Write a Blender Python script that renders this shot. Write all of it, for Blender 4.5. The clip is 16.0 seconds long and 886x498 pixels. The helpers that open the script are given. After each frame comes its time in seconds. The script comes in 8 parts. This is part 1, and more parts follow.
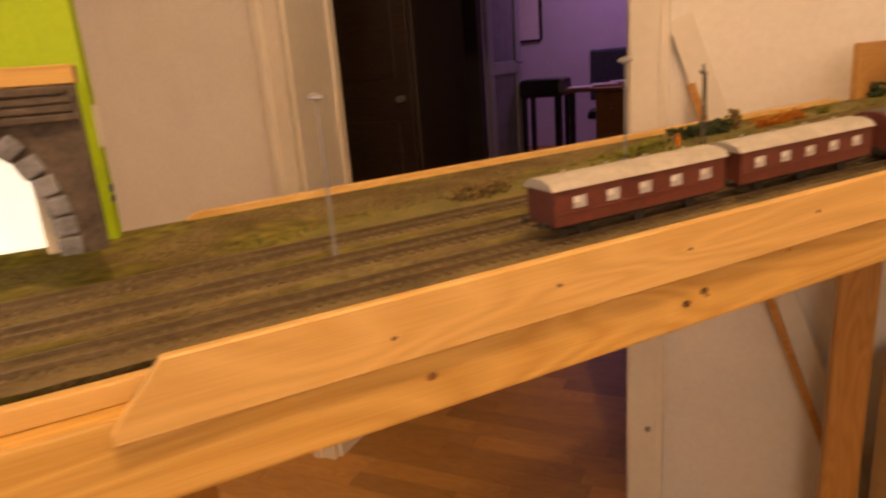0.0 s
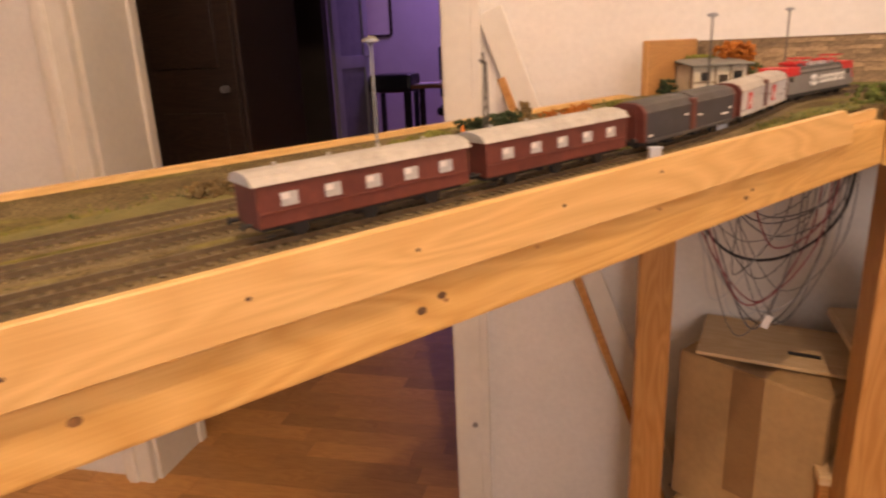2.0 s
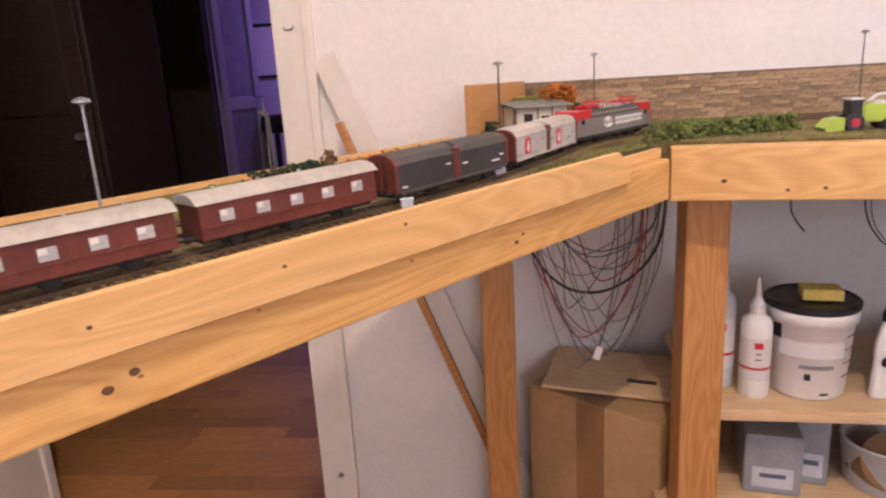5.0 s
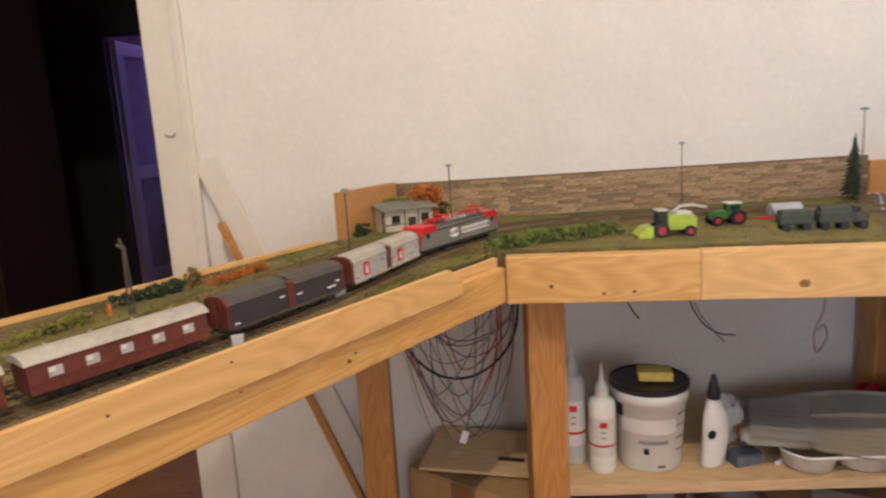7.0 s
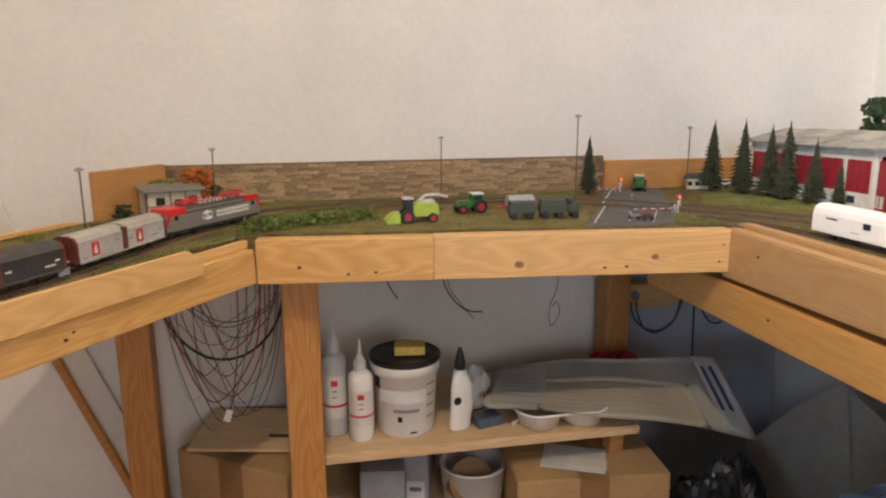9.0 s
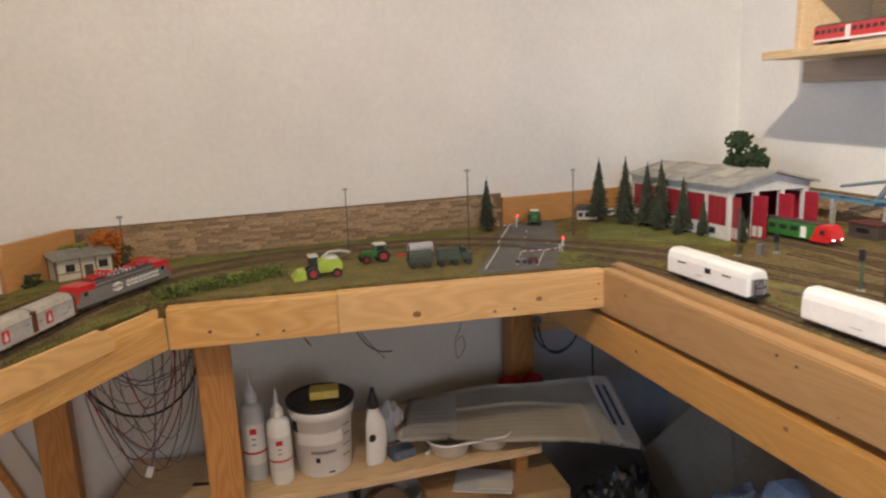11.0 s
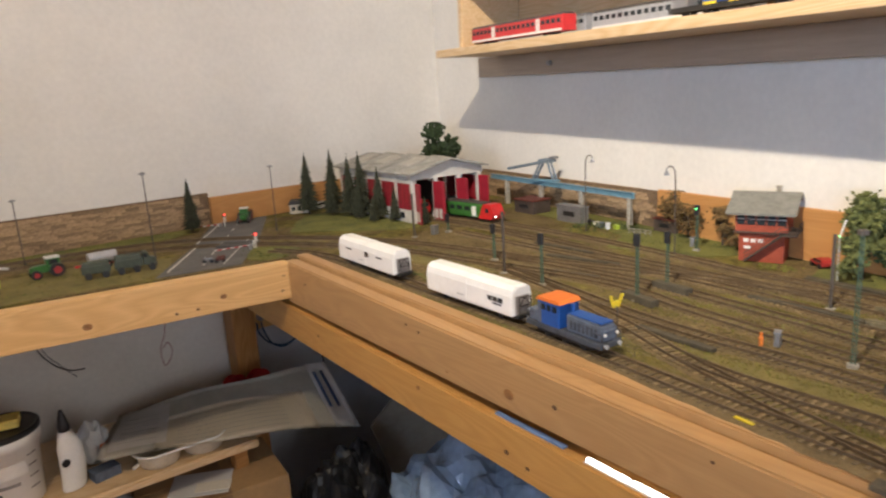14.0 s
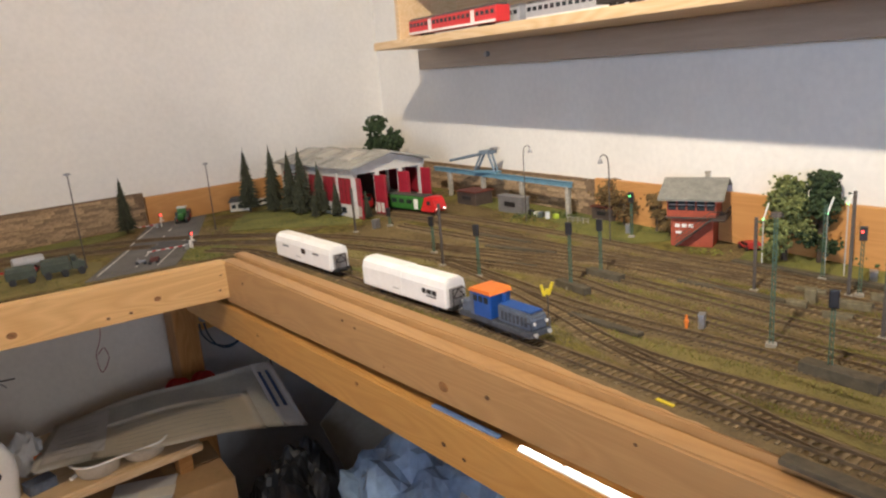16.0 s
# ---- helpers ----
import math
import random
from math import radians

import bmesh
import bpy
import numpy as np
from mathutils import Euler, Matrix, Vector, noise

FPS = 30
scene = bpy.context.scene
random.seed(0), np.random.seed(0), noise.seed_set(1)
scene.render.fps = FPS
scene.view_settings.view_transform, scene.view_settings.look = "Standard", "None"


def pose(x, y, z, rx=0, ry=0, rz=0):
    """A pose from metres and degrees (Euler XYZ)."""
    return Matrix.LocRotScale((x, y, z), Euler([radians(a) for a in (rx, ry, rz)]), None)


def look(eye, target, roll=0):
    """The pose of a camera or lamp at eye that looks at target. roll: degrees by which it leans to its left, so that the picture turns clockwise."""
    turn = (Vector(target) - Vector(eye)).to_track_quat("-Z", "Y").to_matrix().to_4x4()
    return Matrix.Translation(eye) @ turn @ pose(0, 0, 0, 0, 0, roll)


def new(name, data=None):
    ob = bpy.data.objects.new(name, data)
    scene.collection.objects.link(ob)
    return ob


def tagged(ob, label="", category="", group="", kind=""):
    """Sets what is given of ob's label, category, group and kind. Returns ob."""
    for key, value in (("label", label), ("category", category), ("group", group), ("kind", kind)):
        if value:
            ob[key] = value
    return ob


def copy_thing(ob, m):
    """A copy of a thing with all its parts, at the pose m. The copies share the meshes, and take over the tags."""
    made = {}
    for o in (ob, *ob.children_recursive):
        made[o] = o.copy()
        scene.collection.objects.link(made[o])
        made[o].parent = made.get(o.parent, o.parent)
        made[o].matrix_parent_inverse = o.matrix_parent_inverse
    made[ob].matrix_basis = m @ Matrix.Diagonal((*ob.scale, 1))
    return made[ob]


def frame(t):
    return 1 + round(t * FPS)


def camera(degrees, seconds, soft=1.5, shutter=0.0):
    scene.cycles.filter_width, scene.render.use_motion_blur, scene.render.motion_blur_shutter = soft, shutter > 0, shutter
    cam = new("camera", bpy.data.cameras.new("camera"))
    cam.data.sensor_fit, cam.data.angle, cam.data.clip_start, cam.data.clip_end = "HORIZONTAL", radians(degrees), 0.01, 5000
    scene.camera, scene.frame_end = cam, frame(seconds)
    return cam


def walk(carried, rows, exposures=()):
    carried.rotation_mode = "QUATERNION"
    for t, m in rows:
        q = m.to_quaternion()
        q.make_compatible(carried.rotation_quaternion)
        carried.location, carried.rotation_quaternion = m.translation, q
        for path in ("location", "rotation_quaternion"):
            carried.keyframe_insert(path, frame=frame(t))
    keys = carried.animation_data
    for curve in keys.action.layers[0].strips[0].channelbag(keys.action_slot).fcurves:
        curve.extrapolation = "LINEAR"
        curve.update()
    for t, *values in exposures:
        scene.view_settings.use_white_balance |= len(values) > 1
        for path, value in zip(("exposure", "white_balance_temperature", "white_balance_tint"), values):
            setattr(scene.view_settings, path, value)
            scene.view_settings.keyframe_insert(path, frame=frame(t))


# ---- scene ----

# camera and walk
cam = camera(67.4, 16.0, soft=2.2, shutter=0.5)
PATH = [
    (0, (0.076, 0.024, 1.103), (-0.76, 1.757, 0.558), -4.4),
    (0.5, (0.122, 0.058, 1.107), (-0.558, 1.867, 0.595), -3.4),
    (1, (0.135, 0.079, 1.092), (-0.455, 1.91, 0.543), -2.8),
    (1.5, (0.123, 0.092, 1.093), (-0.424, 1.937, 0.55), -2.3),
    (2, (0.143, 0.111, 1.085), (-0.307, 1.971, 0.505), -2.5),
    (2.5, (0.207, 0.124, 1.106), (-0.1, 2.029, 0.579), -3.0),
    (3, (0.229, 0.133, 1.113), (-0.047, 2.051, 0.616), -3.0),
    (3.2, (0.224, 0.129, 1.116), (-0.08, 2.046, 0.634), -3.1),
    (5.3, (0.285, 0.149, 1.091), (0.135, 2.081, 0.596), -3.3),
    (5.5, (0.294, 0.137, 1.097), (0.185, 2.078, 0.625), -3.2),
    (6, (0.322, 0.113, 1.126), (0.259, 2.073, 0.73), -2.8),
    (6.5, (0.344, 0.095, 1.155), (0.3, 2.061, 0.79), -2.8),
    (7, (0.378, 0.084, 1.174), (0.399, 2.054, 0.828), -3.5),
    (7.5, (0.412, 0.051, 1.167), (0.611, 2.006, 0.793), -2.9),
    (8, (0.458, 0.014, 1.17), (0.847, 1.935, 0.768), -1.1),
    (8.5, (0.473, 0.001, 1.174), (0.903, 1.914, 0.781), -0.7),
    (9, (0.496, 0.003, 1.176), (0.998, 1.897, 0.776), -0.3),
    (9.2, (0.502, 0.004, 1.179), (1.016, 1.897, 0.789), -0.9),
    (11.3, (0.538, -0.112, 1.285), (1.27, 1.71, 0.907), -1.5),
    (11.5, (0.547, -0.13, 1.291), (1.299, 1.688, 0.929), -0.7),
    (12, (0.565, -0.163, 1.292), (1.435, 1.595, 0.901), -0.9),
    (12.5, (0.595, -0.169, 1.283), (1.557, 1.535, 0.869), -2.2),
    (13, (0.615, -0.175, 1.283), (1.639, 1.488, 0.85), -3.0),
    (13.5, (0.646, -0.196, 1.273), (1.761, 1.407, 0.843), -3.2),
    (14, (0.67, -0.225, 1.271), (1.897, 1.291, 0.828), -3.7),
    (14.5, (0.678, -0.234, 1.276), (1.946, 1.244, 0.822), -3.8),
    (15, (0.684, -0.234, 1.27), (1.973, 1.221, 0.802), -3.1),
    (15.5, (0.687, -0.238, 1.269), (1.985, 1.21, 0.804), -4.1),
    (16, (0.695, -0.242, 1.268), (2.014, 1.185, 0.796), -4.6),
]
EXPOSURES = [
    (0.0, 0.04, 13500, 29), (0.8, 0.38, 11800, 27), (1.5, 0.48, 9800, 27), (2.2, 0.46, 8000, 27), (3.2, 0.44, 6700, 27),
    (5.5, 0.58, 6100, 20), (6.5, 0.34, 6200, 12), (9.0, 0.04, 6350, 8), (12.0, -0.28, 6500, 9), (16.0, -0.24, 6500, 9),
]
walk(cam, [(t, look(eye, target, roll)) for t, eye, target, roll in PATH], EXPOSURES)

# ---- light ----
world = bpy.data.worlds.new("dusk")
world.use_nodes = True
scene.world = world
world.node_tree.nodes["Background"].inputs[0].default_value = (0.10, 0.13, 0.22, 1)
world.node_tree.nodes["Background"].inputs[1].default_value = 0.3


def lamp(name, kind, at, target, power, colour, size=0.2, size_y=None):
    data = bpy.data.lights.new(name, kind)
    data.energy, data.color = power, colour
    if kind == "AREA":
        data.shape = "RECTANGLE"
        data.size, data.size_y = size, size_y or size
    elif kind == "POINT":
        data.shadow_soft_size = size
    ob = new(name, data)
    ob.matrix_world = look(at, target)
    return ob


# a warm bulb under the ceiling, the lit room past the hall; the others are added fills
bulb = lamp("ceiling_bulb", "POINT", (0.37, -0.10, 2.38), (0.4, 0, 0), 37, (1.0, 0.81, 0.585), 0.02)
# spot added at the bulb's place to brighten the east wall
spot = lamp("east_wall_fill_spot", "SPOT", (0.37, -0.10, 2.37), (1.85, 0.38, 1.48), 188, (1.0, 0.88, 0.71), 0.02)
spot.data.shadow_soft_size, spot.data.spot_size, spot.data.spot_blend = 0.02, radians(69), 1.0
# cool fill added from the west, no source in view
west_fill = lamp("cool_west_fill", "AREA", (-2.42, -1.67, 1.59), (1.8, 0.20, 2.25), 24, (0.52, 0.68, 1.0), 1.0, 1.0)
west_fill.data.spread = radians(58)
# fill added from the south to lift the left arm and under the deck
lamp("cool_south_fill", "AREA", (0.9, -2.50, 1.45), (1.15, 1.3, 0.70), 27, (0.93, 0.94, 1.0), 1.0)
lamp("far_room_light", "AREA", (-1.3, 6.9, 2.44), (-1.35, 6.9, 0.5), 17, (0.46, 0.30, 1.0), 0.9)

# ---- materials ----
MATS = {}


def material(name, colour, rough=0.6, metal=0.0, vary=0.15, scale=20.0, bump=0.0, fine=200.0, dark=None, stretch=None, spread=(0.35, 0.65), emit=0.0, random_tint=0.0, alpha=None, spec=0.5):
    """A surface with large blotches and fine grain."""
    if name in MATS:
        return MATS[name]
    m = bpy.data.materials.new(name)
    m.use_nodes = True
    nt = m.node_tree
    n, link = nt.nodes, nt.links.new
    bsdf = n["Principled BSDF"]
    bsdf.inputs["Roughness"].default_value = rough
    bsdf.inputs["Metallic"].default_value = metal
    bsdf.inputs["Specular IOR Level"].default_value = spec
    c = Vector(colour)
    low = Vector(dark) if dark else c * (1 - vary * 1.6)
    high = c if dark else c * (1 + vary * 0.6)
    co = n.new("ShaderNodeTexCoord")
    mp = n.new("ShaderNodeMapping")
    if stretch:
        mp.inputs["Scale"].default_value = stretch
    link(co.outputs["Object"], mp.inputs["Vector"])
    a = n.new("ShaderNodeTexNoise")
    a.inputs["Scale"].default_value, a.inputs["Detail"].default_value, a.inputs["Roughness"].default_value = scale, 5, 0.6
    link(mp.outputs["Vector"], a.inputs["Vector"])
    b = n.new("ShaderNodeTexNoise")
    b.inputs["Scale"].default_value, b.inputs["Detail"].default_value = fine, 3
    link(mp.outputs["Vector"], b.inputs["Vector"])
    mx = n.new("ShaderNodeMix")
    mx.inputs["Factor"].default_value = 0.35
    link(a.outputs["Fac"], mx.inputs[2])
    link(b.outputs["Fac"], mx.inputs[3])
    ramp = n.new("ShaderNodeValToRGB")
    ramp.color_ramp.elements[0].position, ramp.color_ramp.elements[1].position = spread
    ramp.color_ramp.elements[0].color, ramp.color_ramp.elements[1].color = (*low, 1), (*high, 1)
    link(mx.outputs[0], ramp.inputs["Fac"])
    out = ramp.outputs["Color"]
    if random_tint:
        info = n.new("ShaderNodeObjectInfo")
        hsv = n.new("ShaderNodeHueSaturation")
        mr = n.new("ShaderNodeMapRange")
        mr.inputs["To Min"].default_value, mr.inputs["To Max"].default_value = 1 - random_tint, 1 + random_tint
        link(info.outputs["Random"], mr.inputs["Value"])
        link(mr.outputs["Result"], hsv.inputs["Value"])
        link(out, hsv.inputs["Color"])
        out = hsv.outputs["Color"]
    link(out, bsdf.inputs["Base Color"])
    if bump:
        bp = n.new("ShaderNodeBump")
        bp.inputs["Strength"].default_value, bp.inputs["Distance"].default_value = bump, 0.002
        link(mx.outputs[0], bp.inputs["Height"])
        link(bp.outputs["Normal"], bsdf.inputs["Normal"])
    if emit:
        bsdf.inputs["Emission Color"].default_value = (*colour, 1)
        bsdf.inputs["Emission Strength"].default_value = emit
    if alpha is not None:
        bsdf.inputs["Transmission Weight"].default_value = alpha
    MATS[name] = m
    return m


def pine(name, light, dark, knots=True):
    """Planed softwood, grain along the local x axis."""
    if name in MATS:
        return MATS[name]
    m = bpy.data.materials.new(name)
    m.use_nodes = True
    nt = m.node_tree
    n, link = nt.nodes, nt.links.new
    bsdf = n["Principled BSDF"]
    bsdf.inputs["Roughness"].default_value = 0.48
    co = n.new("ShaderNodeTexCoord")
    mp = n.new("ShaderNodeMapping")
    mp.inputs["Scale"].default_value = (1.6, 14, 14)
    link(co.outputs["Object"], mp.inputs["Vector"])
    warp = n.new("ShaderNodeTexNoise")
    warp.inputs["Scale"].default_value, warp.inputs["Detail"].default_value, warp.inputs["Distortion"].default_value = 1.3, 2, 0.6
    link(mp.outputs["Vector"], warp.inputs["Vector"])
    mul = n.new("ShaderNodeMath")
    mul.operation = "MULTIPLY"
    mul.inputs[1].default_value = 15.0
    link(warp.outputs["Fac"], mul.inputs[0])
    fr = n.new("ShaderNodeMath")
    fr.operation = "PINGPONG"
    fr.inputs[1].default_value = 0.5
    link(mul.outputs[0], fr.inputs[0])
    fib = n.new("ShaderNodeTexNoise")
    fib.inputs["Scale"].default_value, fib.inputs["Detail"].default_value = 14, 4
    mp2 = n.new("ShaderNodeMapping")
    mp2.inputs["Scale"].default_value = (1.2, 40, 40)
    link(co.outputs["Object"], mp2.inputs["Vector"])
    link(mp2.outputs["Vector"], fib.inputs["Vector"])
    add = n.new("ShaderNodeMath")
    add.operation = "MULTIPLY_ADD"
    add.inputs[1].default_value = 0.9
    link(fr.outputs[0], add.inputs[0])
    sc = n.new("ShaderNodeMath")
    sc.operation = "MULTIPLY"
    sc.inputs[1].default_value = 0.75
    link(fib.outputs["Fac"], sc.inputs[0])
    link(sc.outputs[0], add.inputs[2])
    ramp = n.new("ShaderNodeValToRGB")
    ramp.color_ramp.elements[0].position, ramp.color_ramp.elements[1].position = 0.25, 0.85
    ramp.color_ramp.elements[0].color, ramp.color_ramp.elements[1].color = (*light, 1), (*dark, 1)
    link(add.outputs[0], ramp.inputs["Fac"])
    link(ramp.outputs["Color"], bsdf.inputs["Base Color"])
    bp = n.new("ShaderNodeBump")
    bp.inputs["Strength"].default_value, bp.inputs["Distance"].default_value = 0.15, 0.001
    link(add.outputs[0], bp.inputs["Height"])
    link(bp.outputs["Normal"], bsdf.inputs["Normal"])
    MATS[name] = m
    return m


PINE = pine("pine_beam", (0.71, 0.43, 0.155), (0.56, 0.305, 0.09))
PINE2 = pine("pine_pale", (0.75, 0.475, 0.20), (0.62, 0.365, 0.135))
# right arm's pine, its shade put in as a darker colour
SHADEPINE = pine("pine_shaded", (0.50, 0.295, 0.125), (0.43, 0.245, 0.10))
LOWPINE = pine("pine_orange", (0.60, 0.33, 0.10), (0.52, 0.27, 0.075))
POSTWOOD = pine("pine_aged", (0.54, 0.27, 0.09), (0.40, 0.175, 0.045))
SHELFWOOD = pine("pine_shelf", (0.70, 0.52, 0.32), (0.58, 0.39, 0.20))
PLASTER = material("plaster_white", (0.78, 0.75, 0.70), 0.9, vary=0.06, scale=3, fine=90, bump=0.8)
DOORPAINT = material("gloss_white_paint", (0.74, 0.70, 0.62), 0.4, vary=0.05, scale=6, fine=60, bump=0.05)
CEIL = material("ceiling_white", (0.75, 0.73, 0.70), 0.9, vary=0.04, scale=3)
LAMINATE = pine("floor_wood", (0.52, 0.25, 0.085), (0.36, 0.15, 0.045))
EARTH = material("ballast_earth", (0.22, 0.155, 0.07), 0.95, vary=0.4, scale=24, fine=420, bump=1.0, dark=(0.06, 0.042, 0.02), spread=(0.3, 0.68))
GRASS = material("flock_grass", (0.22, 0.21, 0.045), 0.95, scale=16, fine=350, bump=1.0, dark=(0.05, 0.06, 0.014), spread=(0.3, 0.7))
DRYGRASS = material("flock_dry", (0.24, 0.19, 0.06), 0.95, scale=18, fine=350, bump=1.0, dark=(0.085, 0.075, 0.02), spread=(0.3, 0.7))
ASPHALT = material("model_asphalt", (0.13, 0.125, 0.12), 0.9, vary=0.25, scale=18, fine=300, bump=0.3)
ROADWHITE = material("road_marking", (0.62, 0.60, 0.56), 0.8, vary=0.2, scale=60)
SLEEPER = material("sleeper_brown", (0.21, 0.150, 0.078), 0.9, vary=0.3, scale=80, random_tint=0.35)
RAILM = material("rusty_rail", (0.17, 0.12, 0.07), 0.5, 0.4, vary=0.2, scale=60)
CARD = material("cardboard", (0.40, 0.25, 0.115), 0.85, vary=0.12, scale=7, fine=80, bump=0.1)
CARDGREY = material("cardboard_grey", (0.33, 0.30, 0.24), 0.85, vary=0.15, scale=6, fine=60)
TAPE = material("packing_tape", (0.24, 0.135, 0.06), 0.35, vary=0.1, scale=12)
PLASTICW = material("white_plastic", (0.82, 0.81, 0.78), 0.4, vary=0.05, scale=20)
LABELW = material("paper_label", (0.70, 0.68, 0.65), 0.6, vary=0.06, scale=30)
CLEARP = material("cloudy_plastic", (0.55, 0.56, 0.56), 0.35, vary=0.08, scale=20)
BLACKP = material("black_plastic", (0.018, 0.018, 0.02), 0.4, vary=0.2, scale=30)
SPONGE = material("yellow_sponge", (0.90, 0.68, 0.17), 0.95, vary=0.15, scale=120, bump=0.8, fine=500)
PAPER = material("old_newspaper", (0.66, 0.63, 0.55), 0.85, vary=0.1, scale=14, fine=160)
PAPERW = material("white_paper", (0.80, 0.76, 0.72), 0.85, vary=0.05, scale=10)
INK = material("printed_grey", (0.28, 0.26, 0.25), 0.8, vary=0.2, scale=40)
REDP = material("red_paint", (0.60, 0.02, 0.022), 0.4, vary=0.15, scale=50)
REDSIGN = material("red_print", (0.55, 0.03, 0.03), 0.6, vary=0.1, scale=50)
GREYLOCO = material("loco_grey", (0.20, 0.19, 0.175), 0.5, vary=0.1, scale=40)
DARKROOF = material("dark_roof", (0.075, 0.068, 0.062), 0.7, vary=0.2, scale=40)
WAGONGREY = material("wagon_grey", (0.46, 0.45, 0.44), 0.55, vary=0.18, scale=35)
ROOFGREY = material("wagon_roof", (0.42, 0.39, 0.34), 0.7, vary=0.15, scale=30)
OXIDE = material("oxide_brown", (0.13, 0.028, 0.018), 0.6, vary=0.2, scale=40)
DARKWAGON = material("dark_wagon", (0.035, 0.036, 0.042), 0.55, vary=0.2, scale=40)
FRAMEBLK = material("underframe", (0.022, 0.02, 0.018), 0.75, vary=0.3, scale=60)
WAGONWHITE = material("wagon_white", (0.86, 0.85, 0.82), 0.5, vary=0.05, scale=30)
BLUEP = material("blue_paint", (0.014, 0.085, 0.34), 0.4, vary=0.12, scale=40)
BLUEGREY = material("dusty_blue", (0.105, 0.13, 0.18), 0.6, vary=0.2, scale=50)
ORANGEP = material("orange_paint", (0.75, 0.19, 0.03), 0.55, vary=0.1, scale=40)
WINDOWD = material("dark_window", (0.03, 0.035, 0.04), 0.12, vary=0.1)
WINDOWL = material("pale_window", (0.42, 0.42, 0.42), 0.3, vary=0.1, scale=40)
STEEL = material("grey_metal", (0.32, 0.32, 0.33), 0.4, 0.6, vary=0.15, scale=50)
POLE = material("pole_dark", (0.10, 0.085, 0.075), 0.6, 0.2, vary=0.2, scale=60)
GREENMAST = material("mast_green", (0.07, 0.13, 0.09), 0.6, vary=0.2, scale=60)
LIME = material("lime_paint", (0.40, 0.52, 0.06), 0.4, vary=0.1, scale=60)
GREENP = material("green_paint", (0.04, 0.17, 0.03), 0.4, vary=0.15, scale=60)
OLIVE = material("olive_paint", (0.055, 0.07, 0.05), 0.6, vary=0.2, scale=60)
SILVER = material("silver_tank", (0.5, 0.5, 0.52), 0.35, 0.5, vary=0.1, scale=60)
CREAM = material("cream_wall", (0.66, 0.60, 0.48), 0.8, vary=0.1, scale=60)
TIMBER = material("dark_timber", (0.07, 0.05, 0.04), 0.8, vary=0.2, scale=60)
SLATE = material("grey_slate", (0.22, 0.215, 0.19), 0.85, vary=0.2, scale=40, bump=0.3)
BRICKRED = material("model_brick", (0.34, 0.068, 0.036), 0.85, vary=0.2, scale=90, fine=400, bump=0.4)
HALLRED = material("hall_red_panel", (0.32, 0.015, 0.03), 0.5, vary=0.15, scale=40)
HALLWHITE = material("hall_white", (0.60, 0.58, 0.54), 0.7, vary=0.12, scale=40)
HALLROOF = material("hall_roof", (0.34, 0.33, 0.30), 0.85, vary=0.25, scale=28, fine=160)
CRANEBLUE = material("crane_blue", (0.13, 0.27, 0.36), 0.6, vary=0.15, scale=50)
CONCRETE = material("model_concrete", (0.36, 0.33, 0.28), 0.9, vary=0.2, scale=50)
WOODBAND = pine("backdrop_board", (0.55, 0.28, 0.10), (0.47, 0.225, 0.075))
LEAFDARK = material("spruce_green", (0.040, 0.044, 0.022), 0.9, vary=0.4, scale=90, fine=500, bump=0.5)
LEAF = material("leaf_green", (0.10, 0.13, 0.035), 0.9, vary=0.45, scale=70, fine=400, bump=0.5)
LEAFD2 = material("leaf_deep_green", (0.035, 0.06, 0.02), 0.9, vary=0.45, scale=70, fine=400, bump=0.5)
LEAFT = material("leaf_mid_green", (0.16, 0.18, 0.055), 0.9, vary=0.45, scale=70, fine=400, bump=0.5)
LEAFY = material("leaf_yellow_green", (0.22, 0.22, 0.04), 0.9, vary=0.4, scale=70, fine=400, bump=0.5)
LEAFO = material("leaf_orange", (0.50, 0.15, 0.02), 0.9, vary=0.35, scale=70, fine=400, bump=0.5)
LEAFB = material("leaf_brown", (0.20, 0.125, 0.045), 0.9, vary=0.4, scale=70, fine=400, bump=0.5)
BARK = material("bark", (0.08, 0.055, 0.04), 0.95, vary=0.3, scale=90)
STONE_A = material("stone_paper_tan", (0.42, 0.285, 0.165), 0.85, vary=0.35, scale=45, fine=240, random_tint=0.35)
STONE_J = material("stone_paper_joint", (0.19, 0.125, 0.075), 0.9, vary=0.25, scale=60)
WIREG = material("grey_wire", (0.17, 0.165, 0.17), 0.5)
WIREB = material("black_wire", (0.016, 0.016, 0.018), 0.5)
WIRER = material("red_wire", (0.30, 0.06, 0.07), 0.5)
WIREBLUE = material("blue_wire", (0.03, 0.08, 0.14), 0.5)
TAPEBLUE = material("blue_masking", (0.16, 0.27, 0.52), 0.5, vary=0.2, scale=60)
BLUEFILM = material("blue_film", (0.36, 0.52, 0.74), 0.18, vary=0.2, scale=14, bump=0.6, fine=60)
BLUEFILM.node_tree.nodes["Principled BSDF"].inputs["Alpha"].default_value = 0.72
BAGBLACK = material("black_bag", (0.02, 0.022, 0.026), 0.42, vary=0.3, scale=20)
PALEBLUE = material("pale_blue_card", (0.54, 0.57, 0.61), 0.6, vary=0.1, scale=10)
DARKWOOD = pine("dark_furniture", (0.045, 0.026, 0.018), (0.022, 0.012, 0.008))
# the hall's lack of light is put into this wall colour
SHADEWALL = material("shade_dark_wall", (0.09, 0.075, 0.065), 0.9, vary=0.1, scale=3)
BLUEWALL = material("far_wall", (0.62, 0.60, 0.64), 0.9, vary=0.06, scale=3)
LEDM = material("led_strip", (0.90, 0.95, 1.0), 0.5, emit=8.0)
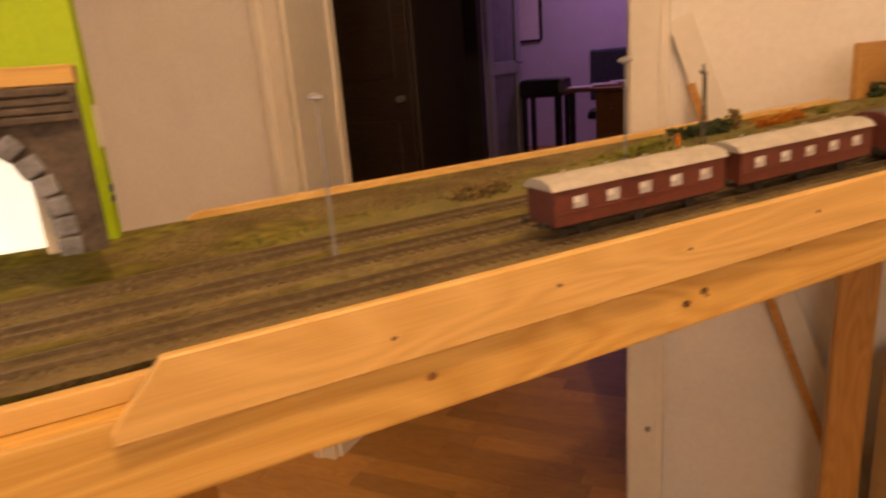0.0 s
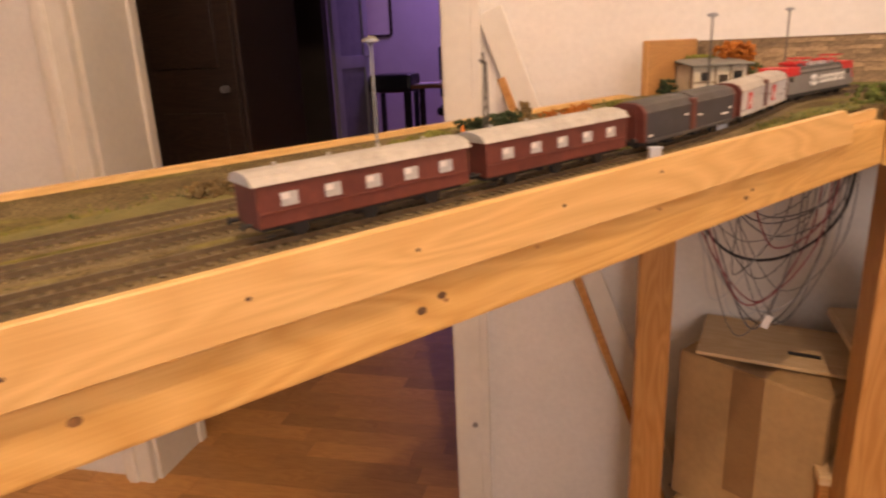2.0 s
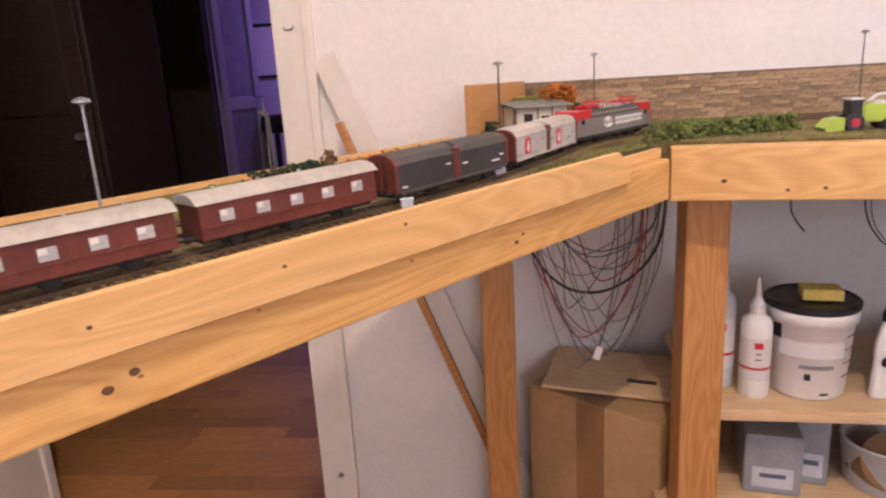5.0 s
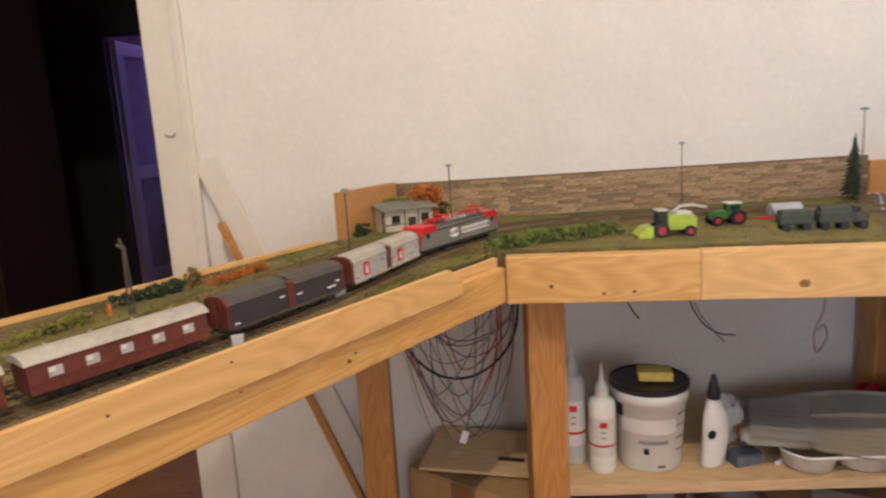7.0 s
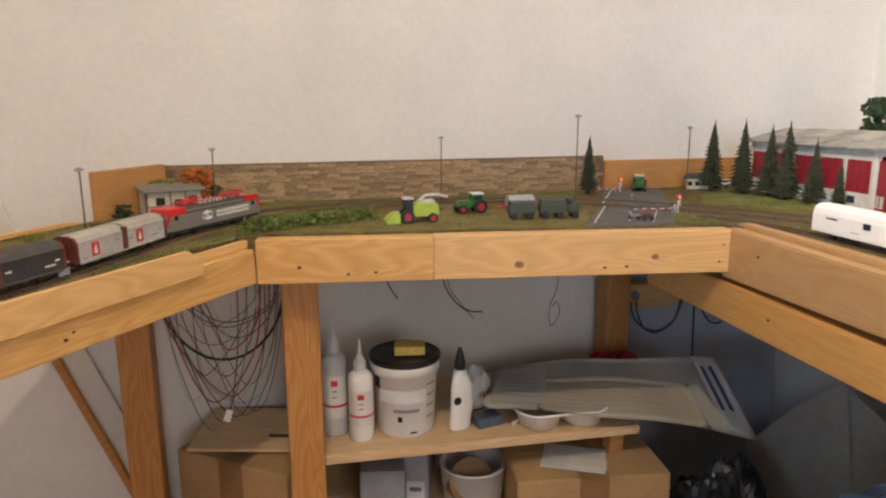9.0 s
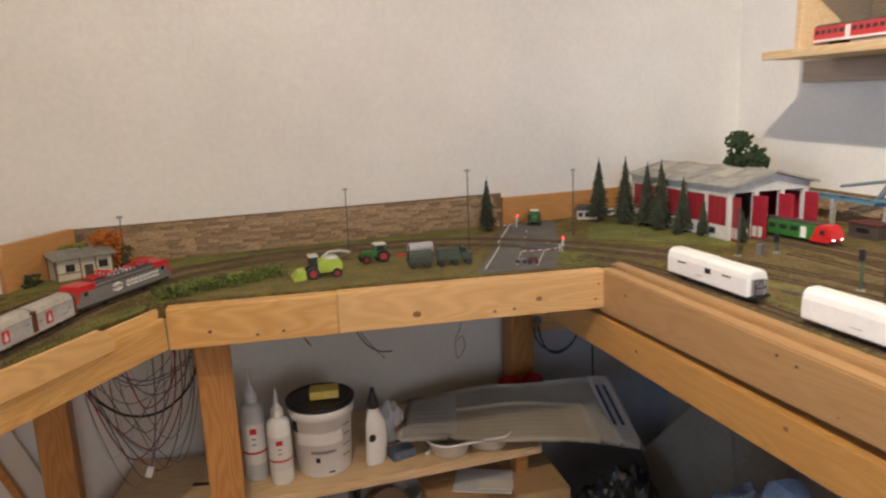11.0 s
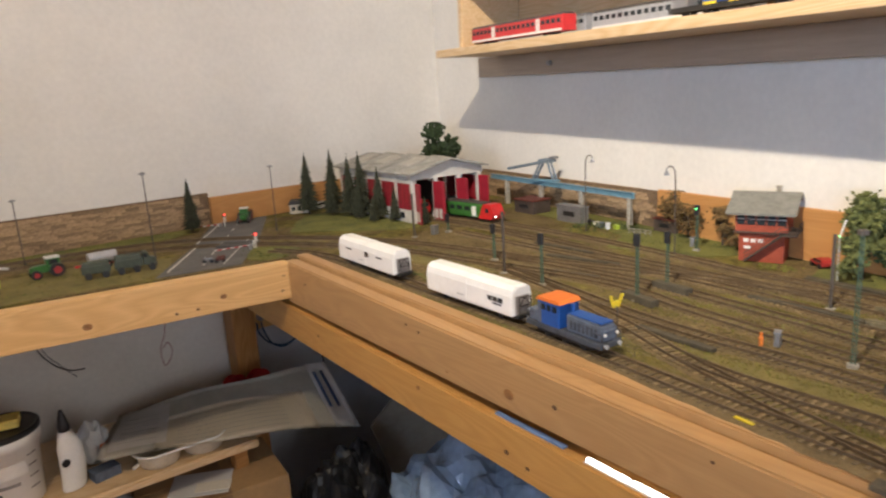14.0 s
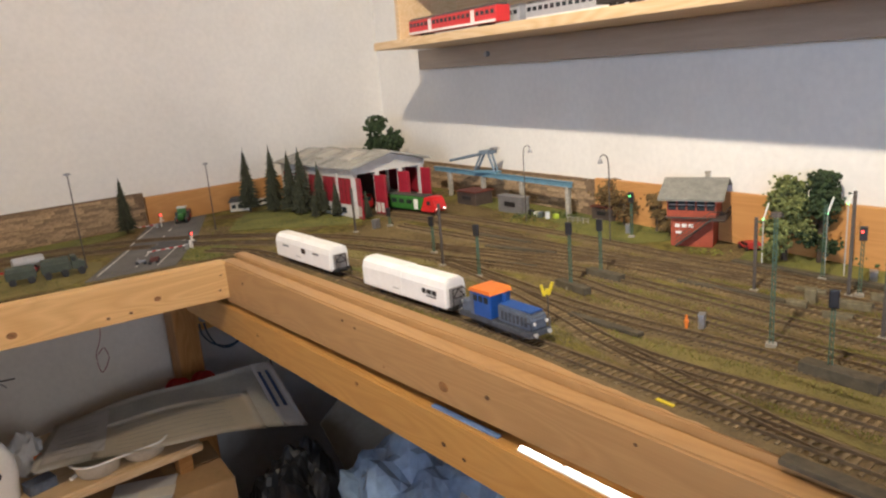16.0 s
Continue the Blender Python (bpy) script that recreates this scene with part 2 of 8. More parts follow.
OXIDERED = material("faded_red_paint", (0.42, 0.035, 0.03), 0.45, vary=0.15, scale=30)
SIGGREEN = material("signal_green", (0.15, 1.0, 0.25), 0.4, emit=5.0)
SIGRED = material("signal_red", (1.0, 0.07, 0.05), 0.4, emit=6.0)
HEADW = material("headlight_white", (1.0, 0.96, 0.88), 0.4, emit=6.0)
YELLOW = material("yellow_sign", (0.72, 0.56, 0.03), 0.5, vary=0.1)
HIVIS = material("hivis_orange", (0.85, 0.22, 0.03), 0.6, vary=0.1)
ARCHSTONE = material("arch_stone", (0.22, 0.23, 0.26), 0.85, vary=0.35, scale=60, fine=300, bump=0.8)
TUNNELROCK = material("rock_dark", (0.10, 0.075, 0.06), 0.85, vary=0.4, scale=60, fine=300, bump=1.0)
# white card whose brightness is added as emission
GLOWCARD = material("self_glowing_card", (0.80, 0.93, 1.0), 0.6, vary=0.05, emit=0.9)
LIMEPAPER = material("lime_card", (0.34, 0.52, 0.03), 0.6, vary=0.1, scale=12)

# ---- shape helpers ----


def rz(deg):
    return Matrix.Rotation(radians(deg), 4, "Z")


def box(bm, sx, sy, sz, at=(0, 0, 0), rot=0.0, bevel=0.0, tilt=None):
    """A box of that size standing on the point at, which is the middle of its base."""
    m = Matrix.Translation(at) @ rz(rot)
    if tilt:
        m = m @ Euler([radians(a) for a in tilt]).to_matrix().to_4x4()
    m = m @ Matrix.Translation((0, 0, sz / 2)) @ Matrix.Diagonal((sx, sy, sz, 1))
    g = bmesh.ops.create_cube(bm, size=1.0, matrix=m)
    if bevel:
        vs = set(g["verts"])
        es = [e for e in bm.edges if e.verts[0] in vs and e.verts[1] in vs]
        bmesh.ops.bevel(bm, geom=es, offset=bevel, segments=2, affect="EDGES", profile=0.6)
    return bm


def rod(bm, a, b, r, r2=None, seg=8):
    a, b = Vector(a), Vector(b)
    d = b - a
    m = Matrix.Translation((a + b) / 2) @ d.to_track_quat("Z", "Y").to_matrix().to_4x4()
    bmesh.ops.create_cone(bm, cap_ends=True, segments=seg, radius1=r, radius2=r if r2 is None else r2, depth=d.length, matrix=m)
    return bm


def lathe(bm, profile, at=(0, 0, 0), seg=20):
    """Turn a profile of (radius, height) about the upright axis."""
    rings = []
    for r, z in profile:
        rings.append([bm.verts.new((at[0] + r * math.cos(2 * math.pi * k / seg), at[1] + r * math.sin(2 * math.pi * k / seg), at[2] + z)) for k in range(seg)])
    for lo, hi in zip(rings, rings[1:]):
        for k in range(seg):
            bm.faces.new((lo[k], lo[(k + 1) % seg], hi[(k + 1) % seg], hi[k]))
    bm.faces.new(list(reversed(rings[0])))
    bm.faces.new(rings[-1])
    return bm


def prism(bm, outline, depth, m=None):
    """An outline in x and z, drawn out along y by depth about the middle."""
    m = m or Matrix()
    f = [bm.verts.new(m @ Vector((x, -depth / 2, z))) for x, z in outline]
    b = [bm.verts.new(m @ Vector((x, depth / 2, z))) for x, z in outline]
    bm.faces.new(f)
    bm.faces.new(list(reversed(b)))
    k = len(outline)
    for i in range(k):
        bm.faces.new((f[i], b[i], b[(i + 1) % k], f[(i + 1) % k]))
    bmesh.ops.recalc_face_normals(bm, faces=bm.faces)
    return bm


def slab(bm, outline, z0, z1):
    """An outline in plan between two heights."""
    lo = [bm.verts.new((x, y, z0)) for x, y in outline]
    hi = [bm.verts.new((x, y, z1)) for x, y in outline]
    bm.faces.new(list(reversed(lo)))
    bm.faces.new(hi)
    k = len(outline)
    for i in range(k):
        bm.faces.new((lo[i], lo[(i + 1) % k], hi[(i + 1) % k], hi[i]))
    bmesh.ops.recalc_face_normals(bm, faces=bm.faces)
    return bm


def tube(bm, pts, r, seg=6):
    pts = [Vector(p) for p in pts]
    rings = []
    for i, p in enumerate(pts):
        d = (pts[min(i + 1, len(pts) - 1)] - pts[max(i - 1, 0)]).normalized()
        q = d.to_track_quat("Z", "Y")
        rings.append([bm.verts.new(p + q @ Vector((r * math.cos(2 * math.pi * k / seg), r * math.sin(2 * math.pi * k / seg), 0))) for k in range(seg)])
    for lo, hi in zip(rings, rings[1:]):
        for k in range(seg):
            bm.faces.new((lo[k], lo[(k + 1) % seg], hi[(k + 1) % seg], hi[k]))
    bm.faces.new(list(reversed(rings[0])))
    bm.faces.new(rings[-1])
    return bm


def smooth_line(pts, n=12):
    """A soft curve through points."""
    pts = [Vector(p) for p in pts]
    ext = [pts[0] * 2 - pts[1], *pts, pts[-1] * 2 - pts[-2]]
    out = []
    for i in range(1, len(ext) - 2):
        a, b, c, d = ext[i - 1 : i + 3]
        for k in range(n):
            t = k / n
            out.append(0.5 * (2 * b + (c - a) * t + (2 * a - 5 * b + 4 * c - d) * t * t + (3 * b - a - 3 * c + d) * t ** 3))
    out.append(pts[-1])
    return out


def mesh_of(name, bm, mat):
    me = bpy.data.meshes.new(name)
    bm.to_mesh(me)
    bm.free()
    if mat:
        me.materials.append(mat)
    return me


def part(name, bm, mat, parent=None, label="", m=None, shade=False):
    ob = new(name, mesh_of(name, bm, mat))
    if shade:
        for p in ob.data.polygons:
            p.use_smooth = True
    if parent:
        ob.parent = parent
    if m is not None:
        ob.matrix_basis = m
    if label:
        tagged(ob, label)
    return ob


def thing(name, label, category, m=None, group="", kind=""):
    ob = new(name)
    ob.empty_display_size = 0.01
    if m is not None:
        ob.matrix_basis = m
    return tagged(ob, label, category, group, kind)


def solo(name, bm, mat, label, category, m=None, group="", kind="", shade=False):
    return tagged(part(name, bm, mat, None, "", m, shade), label, category, group, kind)


def B():
    return bmesh.new()


def at(x, y, z, deg=0.0):
    return pose(x, y, z, 0, 0, deg)


T = 0.995  # top of the middle beam
G = 0.998  # model ground
RAIL = 1.0028  # rail head
LEFT_DROP = 0.027  # tilt of the left arm to fit the camera's view, metres for each metre
RIGHT_DROP = 0.012  # and the same for the yard on the right
LX, LY = 0.641, 0.7676  # the way of the left arm towards the corner


def dz(x, y):
    """How far the deck lies under its usual height: both arms are tilted to fit the camera's view."""
    if x > 1.0:
        return -RIGHT_DROP * max(0.0, 0.85 - y)
    if x > 0.6:
        return 0.0
    return -LEFT_DROP * max(0.0, (0.474 - x) * LX + (1.0 - y) * LY)


def gz(x, y):
    return G + dz(x, y)


def settle(bm):
    """Lowers points of a mesh with the deck."""
    for v in bm.verts:
        v.co.z += dz(v.co.x, v.co.y)
    return bm


# ---- the room ----
DOOR_L, DOOR_R, WALL_Y = -0.995, -0.155, 1.43
bm = B()
slab(bm, [(-2.5, WALL_Y), (DOOR_L, WALL_Y), (DOOR_L, WALL_Y + 0.20), (-2.5, WALL_Y + 0.20)], 0, 2.5)
slab(bm, [(DOOR_R, WALL_Y), (2.3, WALL_Y), (2.3, WALL_Y + 0.13), (DOOR_R, WALL_Y + 0.13)], 0, 2.5)
slab(bm, [(DOOR_L, WALL_Y), (DOOR_R, WALL_Y), (DOOR_R, WALL_Y + 0.13), (DOOR_L, WALL_Y + 0.13)], 2.02, 2.5)
solo("wall_north", bm, PLASTER, "white rough-plastered wall with an open doorway", "wall", kind="structure")


def east(y, inset=0.0):
    """A point on the east wall at that y, moved into the room by inset."""
    return (2.03 - 0.229 * (WALL_Y - y) - inset * 0.975, y + inset * 0.223)


bm = B()
a, b = east(WALL_Y), east(-2.7)
slab(bm, [a, b, (b[0] + 0.12, b[1]), (a[0] + 0.12, a[1])], 0, 2.5)
solo("wall_east", bm, PLASTER, "white rough-plastered wall behind the model yard", "wall", kind="structure")
bm = B()
slab(bm, [(-2.5, -2.7), (1.4, -2.7), (1.4, -2.58), (-2.5, -2.58)], 0, 2.5)
solo("wall_south", bm, PLASTER, "plain white plastered wall", "wall", kind="structure")
bm = B()
slab(bm, [(-2.62, -2.7), (-2.5, -2.7), (-2.5, 1.56), (-2.62, 1.56)], 0, 2.5)
solo("wall_west", bm, PLASTER, "plain white plastered wall", "wall", kind="structure")
bm = B()
slab(bm, [(-3.72, -2.7), (2.3, -2.7), (2.3, 8.3), (-3.72, 8.3)], 2.5, 2.6)
solo("ceiling", bm, CEIL, "plain white painted ceiling", "ceiling", kind="structure")
bm = B()
slab(bm, [(-3.72, -2.7), (2.3, -2.7), (2.3, 8.3), (-3.72, 8.3)], -0.06, 0)
floor = solo("floor", bm, LAMINATE, "reddish-brown strip wood floor", "floor", kind="structure")

# wood strips of the floor in the doorway and the hall
STRIP_RND = random.Random(61)
STRIPWOOD = pine("floor_strip", (0.58, 0.29, 0.095), (0.45, 0.20, 0.06))
STRIP_MESH = {w: mesh_of("floor_strip", box(B(), w - 0.0012, 0.0688, 0.004, bevel=0.0006), STRIPWOOD) for w in (0.30, 0.42, 0.55)}
tint_n = STRIPWOOD.node_tree.nodes
info = tint_n.new("ShaderNodeObjectInfo")
hsv = tint_n.new("ShaderNodeHueSaturation")
mr = tint_n.new("ShaderNodeMapRange")
mr.inputs["To Min"].default_value, mr.inputs["To Max"].default_value = 0.72, 1.22
src = tint_n["Principled BSDF"].inputs["Base Color"].links[0].from_socket
STRIPWOOD.node_tree.links.new(info.outputs["Random"], mr.inputs["Value"])
STRIPWOOD.node_tree.links.new(mr.outputs["Result"], hsv.inputs["Value"])
STRIPWOOD.node_tree.links.new(src, hsv.inputs["Color"])
STRIPWOOD.node_tree.links.new(hsv.outputs["Color"], tint_n["Principled BSDF"].inputs["Base Color"])
for row in range(30):
    x = -1.75 + STRIP_RND.uniform(-0.3, 0.0)
    while x < 0.42:
        w = STRIP_RND.choice((0.30, 0.42, 0.55))
        ob = new("floor_strip", STRIP_MESH[w])
        ob.parent = floor
        ob.matrix_basis = at(x + w / 2, 0.72 + 0.07 * row, -0.0015)
        x += w

# door casing, both sides and top
casing = thing("door_1", "white painted door casing round an open doorway", "doorway", kind="structure")
bm = B()
box(bm, 0.072, 0.03, 2.02, (DOOR_R + 0.036, WALL_Y - 0.011, 0), bevel=0.004)
box(bm, 0.02, 0.014, 2.04, (DOOR_R + 0.066, WALL_Y - 0.022, 0), bevel=0.004)
box(bm, 0.012, 0.13, 2.02, (DOOR_R - 0.004, WALL_Y + 0.075, 0))
part("casing", bm, DOORPAINT, casing)
bm = B()
box(bm, 0.044, 0.022, 2.02, (DOOR_L - 0.020, WALL_Y - 0.010, 0), bevel=0.004)
box(bm, 0.030, 0.032, 2.04, (DOOR_L - 0.056, WALL_Y - 0.014, 0), bevel=0.008)
box(bm, 0.016, 0.022, 2.04, (DOOR_L - 0.078, WALL_Y - 0.008, 0), bevel=0.006)
part("casing", bm, DOORPAINT, casing)
bm = B()
box(bm, 0.014, 0.205, 2.02, (DOOR_L + 0.006, WALL_Y + 0.1035, 0), bevel=0.003)
box(bm, 0.022, 0.030, 2.02, (DOOR_L + 0.010, WALL_Y + 0.192, 0), bevel=0.004)
part("reveal", bm, DOORPAINT, casing, "pale painted door reveal")
bm = B()
box(bm, 0.94, 0.028, 0.08, ((DOOR_L + DOOR_R) / 2, WALL_Y - 0.010, 2.022), bevel=0.004)
part("casing", bm, DOORPAINT, casing)
bm = B()
rod(bm, (-0.112, WALL_Y - 0.0262, 0.27), (-0.112, WALL_Y - 0.031, 0.27), 0.006)
part("screw", bm, STEEL, casing, "dark round screw head")
bm = B()
tube(bm, [(-0.122 + 0.009 * math.cos(a), WALL_Y - 0.029, 1.203 + 0.006 * math.sin(a)) for a in np.linspace(3.1, 6.6, 9)], 0.0016)
part("hook", bm, STEEL, casing, "small bent metal hook")

# a lath leaning on the wall
bm = B()
box(bm, 0.048, 0.012, 1.215, (0, 0, 0), bevel=0.002)
lath = thing("lath", "pale painted lath leaning on the wall beside the doorway", "board", pose(0.368, WALL_Y - 0.018, 0.012, 0, -20.8, 0))
part("strip", bm, DOORPAINT, lath)
bm = B()
rod(bm, (0, -0.0058, 0.16), (0, -0.0070, 0.16), 0.004)
part("screw", bm, STEEL, lath, "dark screw head")
bm = B()
box(bm, 0.014, 0.014, 1.09, (0, 0, 0), bevel=0.001)
solo("batten", bm, POSTWOOD, "thin brown batten leaning on the wall beside the doorway", "board", pose(0.345, WALL_Y - 0.05, 0.006, 0, -20.6, 0))

# ---- the hall past the doorway ----
HALL_Y, HALL_L, HALL_R = 5.2, -1.97, -0.55
bm = B()
slab(bm, [(-2.62, HALL_Y), (HALL_L, HALL_Y), (HALL_L, HALL_Y + 0.1), (-2.62, HALL_Y + 0.1)], 0, 2.5)
slab(bm, [(HALL_R, HALL_Y), (0.6, HALL_Y), (0.6, HALL_Y + 0.1), (HALL_R, HALL_Y + 0.1)], 0, 2.5)
slab(bm, [(HALL_L, HALL_Y), (HALL_R, HALL_Y), (HALL_R, HALL_Y + 0.1), (HALL_L, HALL_Y + 0.1)], 2.02, 2.5)
solo("wall_hall", bm, SHADEWALL, "hall wall coloured dark for the unlit hall, with a second doorway", "wall", kind="structure")
bm = B()
slab(bm, [(0.5, 1.56), (0.6, 1.56), (0.6, HALL_Y), (0.5, HALL_Y)], 0, 2.5)
solo("wall_hall_side", bm, SHADEWALL, "hall wall coloured dark for the unlit hall", "wall", kind="structure")
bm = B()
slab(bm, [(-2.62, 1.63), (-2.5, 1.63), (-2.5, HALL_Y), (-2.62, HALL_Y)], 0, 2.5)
solo("wall_hall_west", bm, SHADEWALL, "hall wall coloured dark for the unlit hall", "wall", kind="structure")
bm = B()
slab(bm, [(-3.72, 8.0), (0.6, 8.0), (0.6, 8.2), (-3.72, 8.2)], 0, 2.5)
slab(bm, [(0.6, HALL_Y + 0.1), (0.7, HALL_Y + 0.1), (0.7, 8.2), (0.6, 8.2)], 0, 2.5)
slab(bm, [(-3.72, HALL_Y + 0.1), (-3.6, HALL_Y + 0.1), (-3.6, 8.0), (-3.72, 8.0)], 0, 2.5)
slab(bm, [(-3.6, HALL_Y), (-2.62, HALL_Y), (-2.62, HALL_Y + 0.1), (-3.6, HALL_Y + 0.1)], 0, 2.5)
solo("wall_far_room", bm, BLUEWALL, "pale wall of a far room in violet light", "wall", kind="structure")

cup = thing("hall_wardrobe", "dark brown wooden wardrobe with panelled doors in an unlit hall", "wardrobe", at(-1.62, 2.47, 0))
bm = B()
box(bm, 1.15, 0.46, 2.05, (0, 0, 0), bevel=0.006)
part("body", bm, DARKWOOD, cup)
for k in range(3):
    bm = B()
    box(bm, 0.36, 0.018, 1.85, (-0.38 + 0.38 * k, -0.241, 0.1), bevel=0.004)
    box(bm, 0.24, 0.010, 0.7, (-0.38 + 0.38 * k, -0.252, 0.2), bevel=0.004)
    box(bm, 0.24, 0.010, 0.7, (-0.38 + 0.38 * k, -0.252, 1.05), bevel=0.004)
    d = part("door", bm, DARKWOOD, cup)
    bm = B()
    rod(bm, (-0.24 + 0.38 * k, -0.25, 0.98), (-0.24 + 0.38 * k, -0.28, 0.98), 0.012)
    part("knob", bm, STEEL, d)
LEAFPAINT = material("white_door_paint", (0.55, 0.55, 0.60), 0.4, vary=0.1, scale=5)
LEAFGLASS = material("frosted_glass", (0.36, 0.35, 0.42), 0.2, vary=0.15, scale=9)
leaf = thing("door_2", "white glazed inner door standing open in blue light", "door", at(-1.95, 5.315, 0, 84), kind="structure")
for x0 in (0.0, 0.55):
    bm = B()
    box(bm, 0.10, 0.035, 2.0, (x0 + 0.05, 0, 0), bevel=0.003)
    part("stile", bm, LEAFPAINT, leaf)
for z0, h in ((0, 0.22), (0.95, 0.1), (1.9, 0.1)):
    bm = B()
    box(bm, 0.45, 0.032, h, (0.325, 0, z0), bevel=0.003)
    part("rail", bm, LEAFPAINT, leaf)
for z0, h in ((0.22, 0.73), (1.05, 0.85)):
    bm = B()
    box(bm, 0.45, 0.006, h, (0.325, 0, z0))
    part("pane", bm, LEAFGLASS, leaf, "frosted glass pane")
bm = B()
rod(bm, (0.60, -0.016, 1.04), (0.60, -0.06, 1.04), 0.008)
rod(bm, (0.60, -0.055, 1.04), (0.48, -0.055, 1.04), 0.008)
part("handle", bm, STEEL, leaf)

desk = thing("desk", "brown wooden desk with papers in a far room", "desk", at(-1.22, 6.15, 0))
bm = B()
box(bm, 0.66, 0.6, 0.03, (0, 0, 0.75), bevel=0.004)
part("top", bm, POSTWOOD, desk)
for sx in (-0.30, 0.30):
    for sy in (-0.27, 0.27):
        bm = B()
        box(bm, 0.045, 0.045, 0.75, (sx, sy, 0))
        part("leg", bm, DARKWOOD, desk)
for k in range(3):
    bm = B()
    box(bm, 0.21, 0.29, 0.012 + 0.01 * k, (0, 0, 0), bevel=0.003)
    solo("notepad", bm, PAPERW, "white notepad on a desk", "paper", at(-1.33 + 0.17 * k, 5.99 + 0.13 * k, 0.7801, 15 * k))
ch = thing("office_chair", "dark grey upholstered office chair beside a desk", "chair", at(-1.22, 6.72, 0, 8))
bm = B()
box(bm, 0.42, 0.42, 0.08, (0, 0, 0.45), bevel=0.03)
part("seat", bm, BLACKP, ch)
bm = B()
box(bm, 0.42, 0.07, 0.5, (0, 0.2, 0.6), bevel=0.03)
part("backrest", bm, BLUEGREY, ch)
bm = B()
rod(bm, (0, 0, 0.06), (0, 0, 0.45), 0.03)
part("column", bm, BLACKP, ch)
for k in range(5):
    bm = B()
    rod(bm, (0, 0, 0.08), (0.26 * math.cos(k * 1.257), 0.26 * math.sin(k * 1.257), 0.03), 0.02, 0.014)
    part("foot", bm, BLACKP, ch)
v = thing("drawer_cabinet", "brown wooden drawer cabinet under a desk in a far room", "cabinet", at(-1.05, 6.08, 0))
bm = B()
box(bm, 0.26, 0.44, 0.74, (0, 0, 0), bevel=0.004)
part("body", bm, POSTWOOD, v)
for k in range(3):
    bm = B()
    box(bm, 0.24, 0.014, 0.20, (0, -0.228, 0.08 + 0.215 * k), bevel=0.004)
    d = part("drawer_front", bm, POSTWOOD, v)
    bm = B()
    rod(bm, (0, -0.235, 0.18 + 0.215 * k), (0, -0.255, 0.18 + 0.215 * k), 0.010)
    part("knob", bm, STEEL, d)
v = thing("stool", "black upholstered stool standing before a desk", "stool", at(-1.66, 6.0, 0))
bm = B()
box(bm, 0.40, 0.34, 0.16, (0, 0, 0.72), bevel=0.04)
part("seat", bm, BLACKP, v)
for sx in (-0.16, 0.16):
    for sy in (-0.13, 0.13):
        bm = B()
        box(bm, 0.04, 0.04, 0.73, (sx, sy, 0))
        part("leg", bm, BLACKP, v)
v = thing("picture_frame", "dark-framed pale picture on a far wall", "picture", at(-2.45, 7.985, 1.25))
bm = B()
box(bm, 0.34, 0.008, 0.55, (0, 0.005, 0))
part("sheet", bm, PAPERW, v)
for x0, w, z0, h in ((-0.18, 0.03, 0, 0.58), (0.18, 0.03, 0, 0.58), (0, 0.33, -0.02, 0.03), (0, 0.33, 0.555, 0.03)):
    bm = B()
    box(bm, w, 0.025, h, (x0, 0, z0), bevel=0.003)
    part("frame_bar", bm, DARKWOOD, v)
# ---- timber frame of the layout ----
FRAME = thing("layout_frame", "bare pine timber frame carrying the model railway", "table", kind="structure")


def beam(name, p, q, width, z0, z1, mat, side=1, parent=None, label="", bevel=0.0025):
    """A board from p to q in plan: its face runs through p and q, its thickness lies to the left of the way (side 1) or the right (-1)."""
    p, q = Vector(p), Vector(q)
    d = q - p
    bm = B()
    box(bm, d.length, width, z1 - z0, (d.length / 2, side * width / 2, 0), bevel=bevel)
    return part(name, bm, mat, parent or FRAME, label, Matrix.Translation((p.x, p.y, z0)) @ rz(math.degrees(math.atan2(d.y, d.x))))


CORN_L, CORN_R = (0.474, 1.0), (1.197, 0.876)


def left_front(s, out=0.0):
    """Along the front of the left arm, s metres from the corner, out metres towards the viewer."""
    return (0.474 - LX * s + LY * out, 1.0 - LY * s - LX * out)


def right_front(y, inn=0.0):
    return (1.141 + 0.06 * y + inn, y)


LEFT_TURN = math.degrees(math.atan2(LY, LX))


def on_left_face(s0, z, out=0.0):
    """A frame on the front face of the left arm, x running up along it to the corner."""
    return Matrix.Translation((*left_front(s0, out), z - LEFT_DROP * s0)) @ rz(LEFT_TURN) @ Matrix.Rotation(-math.atan(LEFT_DROP), 4, "Y")


bm = B()
box(bm, 1.5, 0.028, 0.052, (0.75, 0.014, 0), bevel=0.0025)
part("beam", bm, PINE, FRAME, "", on_left_face(1.5, 0.930))
bm = B()
box(bm, 1.5, 0.008, 0.012, (0.75, 0.0165, 0), bevel=0.001)
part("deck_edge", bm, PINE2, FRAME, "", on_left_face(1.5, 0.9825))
strip = B()
prism(strip, [(0, 0), (0.928, 0), (0.928, 0.018), (0.905, 0.0375), (0.028, 0.0375), (0.0, 0.006)], 0.007)
bmesh.ops.bevel(strip, geom=strip.edges[:], offset=0.0008, segments=1, affect="EDGES")
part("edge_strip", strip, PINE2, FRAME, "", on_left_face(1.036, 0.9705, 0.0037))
mid = 0.36
sp = (CORN_L[0] + mid * (CORN_R[0] - CORN_L[0]), CORN_L[1] + mid * (CORN_R[1] - CORN_L[1]))
beam("beam", CORN_L, sp, 0.028, 0.927, 0.995, PINE)
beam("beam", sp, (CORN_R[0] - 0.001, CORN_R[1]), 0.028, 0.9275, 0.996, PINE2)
RLEN = (Vector(right_front(0.893)) - Vector(right_front(-1.0))).length
